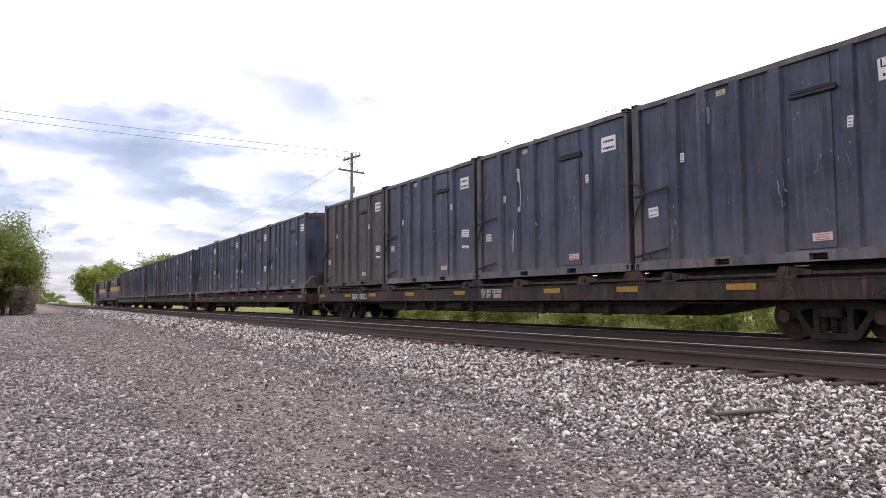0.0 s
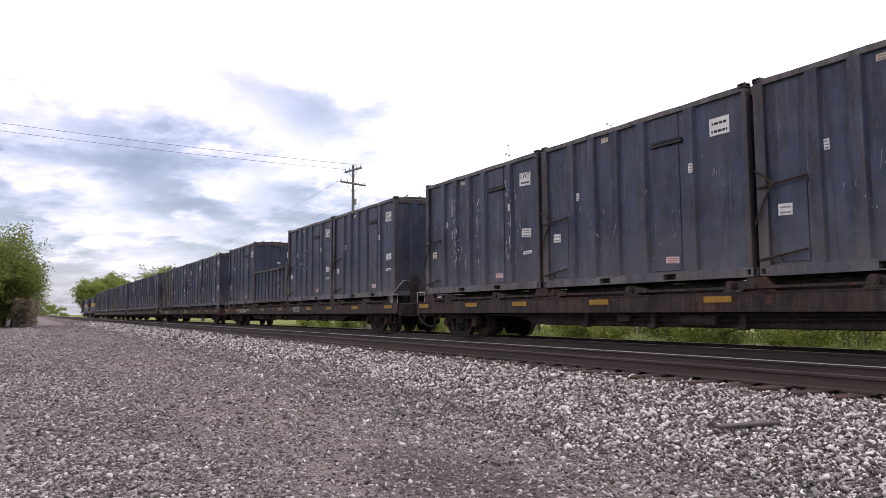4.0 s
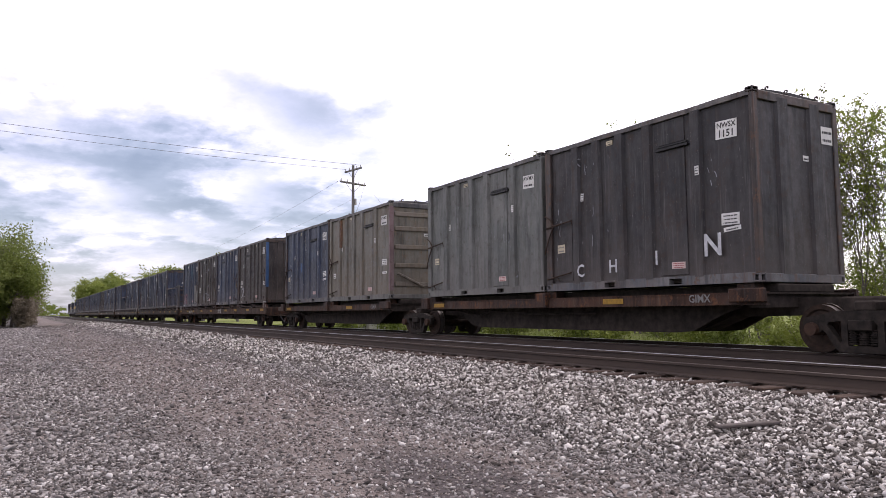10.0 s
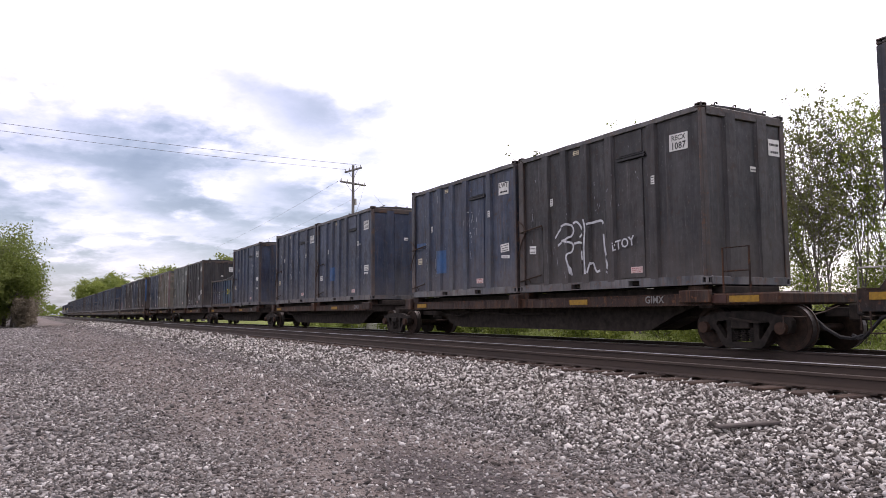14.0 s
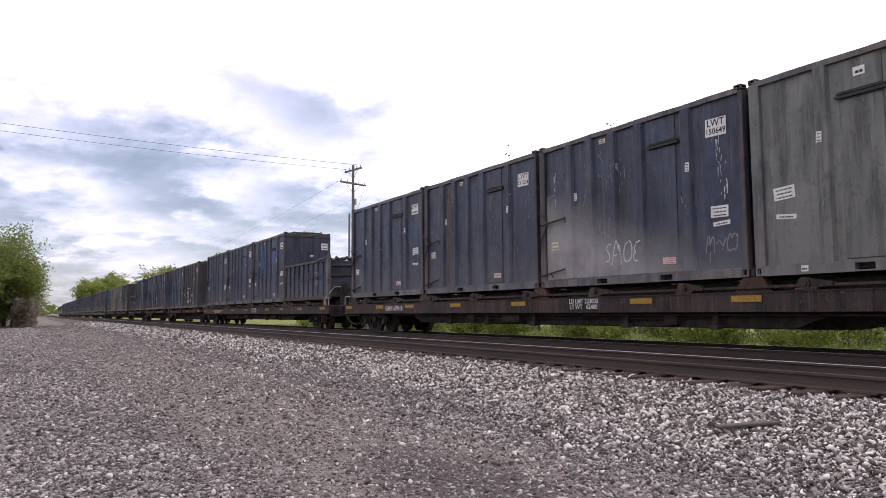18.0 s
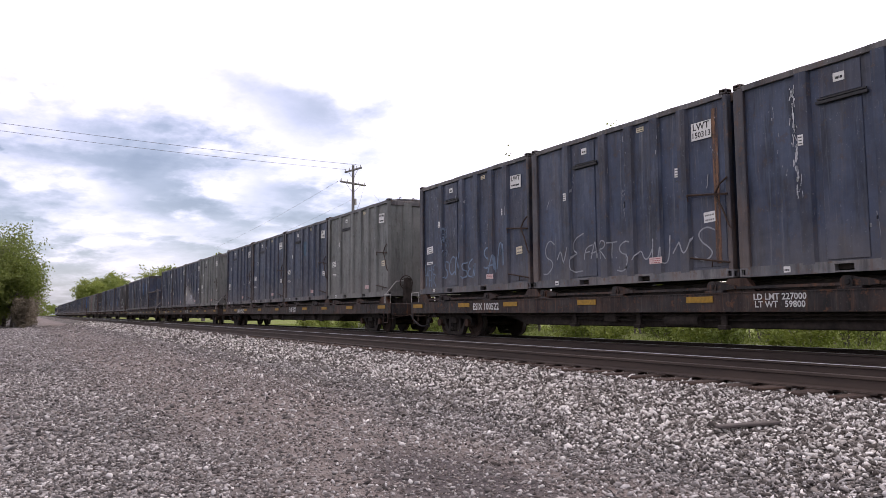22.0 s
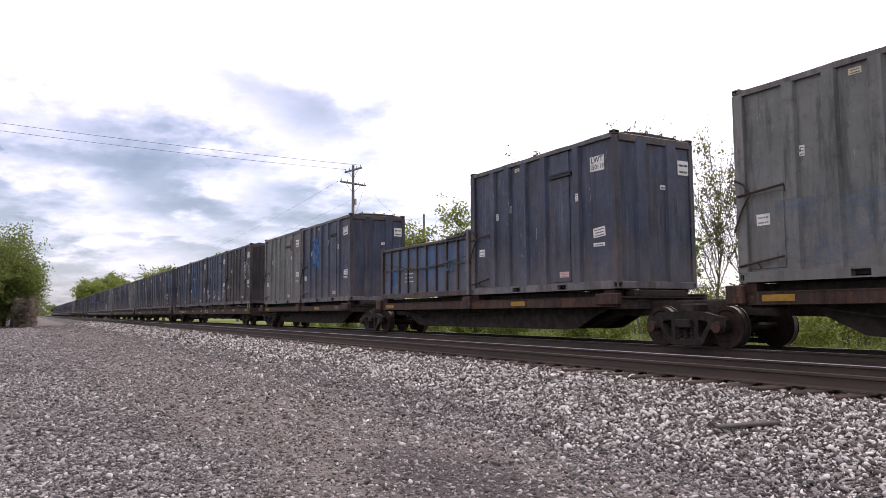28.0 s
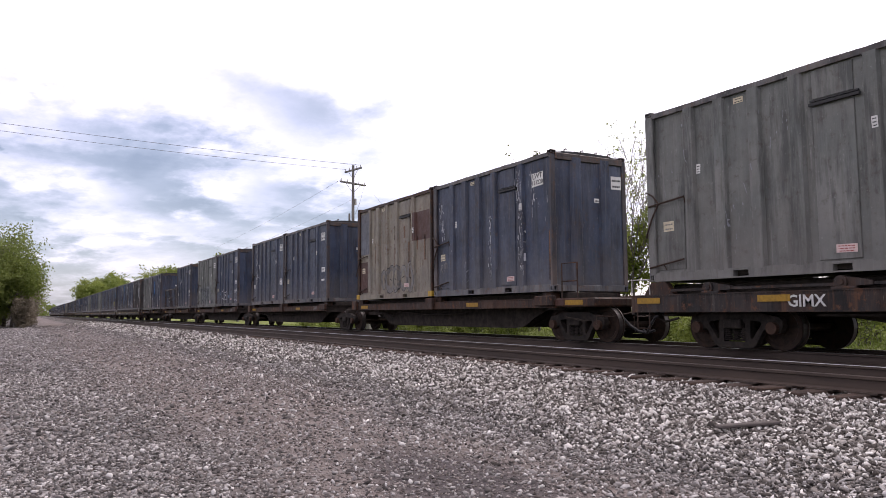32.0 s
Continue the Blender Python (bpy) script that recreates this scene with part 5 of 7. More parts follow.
def splash(parent, d, z0, z1, count, seed, mat, drift=0.0, spread=0.12, label="white bird-lime splash and drips"):
    """Thin runs and spatter scattered down the side between two heights."""
    rng = random.Random(seed)
    sets = {0.007: [], 0.012: [], 0.021: []}
    for i in range(count):
        u = rng.random() ** 1.3
        z, dd = z1 - u * (z1 - z0), min(6.2, max(0.15, d + drift * u + rng.gauss(0, spread)))
        n, ln = rng.choice((1, 1, 1, 2, 3, 5)), []
        for k in range(n + 1):
            ln.append((along(dd), max(0.22, z)))
            dd += rng.gauss(0, 0.008)
            z -= rng.uniform(0.02, 0.075)
        sets[rng.choice((0.007, 0.007, 0.012, 0.012, 0.012, 0.021))].append(ln)
    for w, lines in sets.items():
        if lines:
            tagged(strokes(parent, "splash", lines, w, mat, label), kind="stuff")


def scratches(parent, rng, count):
    """Clusters of bare chips, scrapes and drips on the side."""
    lines = []
    for i in range(count):
        d, z = rng.uniform(0.3, 6.1), rng.uniform(0.7, 3.3)
        lean = rng.uniform(-0.25, 0.25)
        for k in range(rng.choice((2, 3, 4, 7))):
            y, zz = along(min(6.2, max(0.15, d + rng.gauss(0, 0.12)))), z + rng.gauss(0, 0.3)
            n, ln = rng.choice((1, 1, 1, 2, 5)), []
            for j in range(n + 1):
                if 0.25 < zz < 3.4:
                    ln.append((y, zz))
                y += rng.gauss(lean * 0.06, 0.010)
                zz -= rng.uniform(0.02, 0.08)
            if len(ln) > 1:
                lines.append(ln)
    for k, w in enumerate((0.007, 0.012, 0.020)):
        some = lines[k::3]
        if some:
            tagged(strokes(parent, "scrape", some, w, SCUFF, "pale chips and scrapes"), kind="stuff")


def patch(parent, d0, d1, z0, z1, mat, label, name="paint_patch"):
    """A repainted area that follows the ribs."""
    verts, faces = [], []
    ys = np.linspace(along(d0), along(d1), max(2, int(abs(d1 - d0) / 0.03)))
    for y in ys:
        x = skin(y, FLIPPED.get(parent.name, False)) - 0.003
        verts += [(x, y, z0), (x, y, z1)]
    for i in range(len(ys) - 1):
        faces.append((2 * i, 2 * i + 1, 2 * i + 3, 2 * i + 2))
    part(name, arrays(name, verts, faces, mat), None, parent, label)


def plate_mesh(w, h, mat):
    return shared(("plate", w, h, mat.name), lambda: mesh("sticker", boxes((-0.004, 0.004, -w / 2, w / 2, -h / 2, h / 2)), mat))


def bars_mesh(w, h, rows, mat, seed=0):
    """Unreadable print as plain bars."""
    def build():
        rng, bm = random.Random(seed), bmesh.new()
        for i in range(rows):
            z = h / 2 - h * (i + 0.62) / rows
            e = w * rng.uniform(0.34, 0.44)
            # each line is a row of word-long bars
            y = -e
            while y < e:
                step = min(e - y, w * rng.uniform(0.07, 0.22))
                box(bm, -0.003, 0.003, y, y + step, z - h * 0.15 / rows, z + h * 0.17 / rows)
                y += step + w * 0.045
        return mesh("print", bm, mat)
    return shared(("bars", w, h, rows, mat.name, seed), build)


def sticker(parent, y, z, w, h, mat, rows=0, ink=INKSHADE, tilt=0.0, seed=0, name="sticker", x=None, label=""):
    x = skin(y, FLIPPED.get(parent.name, False)) if x is None else x
    ob = part(name, plate_mesh(w, h, mat), None, parent, label, at=(x - 0.005, y, z))
    ob.rotation_euler = (radians(tilt), 0, 0)
    if rows:
        tagged(part("print", bars_mesh(w * 0.92, h * 0.9, rows, ink, seed), None, ob, at=(-0.004, 0, 0)), kind="stuff")
    return ob


def end_sticker(parent, x, z, w, h, mat, rows=0):
    ob = part("sticker", plate_mesh(w, h, mat), None, parent, at=(x, -CL / 2 + 0.022, z))
    ob.rotation_euler = (0, 0, radians(90))
    if rows:
        part("print", bars_mesh(w * 0.92, h * 0.9, rows, INKSHADE, 2), None, ob, at=(-0.004, 0, 0))


def dress(c, flip, sign, rng, plain=False):
    """Stickers, number boards and scrapes that every container carries."""
    if sign:
        two = sign.split()
        b = part("number_board", plate_mesh(0.50, 0.36, WHITE), None, c, "white number board", at=(-CW - 0.007, along(5.72), 3.02))
        b.location.x = skin(b.location.y, flip) - 0.007
        tilt = rng.uniform(-3, 3)
        b.rotation_euler = (radians(tilt), 0, 0)
        letter(b, two[0], 0.20 if len(two[0]) < 4 else 0.15, INKSHADE, (-0.007, 0, 0.085))
        letter(b, two[-1] if two[-1].isdigit() else "", 0.165 if len(two[-1]) > 4 else 0.2, INKSHADE, (-0.007, 0, -0.085)) if len(two) > 1 else part("print", bars_mesh(0.42, 0.15, 1, INKSHADE), None, b, at=(-0.006, 0, -0.085))
    elif not plain:
        sticker(c, along(5.72), 3.02, 0.48, 0.35, WHITE, 2, seed=5, name="number_board", label="white number board")
    end_sticker(c, 0.95, 2.98, 0.36, 0.36, WHITE, 2)
    end_sticker(c, 0.28, 2.45, 0.24, 0.11, WHITE, 1)
    for d, z in ((1.38, 2.25), (5.02, 2.32)):
        sticker(c, along(d, flip), z + rng.uniform(-0.06, 0.06), 0.10, 0.19, WHITE, 3, seed=3, tilt=rng.uniform(-4, 4))
    sticker(c, along(2.4, flip), CH - 0.28, 0.22, 0.11, CREAM, 2, seed=4)
    sticker(c, along(4.42), 0.42 + rng.uniform(-0.04, 0.04), 0.36, 0.14, PINK, 3, REDINK, rng.uniform(-3, 3), x=None if flip else -CW - 0.022, label="pink warning sticker")
    if flip:
        sticker(c, along(1.0), 0.10, 0.13, 0.11, WHITE, 1, seed=9, x=-CW - 0.066)
    sticker(c, along(0.55, flip), 1.15 + rng.uniform(-0.1, 0.15), 0.28, 0.21, CREAM if rng.random() < 0.6 else WHITE, 2, FADED, rng.uniform(-3, 3), x=-CW - 0.014)
    if not plain and rng.random() < 0.8:
        d = 5.74 if not flip else 0.62
        k = along(d)
        sticker(c, k, 1.42 + rng.uniform(-0.2, 0.12), 0.42, 0.23, WHITE, 3, tilt=rng.uniform(-5, 5), seed=6, label="white safety notice")
        sticker(c, k + rng.uniform(-0.05, 0.05), 1.10 + rng.uniform(-0.16, 0.0), 0.40, 0.085, WHITE, 1, tilt=rng.uniform(-5, 5), seed=7)
    if flip:
        sticker(c, along(4.3, True), 3.3, 0.2, 0.15, WHITE, 1, seed=8, x=-CW - 0.018)
    scratches(c, rng, 8)


TEMPLATES = {}
LABELS = {"navy": "grimy dark navy steel refuse container with ribbed sides", "blue": "faded blue steel refuse container with rust streaks",
          "soot": "sooty black steel refuse container with ribbed sides", "umber": "dirty brown-black steel refuse container with ribbed sides",
          "grey": "weathered grey steel refuse container with ribbed sides", "olive": "weathered olive-grey steel refuse container with ribbed sides", "tan": "battered tan-grey steel refuse container with rust-red patches"}
PAINTS = {"navy": (NAVY, DARKEDGE, PALEEDGE), "blue": (BLUE, DARKEDGE, PALEEDGE), "soot": (SOOT, DARKEDGE, PALEEDGE), "umber": (UMBER, DARKEDGE, DARKEDGE),
          "grey": (GREY, TOPEDGE, GREY), "tan": (TAN, CARRUST, TAN), "olive": (OLIVE, TOPEDGE, GREY)}


def container(look_, flip, ends="ribs", label=""):
    """A bare container in one of the train's paints."""
    key = (look_, flip, ends)
    if key not in TEMPLATES:
        p, e, d = PAINTS[look_]
        TEMPLATES[key] = tall_container(p, e, flip, ends, LABELS[look_], d)
        c = TEMPLATES[key]
    else:
        c = copy_thing(TEMPLATES[key], Matrix())
    if label:
        tagged(c, label)
    FLIPPED[c.name] = flip
    return c


def lowbox(colour, label):
    key = ("low", colour)
    if key not in TEMPLATES:
        TEMPLATES[key] = low_container({"blue": BLUE, "bright": LOWBLUE}.get(colour, NAVY), DARKEDGE, label)
        return TEMPLATES[key]
    c = copy_thing(TEMPLATES[key], Matrix())
    return tagged(c, label)


# ================= flatcars =================
WHEEL_R, AXLE = 0.42, 0.87    # wheel radius, half wheelbase


def wheelset(rim):
    """Two wheels with flange and tread on an axle, round the x axis."""
    bm = bmesh.new()
    rod(bm, (-0.95, 0, 0), (0.95, 0, 0), 0.075, 10)
    for s in (-1, 1):
        x = s * 0.745
        disc(bm, x - 0.07, x + 0.07, WHEEL_R, 28)
        disc(bm, x - s * 0.07 - 0.015, x - s * 0.07 + 0.015, WHEEL_R + 0.028, 28)
        # raised rim and hub on the outer face
        for i in range(28):
            a, b = 2 * math.pi * i / 28, 2 * math.pi * (i + 1) / 28
            r0, r1, xo = 0.345, WHEEL_R, x + s * 0.07
            pts = [(xo + s * 0.03, r0 * math.cos(a), r0 * math.sin(a)), (xo + s * 0.03, r1 * math.cos(a), r1 * math.sin(a)),
                   (xo + s * 0.03, r1 * math.cos(b), r1 * math.sin(b)), (xo + s * 0.03, r0 * math.cos(b), r0 * math.sin(b))]
            vs = [bm.verts.new(p) for p in pts]
            bm.faces.new(vs if s > 0 else vs[::-1])
            pts2 = [(xo + s * 0.03, r0 * math.cos(a), r0 * math.sin(a)), (xo + s * 0.03, r0 * math.cos(b), r0 * math.sin(b)),
                    (xo + s * 0.001, (r0 - 0.03) * math.cos(b), (r0 - 0.03) * math.sin(b)), (xo + s * 0.001, (r0 - 0.03) * math.cos(a), (r0 - 0.03) * math.sin(a))]
            vs = [bm.verts.new(p) for p in pts2]
            bm.faces.new(vs if s > 0 else vs[::-1])
        disc(bm, x + s * 0.06 - 0.05, x + s * 0.06 + 0.05, 0.12, 14)
    for f in bm.faces:
        c = f.calc_center_median()
        r = math.hypot(c.y, c.z)
        if r > WHEEL_R - 0.012 and abs(f.normal.x) < 0.5:
            f.material_index = 1
    return mesh("wheelset", bm, [rim, TREAD])


def sideframe_mesh(s):
    """The cast side of a truck in one piece: arched top, pedestals, two triangular windows and the spring pocket."""
    half = [(0.0, 0.735), (0.50, 0.725), (0.74, 0.665), (0.98, 0.625), (1.05, 0.56), (1.05, 0.44), (1.00, 0.33), (0.95, 0.33), (0.93, 0.50), (0.79, 0.50), (0.76, 0.36), (0.70, 0.40), (0.64, 0.36), (0.48, 0.10), (0.40, 0.04), (0.0, 0.04)]
    rings = [half + [(-y, z) for y, z in half[-2:0:-1]], [(-0.25, 0.15), (0.25, 0.15), (0.25, 0.50), (0.19, 0.56), (-0.19, 0.56), (-0.25, 0.50)]]
    for k in (-1, 1):
        rings.append([(k * 0.36, 0.56), (k * 0.58, 0.54), (k * 0.61, 0.49), (k * 0.40, 0.20), (k * 0.36, 0.22)])
    bm = bmesh.new()
    edges = []
    for ring in rings:
        vs = [bm.verts.new((s * 1.07, y, z)) for y, z in ring]
        edges += [bm.edges.new((vs[i], vs[(i + 1) % len(vs)])) for i in range(len(vs))]
    made_ = bmesh.ops.triangle_fill(bm, use_beauty=True, edges=edges)
    faces = [f for f in made_["geom"] if isinstance(f, bmesh.types.BMFace)]
    out = bmesh.ops.extrude_face_region(bm, geom=faces)
    for v in (g for g in out["geom"] if isinstance(g, bmesh.types.BMVert)):
        v.co.x -= s * 0.14
    bmesh.ops.recalc_face_normals(bm, faces=bm.faces[:])
    return mesh("sideframe", bm, CASTING)


def spring_mesh():
    """One coil spring: a ridged column."""
    bm, rings = bmesh.new(), []
    for i in range(7):
        z = 0.165 + i * 0.038
        for r, dz in ((0.062, 0.0), (0.085, 0.008), (0.085, 0.024), (0.062, 0.032)):
            rings.append([bm.verts.new((r * math.cos(t * math.pi / 4), r * math.sin(t * math.pi / 4), z + dz)) for t in range(8)])
    for p, q in zip(rings, rings[1:]):
        for j in range(8):
            bm.faces.new((p[j], p[(j + 1) % 8], q[(j + 1) % 8], q[j]))
    return mesh("spring", bm, CASTING)


TRUCK = {}


def truck(parent, y, rusty=False):
    """A two-axle truck: bolster > sideframes, springs, bearings, wheelsets."""
    if not TRUCK:
        TRUCK["bolster"] = mesh("truck", boxes((-1.15, 1.15, -0.2, 0.2, 0.40, 0.58), (-0.35, 0.35, -0.35, 0.35, 0.56, 0.72), bevel=0.02), CASTING)
        TRUCK["side"] = [sideframe_mesh(-1), sideframe_mesh(1)]
        TRUCK["spring"] = spring_mesh()
        TRUCK["cap"] = mesh("bearing_cap", made(rod, (-0.09, 0, 0), (0.09, 0, 0), 0.115, 12), CAPRUST)
        TRUCK["wheels"] = {False: wheelset(WHEELS), True: wheelset(RUSTWHEEL)}
        TRUCK["beam"] = mesh("brake_beam", boxes((-0.75, 0.75, -0.04, 0.04, -0.06, 0.06)), UNDER)
    t = part("truck", TRUCK["bolster"], None, parent, "grimy cast-steel two-axle truck", at=(0, y, 0))
    for i, s in enumerate((-1, 1)):
        part("sideframe", TRUCK["side"][i], None, t)
        for k in (-0.18, 0.0, 0.18):
            part("spring", TRUCK["spring"], None, t, at=(s * 1.0, k, 0))
        for k in (-1, 1):
            part("bearing_cap", TRUCK["cap"], None, t, at=(s * 1.07, k * AXLE, WHEEL_R))
    for k in (-1, 1):
        part("wheelset", TRUCK["wheels"][rusty], None, t, at=(0, k * AXLE, WHEEL_R))
        part("brake_beam", TRUCK["beam"], None, t, at=(0, k * 0.38, 0.33))
    return t


def channel(bm, x, out, y0, y1, z0, z1, lip=0.10):
    """A side sill of channel section."""
    t = 0.022
    o = [(x - out * lip, z0), (x + out * 0.04, z0), (x + out * 0.04, z0 + t), (x + out * t, z0 + t), (x + out * t, z1 - t), (x + out * 0.04, z1 - t), (x + out * 0.04, z1), (x - out * lip, z1),
         (x - out * lip, z1 - t), (x, z1 - t), (x, z0 + t), (x - out * lip, z0 + t)]
    prism(bm, o, y0, y1, "y")


HALF_A, HALF_B = 13.475, 6.62
A_BASE, B_BASE = 1.37, 1.27     # container bottoms above the rail


def coupler(parent, y, s):
    bm = boxes((-0.09, 0.09, min(y, y + s * 0.62), max(y, y + s * 0.62), 0.62, 0.80), (-0.16, 0.10, min(y + s * 0.5, y + s * 0.78), max(y + s * 0.5, y + s * 0.78), 0.56, 0.86), bevel=0.02)
    part("coupler", bm, CASTING, parent)
    part("air_hose", chain_mesh([(-0.55, y - s * 0.1, 0.70), (-0.58, y + s * 0.12, 0.60), (-0.55, y + s * 0.30, 0.42), (-0.45, y + s * 0.50, 0.27), (-0.34, y + s * 0.66, 0.24), (-0.26, y + s * 0.82, 0.30)], 0.034), INKSHADE, parent, "black rubber air hose")
    part("brake_pipe", chain_mesh([(-1.25, y - s * 1.2, 0.60), (-1.1, y - s * 0.7, 0.52), (-0.9, y - s * 0.35, 0.58), (-0.6, y - s * 0.08, 0.70)], 0.026), UNDER, parent)
    part("uncoupling_lever", chain_mesh([(-1.32, y + s * 0.02, 0.42), (-1.32, y + s * 0.02, 0.64), (-0.9, y + s * 0.14, 0.62), (-0.3, y + s * 0.16, 0.72), (-0.1, y + s * 0.3, 0.82)], 0.017), CHAIN, parent)


def brake_wheel(parent, x, y, z):
    bm = bmesh.new()
    n = 18
    for i in range(n):
        a, b = 2 * math.pi * i / n, 2 * math.pi * (i + 1) / n
        rod(bm, (x + 0.26 * math.cos(a), y, z + 0.26 * math.sin(a)), (x + 0.26 * math.cos(b), y, z + 0.26 * math.sin(b)), 0.018, 5)
    for i in range(5):
        a = 2 * math.pi * i / 5
        rod(bm, (x, y, z), (x + 0.26 * math.cos(a), y, z + 0.26 * math.sin(a)), 0.013, 5)
    rod(bm, (x, y - 0.04, z), (x, y + 0.08, z), 0.05, 8)
    part("brake_wheel", bm, CHAIN, parent, "dark hand-brake wheel")


def latch_mesh():
    """A folded-down container lock: drum, arm and foot plate."""
    bm = bmesh.new()
    rod(bm, (-0.11, 0.0, 0.11), (0.11, 0.0, 0.11), 0.115, 12)
    prism(bm, [(0.0, 0.21), (-0.30, 0.17), (-0.52, 0.12), (-0.52, 0.06), (-0.30, 0.05), (0.0, 0.02)], -0.075, 0.075, "x")
    box(bm, -0.12, 0.12, -0.26, 0.16, -0.005, 0.04, 0.01)
    rod(bm, (-0.13, -0.02, 0.12), (-0.10, -0.02, 0.12), 0.05, 8)
    return mesh("deck_latch", bm, CARBLACK)


def flat_car(colour, rear_brake, label):
    """A long flatcar: sills, deck, stands for four containers, trucks, end gear."""
    c = tagged(new("flatcar"), label, "flatcar", group="flatcars of the train")
    mat = CARBLACK if colour == "black" else CARRUST
    L = HALF_A
    for s in (-1, 1):
        part("side_sill", made(channel, s * 1.38, s, -L, L, 0.72, 1.09), mat, c)
        rail = [(s * 1.30 - 0.05, s * 1.30 + 0.05, -L + 1.1, L - 1.1, 1.15, 1.20)]
        part("deck_rail", boxes(*rail), mat, c)
        for i in range(9):
            y = -L + 2.6 + i * (2 * L - 5.2) / 8
            part("deck_latch", shared(("latch",), latch_mesh), None, c, at=(s * 1.30, y + 0.5, 1.09))
    part("deck", boxes((-1.37, 1.37, -L + 0.02, L - 0.02, 1.03, 1.075)), UNDER, c)
    part("deck_beam", boxes((-0.85, 0.85, -L + 0.7, L - 0.7, 1.075, 1.315), bevel=0.03), UNDER, c)

    def spine(bm):
        o = [(-L + 0.3, 0.98), (-L + 0.3, 0.62), (-9.2, 0.62), (-7.6, 0.38), (7.6, 0.38), (9.2, 0.62), (L - 0.3, 0.62), (L - 0.3, 0.98)]
        prism(bm, o, -0.35, 0.35, "x")
        prism(bm, [(-8.9, 0.98), (-7.2, 0.42), (7.2, 0.42), (8.9, 0.98)], -1.05, -0.98, "x")
        prism(bm, [(-8.9, 0.98), (-7.2, 0.42), (7.2, 0.42), (8.9, 0.98)], 0.98, 1.05, "x")
    part("centre_sill", made(spine), UNDER, c)
    part("air_tank", made(rod, (-0.85, -2.2, 0.62), (-0.85, -0.9, 0.62), 0.17, 12), UNDER, c)
    part("brake_cylinder", made(rod, (-1.15, 1.0, 0.55), (-1.15, 1.9, 0.55), 0.13, 12), UNDER, c)
    part("brake_valve", boxes((-1.25, -1.1, 3.4, 3.8, 0.5, 0.7), bevel=0.02), UNDER, c)
    part("brake_valve", boxes((-1.2, -1.05, -4.6, -4.2, 0.45, 0.7), bevel=0.02), UNDER, c)
    part("brake_rod", chain_mesh([(-1.16, 5.6, 0.60), (-1.18, 3.6, 0.56), (-1.16, 1.9, 0.55)], 0.022), CASTING, c)
    part("brake_rod", chain_mesh([(-1.15, 1.0, 0.55), (-1.18, -1.8, 0.60), (-1.15, -4.3, 0.58), (-1.1, -6.4, 0.66)], 0.022), CASTING, c)
    part("train_pipe", chain_mesh([(-1.20, -9.4, 0.66), (-1.22, -5.0, 0.66), (-1.22, 0.5, 0.67), (-1.20, 4.0, 0.66), (-1.22, 9.2, 0.66)], 0.02), UNDER, c)
    for y in (-5.6, -3.1, 0.4, 2.7, 4.9):
        part("hanger", shared(("hanger",), lambda: mesh("hanger", boxes((-0.03, 0.03, -0.07, 0.07, 0.42, 0.74), (-0.08, 0.08, -0.1, 0.1, 0.38, 0.46), bevel=0.012), UNDER)), None, c, at=(-1.2, y, 0))
    # stands under the container corners
    st = shared(("stand", colour), lambda: mesh("container_stand", made(prism, [(-0.42, 1.09), (-0.20, A_BASE - 0.012), (0.20, A_BASE - 0.012), (0.42, 1.09)], -0.07, 0.07, "x"), CARRUST))
    for k in range(5):
        y = 13.025 - k * 6.55 + (0.075 if 0 < k < 4 else (-0.25 if k == 0 else 0.55))
        for s in (-1, 1):
            part("container_stand", st, None, c, at=(s * 1.22, y, 0))
    for s in (-1, 1):
        part("end_sill", boxes((-1.36, 1.36, s * L - 0.06, s * L + 0.06, 0.66, 1.09), bevel=0.02), mat, c)
        coupler(c, s * L, s)
        truck(c, s * 11.05, colour == "rust" and s > 0)
        # grab irons and foot stirrup at each corner
        for x in (-1, 1):
            part("grab_iron", chain_mesh([(x * 1.40, s * (L - 0.02), 1.1), (x * 1.40, s * (L - 0.02), 1.42), (x * 1.40, s * (L - 0.55), 1.42), (x * 1.40, s * (L - 0.55), 1.1)], 0.017), HANDRAIL, c, "worn white grab iron")
            part("stirrup", chain_mesh([(x * 1.42, s * (L - 0.2), 0.72), (x * 1.42, s * (L - 0.2), 0.38), (x * 1.42, s * (L - 0.55), 0.38), (x * 1.42, s * (L - 0.55), 0.72)], 0.016), CHAIN, c)
    if rear_brake:
        part("brake_stand", made(prism, [(-L + 0.02, 1.09), (-L + 0.30, 1.09), (-L + 0.26, 1.75), (-L + 0.18, 2.05), (-L + 0.06, 2.05)], -0.75, -0.50, "x"), UNDER, c)
        brake_wheel(c, -0.6, -L + 0.30, 1.88)
        part("hand_rail", chain_mesh([(-1.36, -L + 0.55, 1.1), (-1.36, -L + 0.5, 1.45), (-1.0, -L + 0.35, 1.92), (-0.7, -L + 0.3, 1.95)], 0.02), HANDRAIL, c, "worn white hand rail")
    amber = shared(("amber",), lambda: mesh("reflector", boxes((-0.004, 0.004, -0.33, 0.33, -0.06, 0.06)), YELLOW))
    for y in (12.95, 9.9, 7.4, 4.2, 0.8, -3.8, -6.5, -9.5, -12.7):
        part("reflector", amber, None, c, "amber reflector strip", at=(-1.42, y, 0.965))
    return c


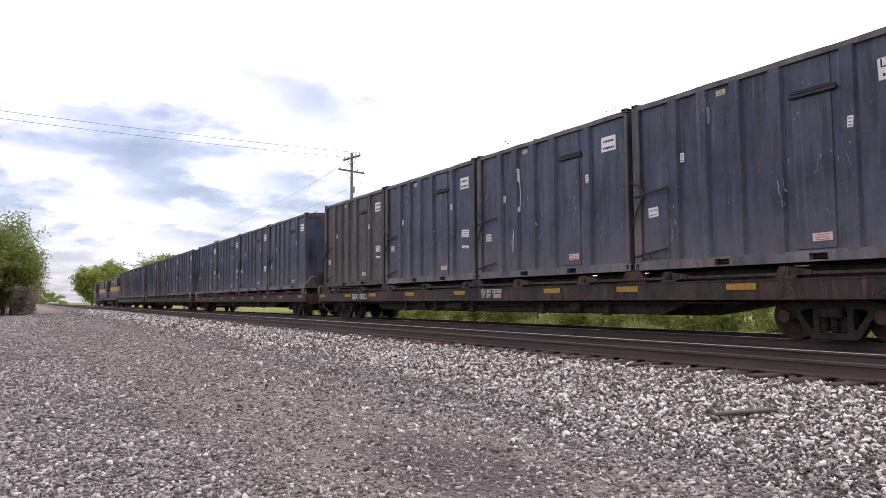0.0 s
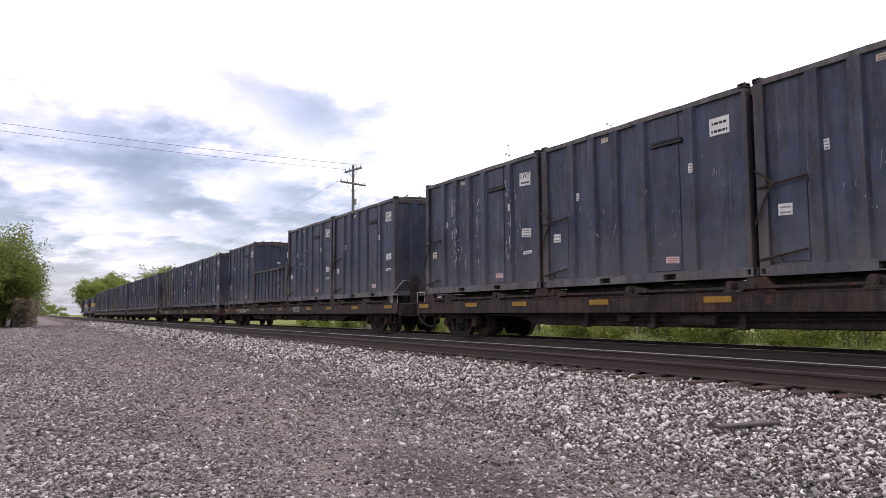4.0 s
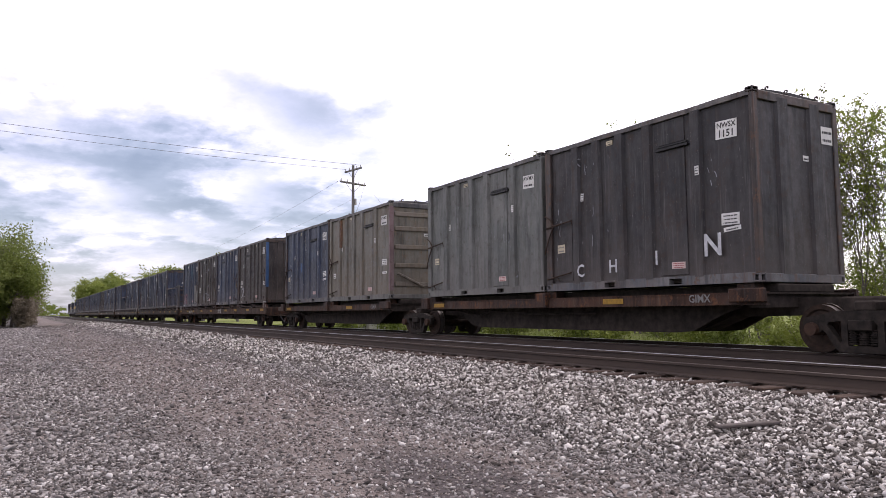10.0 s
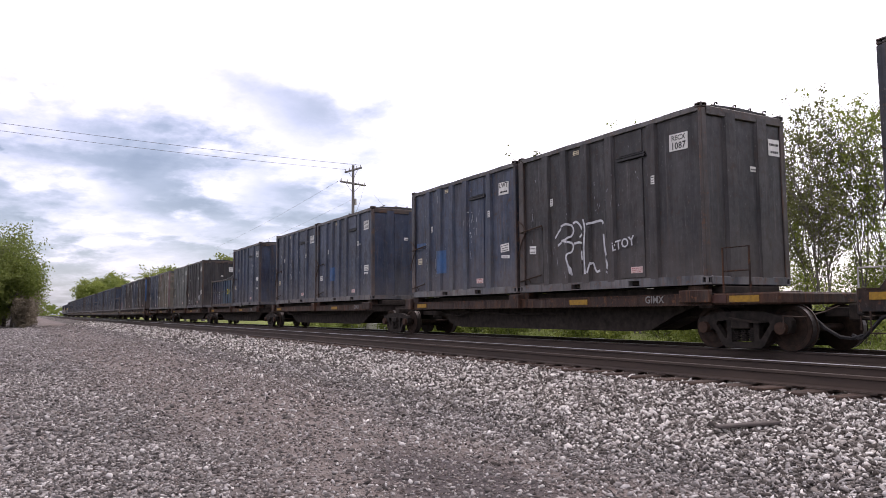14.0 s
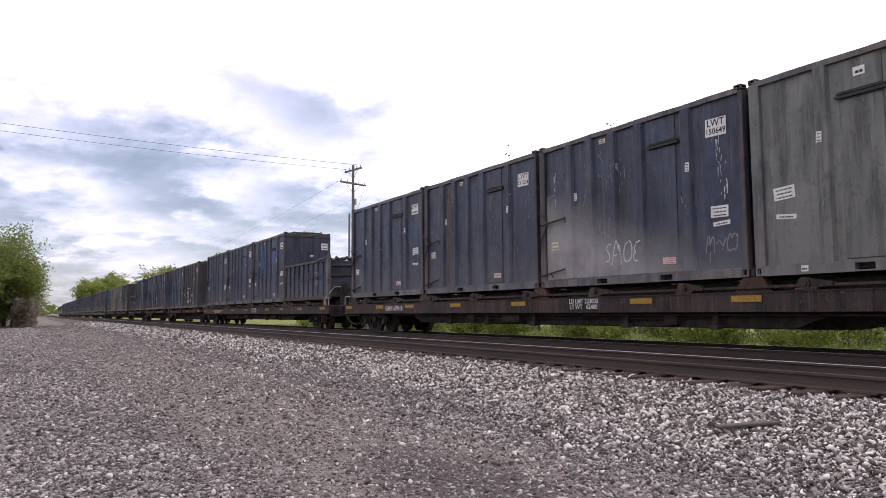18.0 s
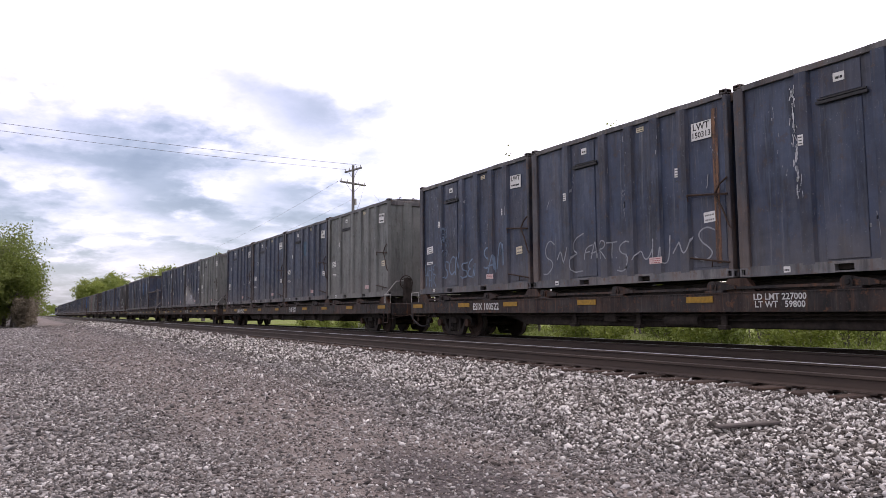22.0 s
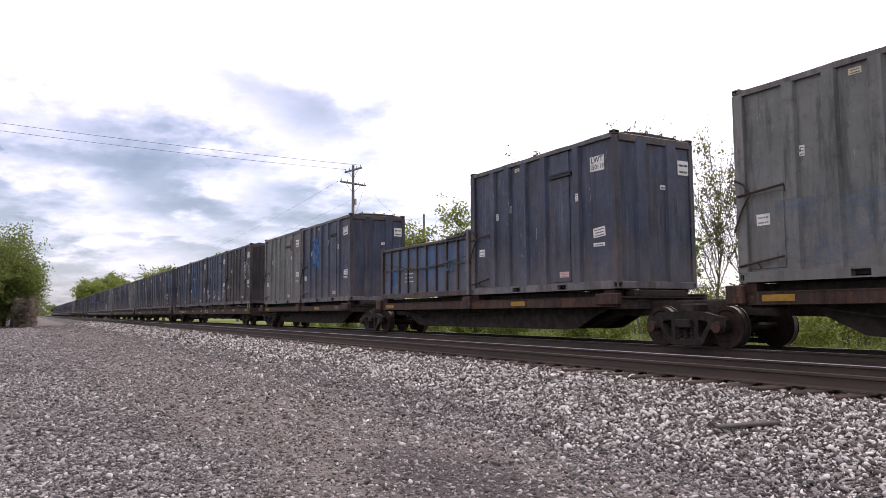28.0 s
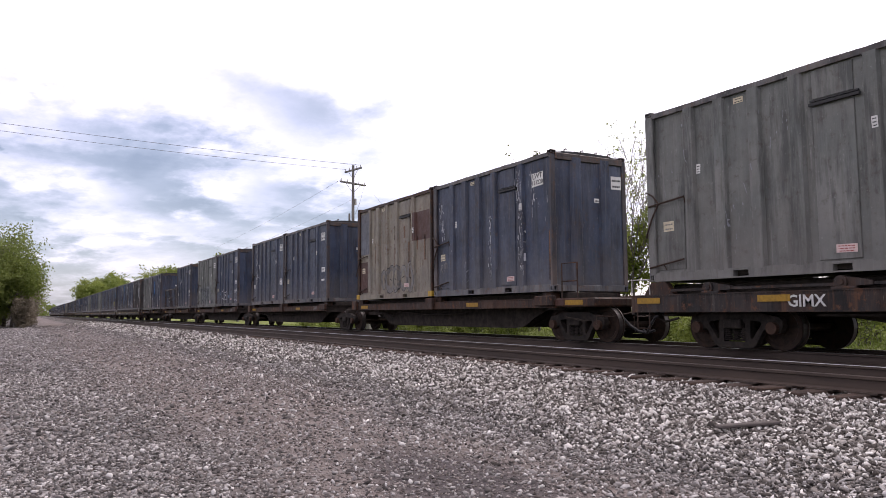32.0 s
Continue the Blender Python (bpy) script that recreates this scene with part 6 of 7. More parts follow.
def spine_unit(front_truck, rear_truck, label):
    """One unit of an articulated flatcar with a deep belly sill."""
    c = tagged(new("articulated_flatcar"), label, "flatcar", group="articulated flatcar units of the train")
    L = HALF_B
    for s in (-1, 1):
        part("side_sill", made(channel, s * 1.32, s, -L, L, 0.85, 1.09, 0.08), CARRUST, c)

        def web(bm):
            x0, x1 = sorted((s * 0.72, s * 0.78))
            prism(bm, [(-5.9, 0.92), (-5.1, 0.64), (-4.4, 0.32), (-3.9, 0.28), (3.9, 0.28), (4.4, 0.32), (5.1, 0.64), (5.9, 0.92)], x0, x1, "x")
        part("belly_plate", made(web), UNDER, c)
        part("end_pocket", boxes((s * 1.40 - 0.06, s * 1.40 + 0.06, -L - 0.02, -L + 0.75, 0.90, 1.16), bevel=0.02), CARRUST, c)
        part("end_pocket", boxes((s * 1.40 - 0.06, s * 1.40 + 0.06, L - 0.38, L + 0.05, 0.86, 1.22), bevel=0.02), CARRUST, c)
        part("mid_stand", boxes((s * 1.36 - 0.09, s * 1.36 + 0.09, -0.2, 0.25, 0.84, B_BASE - 0.05), bevel=0.02), CARRUST, c)
    part("deck", boxes((-1.30, 1.30, -L + 0.02, L - 0.02, 1.05, 1.085)), UNDER, c)
    part("deck_beam", boxes((-0.85, 0.85, -L + 0.1, L - 0.1, 1.085, 1.245), bevel=0.02), UNDER, c)
    part("belly_sill", made(prism, [(-7.6, 0.98), (-7.6, 0.66), (-5.0, 0.62), (-4.1, 0.30), (4.1, 0.30), (5.0, 0.62), (7.6, 0.66), (7.6, 0.98)], -0.3, 0.3, "x"), UNDER, c)
    part("cross_bolster", boxes((-1.28, 1.28, -L + 0.1, -L + 0.4, 0.8, 1.05), (-1.28, 1.28, L - 0.4, L - 0.1, 0.8, 1.05)), UNDER, c)
    for y in (3.4, -3.4, 0.0):
        part("cross_beam", boxes((-1.28, 1.28, y - 0.09, y + 0.09, 0.85, 1.05)), UNDER, c)
    for y in (L - 0.25, 0.35, -0.12, -L + 0.55):
        for x in (-1.05, 1.05):
            part("container_seat", shared(("seat",), lambda: mesh("container_seat", boxes((-0.14, 0.14, -0.2, 0.2, 1.085, B_BASE - 0.006), bevel=0.015), CARRUST)), None, c, at=(x, y, 0))
    part("brake_pipe", chain_mesh([(-0.95, 5.2, 0.80), (-0.98, 3.8, 0.62), (-0.9, 3.2, 0.78), (-0.95, 1.2, 0.68), (-0.9, -1.5, 0.7)], 0.03), UNDER, c)
    amber = shared(("amber",), lambda: mesh("reflector", boxes((-0.004, 0.004, -0.33, 0.33, -0.06, 0.06)), YELLOW))
    for y in (5.6, -2.6):
        part("reflector", amber, None, c, "amber reflector strip", at=(-1.36, y, 0.97))
    if front_truck:
        truck(c, L - 0.62)
        part("end_platform", boxes((-1.36, 1.36, L + 0.05, L + 0.85, 0.86, 1.08), bevel=0.03), CARRUST, c)
        coupler(c, L + 0.85, 1)
    if rear_truck == "shared":
        truck(c, -L - 1.57)
        part("articulation", boxes((-0.55, 0.55, -L - 2.3, -L - 0.9, 0.66, 0.98), (-1.0, 1.0, -L - 1.75, -L - 1.4, 0.72, 0.9), bevel=0.03), UNDER, c)
    else:
        truck(c, -L - 0.45)
        part("end_platform", boxes((-1.36, 1.36, -L - 1.5, -L - 0.02, 0.86, 1.08), bevel=0.03), CARRUST, c)
        part("ladder", chain_mesh([(-1.36, -L - 0.3, 1.08), (-1.36, -L - 0.3, 1.95), (-1.36, -L - 0.9, 1.95), (-1.36, -L - 0.9, 1.08)], 0.022), CARRUST, c)
        part("ladder_rung", rods(((-1.36, -L - 0.3, 1.5), (-1.36, -L - 0.9, 1.5), 0.018)), CARRUST, c)
        part("reflector", amber, None, c, "amber reflector strip", at=(-1.366, -L - 0.75, 0.97))
        coupler(c, -L - 1.5, -1)
    return c


def locomotive(y, cab_front):
    """A road diesel: frame, hood, cab, fans, fuel tank, six-wheel trucks, hand rails."""
    c = tagged(new("locomotive"), "dark blue and gold road diesel locomotive heading the train", "locomotive", group="locomotives of the train")
    f = 1 if cab_front else -1
    part("frame", boxes((-1.5, 1.5, -10.8, 10.8, 1.05, 1.4), bevel=0.04), LOCOBLUE, c)
    part("hood", boxes((-0.95, 0.95, -9.6, 5.4, 1.4, 4.2), bevel=0.12), LOCOBLUE, c)
    part("radiator", boxes((-1.35, 1.35, -9.7, -6.2, 3.2, 4.45), bevel=0.1), LOCOBLUE, c)
    part("gold_band", boxes((-0.965, -0.951, -9.5, 5.3, 2.5, 3.2), (0.951, 0.965, -9.5, 5.3, 2.5, 3.2)), LOCOGOLD, c)
    part("end_panel", boxes((-0.9, 0.9, -9.69, -9.61, 1.5, 3.1)), LOCOGOLD, c, "gold end panel")
    part("cab", boxes((-1.5, 1.5, 5.4, 8.3, 1.4, 4.4), bevel=0.14), LOCOBLUE, c)
    part("cab_side", boxes((-1.52, -1.505, 5.7, 8.0, 1.6, 2.6), (1.505, 1.52, 5.7, 8.0, 1.6, 2.6)), LOCOGREY, c)
    part("nose", boxes((-1.0, 1.0, 8.3, 9.9, 1.4, 3.1), bevel=0.15), LOCOGOLD, c)
    part("cab_window", boxes((-1.53, -1.51, 5.9, 7.8, 3.0, 3.7), (1.51, 1.53, 5.9, 7.8, 3.0, 3.7)), INKSHADE, c)
    part("fuel_tank", boxes((-1.3, 1.3, -3.0, 3.0, 0.35, 1.05), bevel=0.15), UNDER, c)
    for yy in (-7.9, -7.0, -1.0, 0.6):
        part("roof_fan", made(rod, (0, yy, 4.15), (0, yy, 4.6 if yy < -5 else 4.35), 0.6, 16), UNDER, c)
    for s in (-1, 1):
        part("hand_rail", rods(((s * 1.45, -10.5, 2.35), (s * 1.45, 5.3, 2.35), 0.02), *[((s * 1.45, -10.5 + i * 2.25, 1.4), (s * 1.45, -10.5 + i * 2.25, 2.35), 0.018) for i in range(8)]), HANDRAIL, c)
        part("coupler", boxes((-0.12, 0.12, min(s * 10.8, s * 11.5), max(s * 10.8, s * 11.5), 0.62, 0.84)), CASTING, c)
        part("truck_frame", boxes((-1.12, 1.12, s * 6.7 - 2.3, s * 6.7 + 2.3, 0.45, 0.95), bevel=0.08), UNDER, c)
        for k in (-1.75, 0, 1.75):
            part("wheelset", shared(("locowheel",), lambda: wheelset(WHEELS)), None, c, at=(0, s * 6.7 + k, 0.42))
    return c


# ================= the train =================
# car front edge at the start, kind, and its containers from the front:
# paint, doors mirrored, number board, extra marks
N, B, S, U, G, T, O = "navy", "blue", "soot", "umber", "grey", "tan", "olive"
TRAIN = [
    (117.9, "black", 1, [(N, 0, ""), (U, 0, ""), (N, 1, ""), (N, 0, "")]),
    (89.2, "black", 0, [(N, 0, ""), (U, 0, ""), (N, 0, ""), (N, 0, "")]),
    (60.5, "black", 1, [(N, 0, ""), (N, 0, ""), (N, 0, ""), (N, 0, "")]),
    (31.75, "black", 0, [(U, 0, ""), (N, 0, ""), (N, 0, ""), (N, 0, "LWT")]),
    (2.86, "black", 1, [(N, 0, "LWT 150072"), ("low", "TSEU 189"), (N, 0, "LWT 151284"), (N, 0, "LWT 151020")]),
    (-25.64, "black", 0, [(N, 0, "LWT"), (N, 0, ""), (N, 0, ""), ("low", "TSEU 474")]),
    (-54.22, "rust", 0, [(N, 1, "LWT 156541"), (U, 1, "NWSX"), (N, 1, "LWT 150227"), (U, 1, "NWSX 1273")]),
    (-83.93, "first", 0, [(N, 0, "LWT 150382"), (O, 0, "AWMX")]),
    (-99.89, "unit", 0, [(G, 0, "AWMX"), (S, 0, "NWSX 1151")]),
    (-116.32, "unit", 0, [("low", "011"), (N, 0, "LWT 150087")]),
    (-132.69, "unit", 0, [(N, 0, "LWT 150932"), (N, 0, "LWT 151152")]),
    (-149.15, "last", 0, [(B, 0, "LWT"), (S, 0, "RECX 1087")]),
    (-165.64, "black", 1, [(N, 0, "LWT 150915"), (N, 0, ""), (N, 0, ""), ("low", "TSEU 200")]),
    (-194.52, "black", 1, [(N, 0, "LWT"), (N, 0, "LWT 151204"), (N, 0, "LWT 150649"), (G, 1, "AWMX")]),
    (-223.30, "black", 1, [(N, 1, "LWT 150665"), (N, 1, "LWT"), (N, 1, "LWT 151094"), (G, 1, "AWMX")]),
    (-251.95, "black", 0, [(N, 1, "LWT"), (N, 1, "LWT 150313"), (N, 1, "LWT"), (N, 1, "151058")]),
    (-280.50, "black", 0, [(N, 0, "LWT 150440"), (N, 0, "LWT 150854"), (N, 0, "LWT 150888"), (S, 0, "NWSX 1126")]),
    (-309.76, "first", 0, [(G, 0, ""), (B, 0, "LWT")]),
    (-325.91, "unit", 0, [("low", "021"), (B, 0, "LWT 150119")]),
    (-342.15, "unit", 0, [(G, 0, ""), (N, 0, "LWT 150009")]),
    (-358.62, "unit", 0, [(N, 0, "LWT 151225"), (N, 0, "LWT 150779")]),
    (-375.16, "last", 0, [(T, 0, "plain"), (N, 0, "LWT 151220")]),
    (-391.48, "black", 1, [(G, 0, "AWMX"), (N, 0, "LWT"), (N, 0, ""), (G, 1, "")]),
]
CARS = {}
MOVING = []


def put(ob, y, z):
    """A thing on the far track, y metres ahead of the camera at the start."""
    ob.matrix_basis = pose(FAR, y, z)
    MOVING.append((ob, y, z))
    return ob


LOADS = []
for u, kind, brake, loads in TRAIN:
    key = (kind, brake)
    if kind in ("black", "rust"):
        centre, base, label = u - 13.025, A_BASE, ("black" if kind == "black" else "rusty brown") + " grimy long flatcar carrying four refuse containers"
        car = copy_thing(CARS[key], Matrix()) if key in CARS else flat_car(kind, brake, label)
    else:
        centre, base, label = u - 6.475, B_BASE, "rusty brown articulated flatcar unit carrying two containers"
        car = copy_thing(CARS[key], Matrix()) if key in CARS else spine_unit(kind == "first", "end" if kind == "last" else "shared", label)
    CARS.setdefault(key, car)
    put(car, centre, TOP)
    for k, load in enumerate(loads):
        if load[0] == "low":
            c = lowbox({"011": "blue", "021": "bright"}.get(load[1], "navy"), "low open bright blue container with rusty ribs" if load[1] == "021" else "low open dark blue container with ribbed sides and rolled sheet")
        else:
            c = container(load[0], bool(load[1]), "bars" if (u, k) == (-83.93, 1) else "ribs")
        put(c, u - CL / 2 - k * 6.55, TOP + base)
        LOADS.append((c, car, u, k, load))
for y, ahead in ((131.0, False), (154.0, True)):
    put(locomotive(y, ahead), y, TOP)


def dress_train():
    for i, (c, car, u, k, load) in enumerate(LOADS):
        rng = random.Random(500 + i)
        if load[0] == "low":
            letter(c, load[1].split()[0], 0.28 if load[0] == "low" and len(load[1]) > 4 else 0.5, FADED if len(load[1]) > 4 else SPRAYYELLOW if load[1] == "011" else PATCHTEAL, (-CW - 0.065, along(4.9 if len(load[1]) > 4 else 5.3), 1.2 if len(load[1]) > 4 else 0.95))
            if len(load[1]) > 4:
                letter(c, load[1].split()[1], 0.32, FADED, (-CW - 0.065, along(4.9), 0.78))
            ob = part("stencil_block", bars_mesh(0.75, 0.55, 4, STENCIL if load[1] in ("011", "021") else FADED, 9), None, c, "faded white stencil lettering", at=(-CW - 0.004, along(2.2), 0.8))
            patch_x = plate_mesh(0.55, 0.6, PATCHBLUE)
            if load[1] == "011":
                part("paint_patch", boxes((-CW - 0.004, -CW - 0.0005, along(6.25), along(3.25), 0.2, LOWH - 0.13)), PATCHTEAL, c, "dull teal-blue rear half")
            if load[1] not in ("TSEU 474", "011"):
                part("paint_patch", patch_x, None, c, "bright blue repainted patch", at=(-CW - 0.003, along(5.35 if load[1] == "TSEU 200" else 0.95), 0.8))
            continue
        dress(c, bool(load[1]), load[2] if load[2] not in ("plain", "151058") else "", rng, load[2] in ("plain", "151058"))


dress_train()


# ================= one-off marks on single containers =================
def load_of(u, k):
    return next(c for c, car, uu, kk, load in LOADS if uu == u and kk == k)


def car_of(u):
    return next(car for c, car, uu, kk, load in LOADS if uu == u)


def single_marks():
    c = load_of(-54.22, 0)
    patch(c, 0.2, 1.9, 0.25, 1.05, SPRAYPINK, "faded pink sprayed mural")
    scrawl(c, "A^A", 0.35, 0.28, 0.5, 0.6, SPRAYPALE, 4, 0.035)
    scrawl(c, "A~", 0.8, 0.3, 0.5, 0.5, INKSHADE, 41, 0.03)
    patch(c, 3.4, 4.2, 2.2, 3.3, PATCHTEAL, "dull teal repainted patch")
    patch(c, 4.95, 6.2, 0.25, 1.7, PALEGREY, "pale grey unpainted hatch")
    c = load_of(-54.22, 1)
    scrawl(c, "WDTTZ>", 2.0, 0.36, 0.40, 0.50, SPRAYPALE, 5, 0.05, label="faded white spray-painted letters")
    splash(c, 2.9, 0.8, 3.5, 50, 51, SCUFF, 0.3, 0.3, "pale streaks and scrapes")
    c = load_of(-54.22, 3)
    scrawl(c, "SAR", 0.55, 0.42, 0.36, 0.5, SPRAYWHITE, 6, 0.045)
    splash(c, 1.4, 1.8, 3.4, 40, 52, SCUFF, 0.1, 0.22, "pale streaks and scrapes")
    c = load_of(-83.93, 0)
    patch(c, 2.35, 2.75, 1.5, 1.95, PATCHBLUE, "small bright blue patch")
    c = load_of(-99.89, 1)
    for d, ch, z in ((1.35, "C", 0.45), (2.5, "H", 0.5), (3.85, "I", 0.6), (5.35, "N", 0.75)):
        letter(c, ch, 0.42 if ch != "N" else 0.62, SPRAYWHITE, (-CW - RIBDEEP - 0.006, along(d), z), name="chalk_letter")
    c = load_of(-132.69, 1)
    patch(c, 1.8, 2.2, 0.9, 1.5, PATCHBLUE, "small bright blue patch")
    ob = part("paint_patch", plate_mesh(0.5, 1.4, PATCHBLUE), None, c, "bright blue patch on the end", at=(0.85, -CL / 2 - 0.004 + 0.03, 2.6))
    ob.rotation_euler = (0, 0, radians(90))
    c = load_of(-149.15, 0)
    patch(c, 1.75, 2.35, 0.75, 1.5, PATCHBLUE, "bright blue repainted square")
    patch(c, 0.3, 1.0, 1.7, 1.85, PATCHBLUE, "bright blue smear")
    c = load_of(-149.15, 1)
    sprayed = [[(0, 65), (30, 25), (70, 5), (100, 20), (105, 50), (80, 75), (40, 85), (15, 100)], [(50, 82), (100, 95), (100, 130), (65, 150), (80, 190), (90, 240)]]
    sprayed += [[(100, 10), (120, 0), (145, 30), (150, 60), (135, 75)], [(105, 100), (140, 95), (155, 120), (140, 145), (150, 190), (150, 240)], [(165, 0), (175, 40), (165, 120), (170, 240)]]
    sprayed += [[(180, 25), (215, 18), (250, 15), (255, 32)], [(180, 235), (200, 180), (215, 235), (235, 228)], [(255, 75), (260, 160), (285, 210), (265, 240)], [(272, -70), (270, 10), (275, 100)]]
    strokes(c, "graffiti", [rounded([(along(1.5 + 0.0072 * a), 1.72 - 0.0056 * b) for a, b in ln]) for ln in sprayed], 0.055, SPRAYWHITE, "white spray-painted letters")
    letter(c, "i:TOY", 0.30, SPRAYWHITE, (-CW - RIBDEEP - 0.006, along(4.05), 1.0), name="chalk_letter", tilt=8)
    c = load_of(-165.64, 2)
    patch(c, 2.0, 2.6, 1.7, 3.1, BLUEWORN, "bright blue streak")
    patch(c, 3.95, 4.6, 2.1, 2.85, PATCHBLUE, "bright blue door patch")
    c = load_of(-194.52, 2)
    patch(c, 0.16, 6.0, 0.2, 2.4, WASH, "pale chalky wash over the lower wall")
    scrawl(c, "SAOE", 2.4, 0.5, 0.30, 0.48, SPRAYWHITE, 7, 0.028)
    scrawl(c, "M~^", 5.35, 0.55, 0.26, 0.34, FADED, 71, 0.03)
    splash(c, 5.75, 1.6, 2.85, 26, 72, SPRAYWHITE, 0.15, 0.05)
    splash(c, 0.6, 2.2, 3.0, 16, 73, SPRAYWHITE, 0.0, 0.06)
    splash(c, 2.9, 2.0, 2.9, 16, 74, SCUFF, 0.2, 0.2)
    c = load_of(-223.30, 2)
    patch(c, 2.95, 3.4, 2.2, 2.9, PATCHTEAL, "dull teal patch")
    c = load_of(-251.95, 0)
    scrawl(c, "UHE", 0.25, 0.62, 0.26, 0.36, SPRAYBLUE, 8, 0.035, label="pale blue spray-painted letters")
    scrawl(c, "THK", 0.22, 0.26, 0.28, 0.36, SPRAYBLUE, 81, 0.035, label="pale blue spray-painted letters")
    scrawl(c, "SCN", 1.55, 0.5, 0.38, 0.6, SPRAYBLUE, 9, 0.05, label="pale blue spray-painted letters")
    scrawl(c, "SEN", 2.75, 0.42, 0.3, 0.5, SPRAYBLUE, 10, 0.045, label="pale blue spray-painted letters")
    scrawl(c, "SAM", 3.95, 0.6, 0.38, 0.62, SPRAYBLUE, 11, 0.05, label="pale blue spray-painted letters")
    splash(c, 1.62, 1.3, 2.2, 70, 12, SPRAYBLUE, 0.12, 0.09, "pale blue sprayed smear")
    splash(c, 2.6, 1.9, 3.1, 30, 13, SCUFF, 0.0, 0.35, "pale streaks and scrapes")
    c = load_of(-251.95, 1)
    scrawl(c, "S~E", 0.35, 0.3, 0.55, 0.8, SPRAYPALE, 14, 0.032, label="loose white spray outline")
    scrawl(c, "FART", 2.0, 0.62, 0.28, 0.36, SPRAYPALE, 15, 0.03)
    scrawl(c, "S~W~S", 3.1, 0.3, 0.58, 0.7, SPRAYPALE, 16, 0.032, label="loose white spray outline")
    splash(c, 3.4, 1.3, 2.3, 14, 17, SCUFF, 0.15, 0.03)
    c = load_of(-251.95, 3)
    patch(c, 2.6, 3.15, 2.45, 3.3, PATCHTEAL, "dull teal patch")
    patch(c, 4.9, 6.1, 1.9, 3.1, PATCHTEAL, "dull teal repainted square")
    scrawl(c, "151058", 5.02, 2.92, 0.165, 0.28, STENCIL, 33, 0.032, 0.1, "white hand-painted number")
    scrawl(c, "151058", 2.75, 0.78, 0.29, 0.46, SPRAYYELLOW, 34, 0.06, 0.1, "yellow sprayed number")
    scrawl(c, "AGE", 1.55, 0.34, 0.2, 0.2, RUSTRUN, 35, 0.03)
    splash(c, 4.78, 0.3, 3.4, 90, 36, SCUFF, 0.0, 0.05, "pale streaks and scrapes")
    splash(c, 0.6, 2.4, 3.3, 30, 37, SCUFF, 0.2, 0.2, "pale streaks and scrapes")
    c = load_of(-280.50, 1)
    patch(c, 1.55, 2.65, 0.9, 3.4, BLUEWORN, "faded bright blue panel")
    c = load_of(-280.50, 2)
    scrawl(c, "GG", 0.5, 0.45, 0.42, 0.6, SPRAYWHITE, 20, 0.035)
    for k, d in enumerate((2.65, 3.95, 5.2)):
        scrawl(c, "G", d, 0.42, 0.46, 0.58, SPRAYWHITE, 21 + k, 0.035)
    c = load_of(-280.50, 3)
    strokes(c, "drip", [rounded([(along(4.98), 1.6), (along(5.0), 2.45), (along(5.15), 2.62), (along(5.4), 2.58), (along(5.6), 2.4), (along(5.8), 2.15), (along(5.92), 1.9), (along(5.96), 1.4)])], 0.02, SPRAYWHITE, "white paint splash")
    for k, (d, z0, z1, n, w) in enumerate(((5.0, 1.0, 2.6, 90, 0.035), (5.1, 1.6, 2.6, 60, 0.05), (5.4, 2.3, 2.6, 20, 0.08), (5.7, 2.0, 2.4, 16, 0.06), (5.95, 1.5, 2.1, 14, 0.03), (1.9, 2.1, 3.4, 50, 0.06), (1.6, 0.4, 1.6, 40, 0.4), (3.1, 2.6, 3.4, 26, 0.15))):
        splash(c, d, z0, z1, n, 300 + k, SPRAYWHITE if k < 5 else SCUFF, 0.0, w, "white paint splash")
    c = load_of(-309.76, 0)
    patch(c, 4.6, 5.1, 2.7, 3.3, PRIMER, "rust-red primer patch")
    c = load_of(-309.76, 1)
    patch(c, 1.4, 2.4, 1.5, 3.0, BLUEWORN, "bright blue repainted panel")
    c = load_of(-342.15, 0)
    patch(c, 0.8, 5.6, 0.25, 1.45, BLUEWASH, "washed-out pale blue spray mural")
    scrawl(c, "OO^O", 1.0, 0.35, 0.85, 0.85, BLUEWASH, 31, 0.09, label="washed-out pale blue spray letters")
    c = load_of(-342.15, 1)
    scrawl(c, "CMSS~", 0.3, 0.55, 0.30, 0.40, SPRAYBLUE, 12, 0.032, 0.3)
    scrawl(c, "CHES", 2.0, 0.38, 0.40, 0.72, SPRAYWHITE, 13, 0.04)
    scrawl(c, "JHC", 3.75, 0.55, 0.33, 0.48, SPRAYBLUE, 14, 0.035, 0.3)
    scrawl(c, "^", 5.15, 0.28, 0.85, 0.95, SPRAYWHITE, 15, 0.045, 0.0)
    c = load_of(-375.16, 0)
    part("paint_patch", boxes((-CW - 0.019, -CW - 0.0145, along(0.95), along(0.19), 0.28, 1.5)), PRIMER, c, "rust-red primer hatch")
    patch(c, 4.95, 6.15, 2.0, 3.0, PRIMER, "rust-red primer square")
    patch(c, 0.1, 1.2, 1.8, 3.45, BLUEGREY, "bluish-grey faded front panel")
    rng = random.Random(77)
    for i in range(5):
        # puffy letters: white fill, dark outline
        mid, wide, tall = along(2.5 + i * 0.56), 0.30 + 0.03 * (i % 2), 0.42 + 0.06 * ((i * 2) % 3)
        ring = [(mid + wide * math.cos(a * math.pi / 8) * (1 + 0.18 * math.sin(3 * a * math.pi / 8 + i)), 0.72 + tall * math.sin(a * math.pi / 8) * (1 + 0.12 * math.cos(2 * a * math.pi / 8 + i))) for a in range(17)]
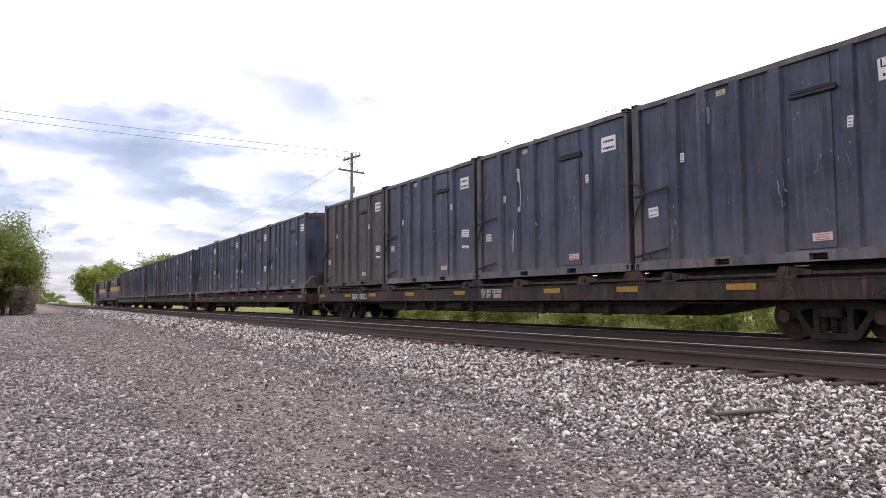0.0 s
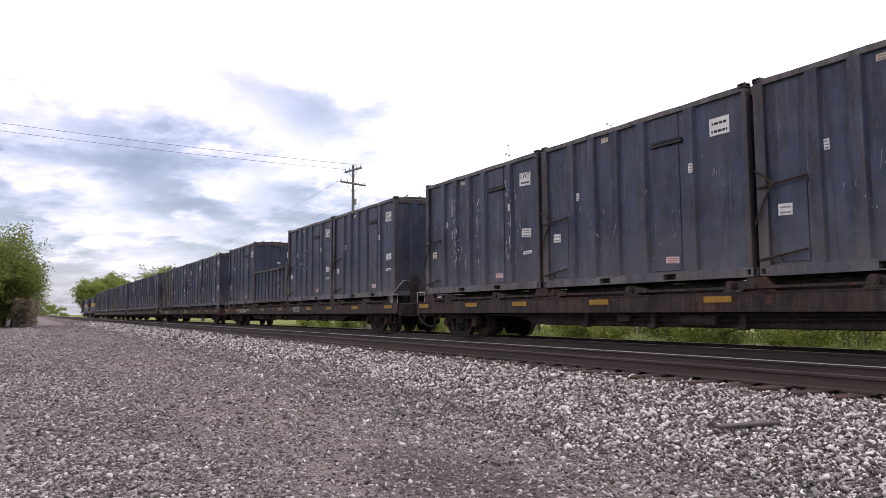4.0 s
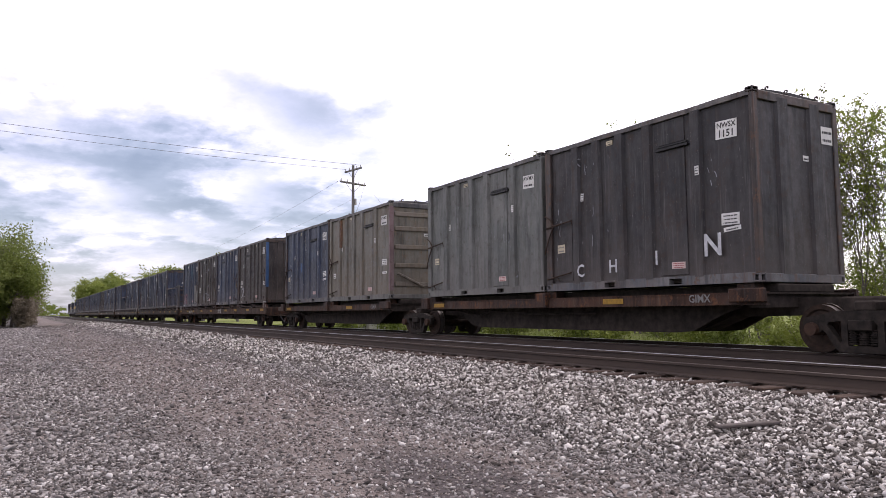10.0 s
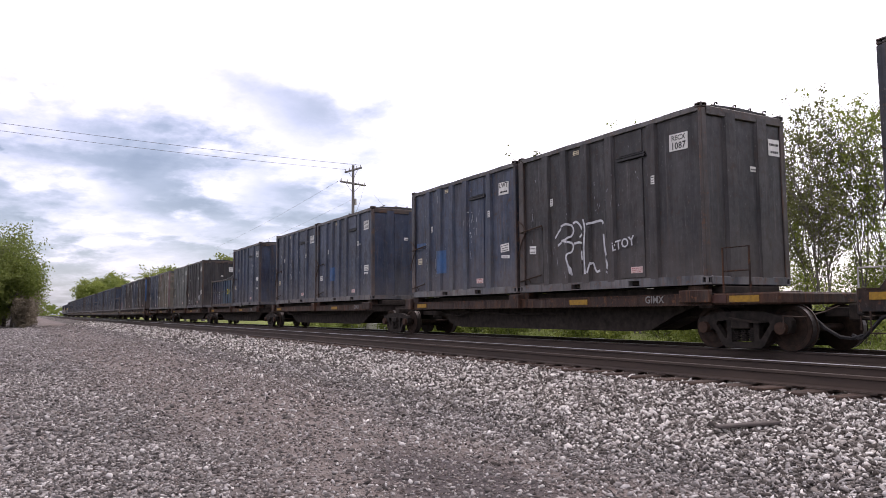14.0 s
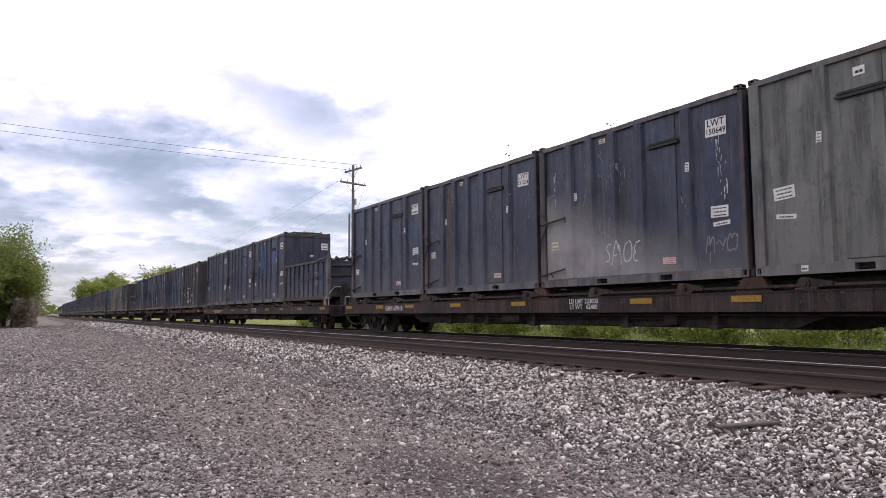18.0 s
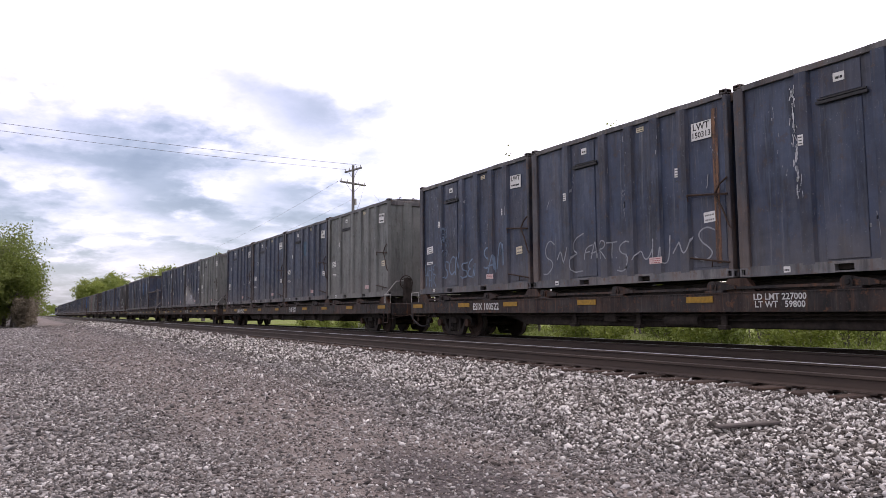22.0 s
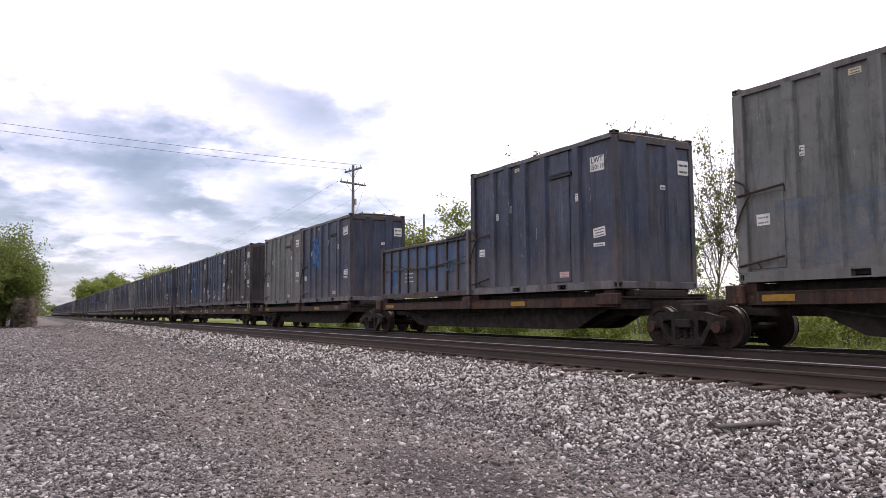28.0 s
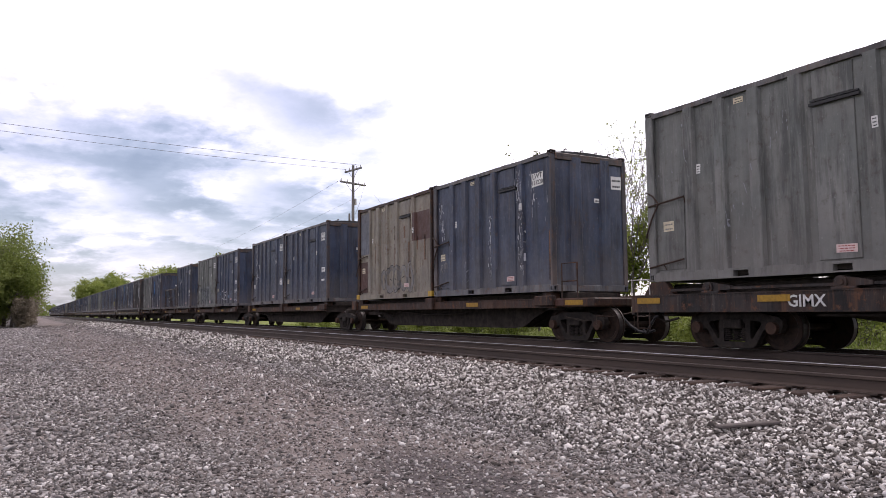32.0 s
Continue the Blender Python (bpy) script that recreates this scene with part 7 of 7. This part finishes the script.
        fill = [[(mid + (y - mid) * k, 0.72 + (z - 0.72) * k) for y, z in ring] for k in (0.72, 0.92)]
        strokes(c, "graffiti", fill, 0.07, PALEGREY, "white bubble letter")
        strokes(c, "graffiti", [ring, [(mid - wide * 0.2, 0.72 + rng.uniform(-0.1, 0.1)), (mid + wide * 0.25, 0.74)]], 0.035, INKSHADE, "dark bubble letter outline")
    for i in range(9):
        d, z = rng.uniform(1.3, 6.0), rng.uniform(1.9, 3.3)
        w = rng.uniform(0.05, 0.14)
        patch(c, d - w / 2, d + w / 2, z - rng.uniform(0.4, 1.3), z, RUSTRUN, "brown rust run", "rust_run")
    for s in (-1, 1):
        part("corner_fitting", boxes((-CW - 0.10, -CW + 0.05, s * (CL / 2 - 0.1) - 0.13, s * (CL / 2 - 0.1) + 0.13, 0.015, 0.2), bevel=0.012), LOCOGOLD, c, "yellow corner fitting")
    # long scrapes
    c = load_of(-25.64, 0)
    splash(c, 1.75, 2.3, 3.1, 46, 61, SPRAYWHITE, 0.12, 0.08)
    splash(c, 1.85, 1.0, 2.0, 60, 62, SPRAYWHITE, 0.22, 0.13)
    splash(c, 2.55, 0.5, 1.2, 12, 63, SPRAYWHITE, 0.0, 0.03)
    splash(c, 3.25, 0.7, 2.8, 30, 64, SPRAYWHITE, 0.0, 0.05)
    splash(c, 5.0, 0.8, 3.2, 40, 65, SPRAYWHITE, 0.1, 0.2)
    c = load_of(31.75, 2)
    strokes(c, "scrape", [[(along(2.1), 3.0), (along(2.15), 2.3), (along(2.12), 1.8)], [(along(1.9), 1.3), (along(1.85), 0.7)], [(along(1.75), 1.2), (along(1.8), 0.8)]], 0.035, SPRAYWHITE, "white splashed scrape")
    for u, k, rows in ((-358.62, 0, ((0.95, 1.3, 3.5, 110, 0.15, 0.15), (0.6, 0.5, 1.3, 14, 0.0, 0.06), (1.5, 1.0, 2.5, 20, 0.1, 0.05))), (-375.16, 1, ((0.45, 1.9, 3.1, 30, 0.1, 0.1), (4.85, 0.6, 3.4, 80, 0.25, 0.09), (3.4, 0.5, 2.3, 60, 0.0, 0.06), (5.5, 2.2, 3.3, 16, 0.1, 0.1))),
                       (-149.15, 0, ((1.1, 1.0, 2.0, 14, 0.05, 0.03), (4.0, 1.2, 2.6, 26, 0.0, 0.2))), (-132.69, 0, ((2.7, 0.9, 3.2, 50, 0.0, 0.06), (0.9, 1.9, 2.7, 16, 0.05, 0.04), (3.9, 1.5, 3.2, 24, 0.0, 0.08))),
                       (-251.95, 2, ((1.2, 1.4, 3.4, 60, 0.1, 0.04),)), (-116.32, 1, ((4.5, 0.8, 3.2, 34, 0.2, 0.1), (1.0, 1.0, 2.4, 20, 0.0, 0.1))), (2.86, 2, ((2.6, 0.6, 2.6, 60, 0.1, 0.25),)), (-83.93, 0, ((3.0, 2.6, 3.3, 24, 0.15, 0.05), (0.8, 0.8, 2.0, 20, 0.0, 0.1)))):
        for j, (d, z0, z1, n, drift, wide) in enumerate(rows):
            splash(load_of(u, k), d, z0, z1, n, int(-u) + 7 * j + k, SPRAYWHITE, drift, wide)
    scrawl(load_of(-375.16, 1), "RM", 0.35, 0.75, 0.26, 0.3, FADED, 91, 0.025)
    # rust runs and odd corners
    for u, k, d, w, z0, z1 in ((-194.52, 1, 1.55, 0.16, 0.3, 3.4), (-83.93, 1, 1.30, 0.28, 2.3, 3.5), (-251.95, 1, 6.05, 0.14, 0.3, 3.4), (-251.95, 3, 6.12, 0.16, 0.3, 3.3), (-375.16, 1, 6.2, 0.08, 0.3, 1.6),
                               (-342.15, 0, 6.2, 0.12, 0.3, 3.5), (-54.22, 0, 6.2, 0.1, 0.4, 2.2), (-132.69, 1, 6.2, 0.1, 0.3, 2.8), (31.75, 3, 6.2, 0.12, 0.3, 3.4), (-83.93, 0, 6.2, 0.1, 0.3, 1.5)):
        patch(load_of(u, k), d - w / 2, d + w / 2, z0, z1, RUSTRUN, "brown rust run", "rust_run")
    c = load_of(-54.22, 3)
    part("corner_stripe", boxes((-CW - 0.085, -CW + 0.085, -CL / 2 - 0.012, -CL / 2 + 0.03, 0.9, 3.45)), PATCHBLUE, c, "bright blue corner post")
    c = load_of(-83.93, 1)
    part("corner_stripe", boxes((-CW - 0.083, -CW + 0.08, -CL / 2 - 0.006, -CL / 2 + 0.1, 0.3, 3.5)), MAUVE, c, "pinkish scraped corner post")
    for u in (-149.15, -375.16):
        part("end_panel", boxes((-1.372, -1.362, -HALF_B - 0.35, -HALF_B - 0.02, 0.90, 1.05)), PRIMER, car_of(u), "red end panel")
    # car lettering
    for u, words, d, size in ((2.86, "GIMX 639444", 4.38, 0.29), (-54.22, "GIMX 639334", 4.35, 0.27), (-165.64, "ESIX 100547", 4.4, 0.31), (-194.52, "GIMX 639418", 4.35, 0.25),
                              (-223.30, "GIMX 639545", 4.4, 0.29), (-251.95, "ESIX 100522", 4.35, 0.27), (-280.50, "GIMX 639625", 4.35, 0.27), (31.75, "ESIX 100521", 4.35, 0.29), (-391.48, "GIMX", 3.75, 0.29)):
        letter(car_of(u), words, size, STENCIL, (-1.412, 13.025 - d, 0.90), name="car_number")
    for u in (2.86, -54.22, -165.64, -194.52, -223.30, -251.95, -280.50, 31.75):
        long = u in (-251.95, -165.64, -280.50, 31.75)
        words = "LT WT   60800\nLD LMT 226200" if u == -280.50 else "LD LMT 227000\nLT WT   59800" if long else "LD LMT 223000\nLT WT   62400"
        letter(car_of(u), words, 0.16, STENCIL, (-1.412, 13.025 - (14.0 if long else 14.9), 0.92), name="weight_stencil")
    for u in (-83.93, -99.89, -116.32, -132.69, -149.15, -309.76, -342.15, -358.62):
        letter(car_of(u), "GIMX", 0.22, FADED, (-1.362, -5.1, 0.98), name="car_number")


single_marks()


# ================= what moves =================
def motions():
    times = [float(t) for t in range(33)]
    for ob, y, z in MOVING:
        walk(ob, [(t, pose(FAR, y + run(t), z)) for t in times])
    # wheelsets roll: those at the same end of their trucks turn alike
    rolling = {}
    for w in scene.collection.objects:
        if w.name.startswith("wheelset") and w.parent.name.startswith("truck"):
            rolling.setdefault(w.location.y > 0, []).append(w)
    for ahead, wheels in rolling.items():
        first = wheels[0]
        walk(first, [(k / FPS, pose(0, AXLE if ahead else -AXLE, WHEEL_R, -math.degrees(run(k / FPS) / WHEEL_R) % 360)) for k in range(int(32 * FPS) + 1)])
        for w in wheels[1:]:
            w.rotation_mode = "QUATERNION"
            keys = w.animation_data_create()
            keys.action = first.animation_data.action
            keys.action_slot = first.animation_data.action_slot


motions()
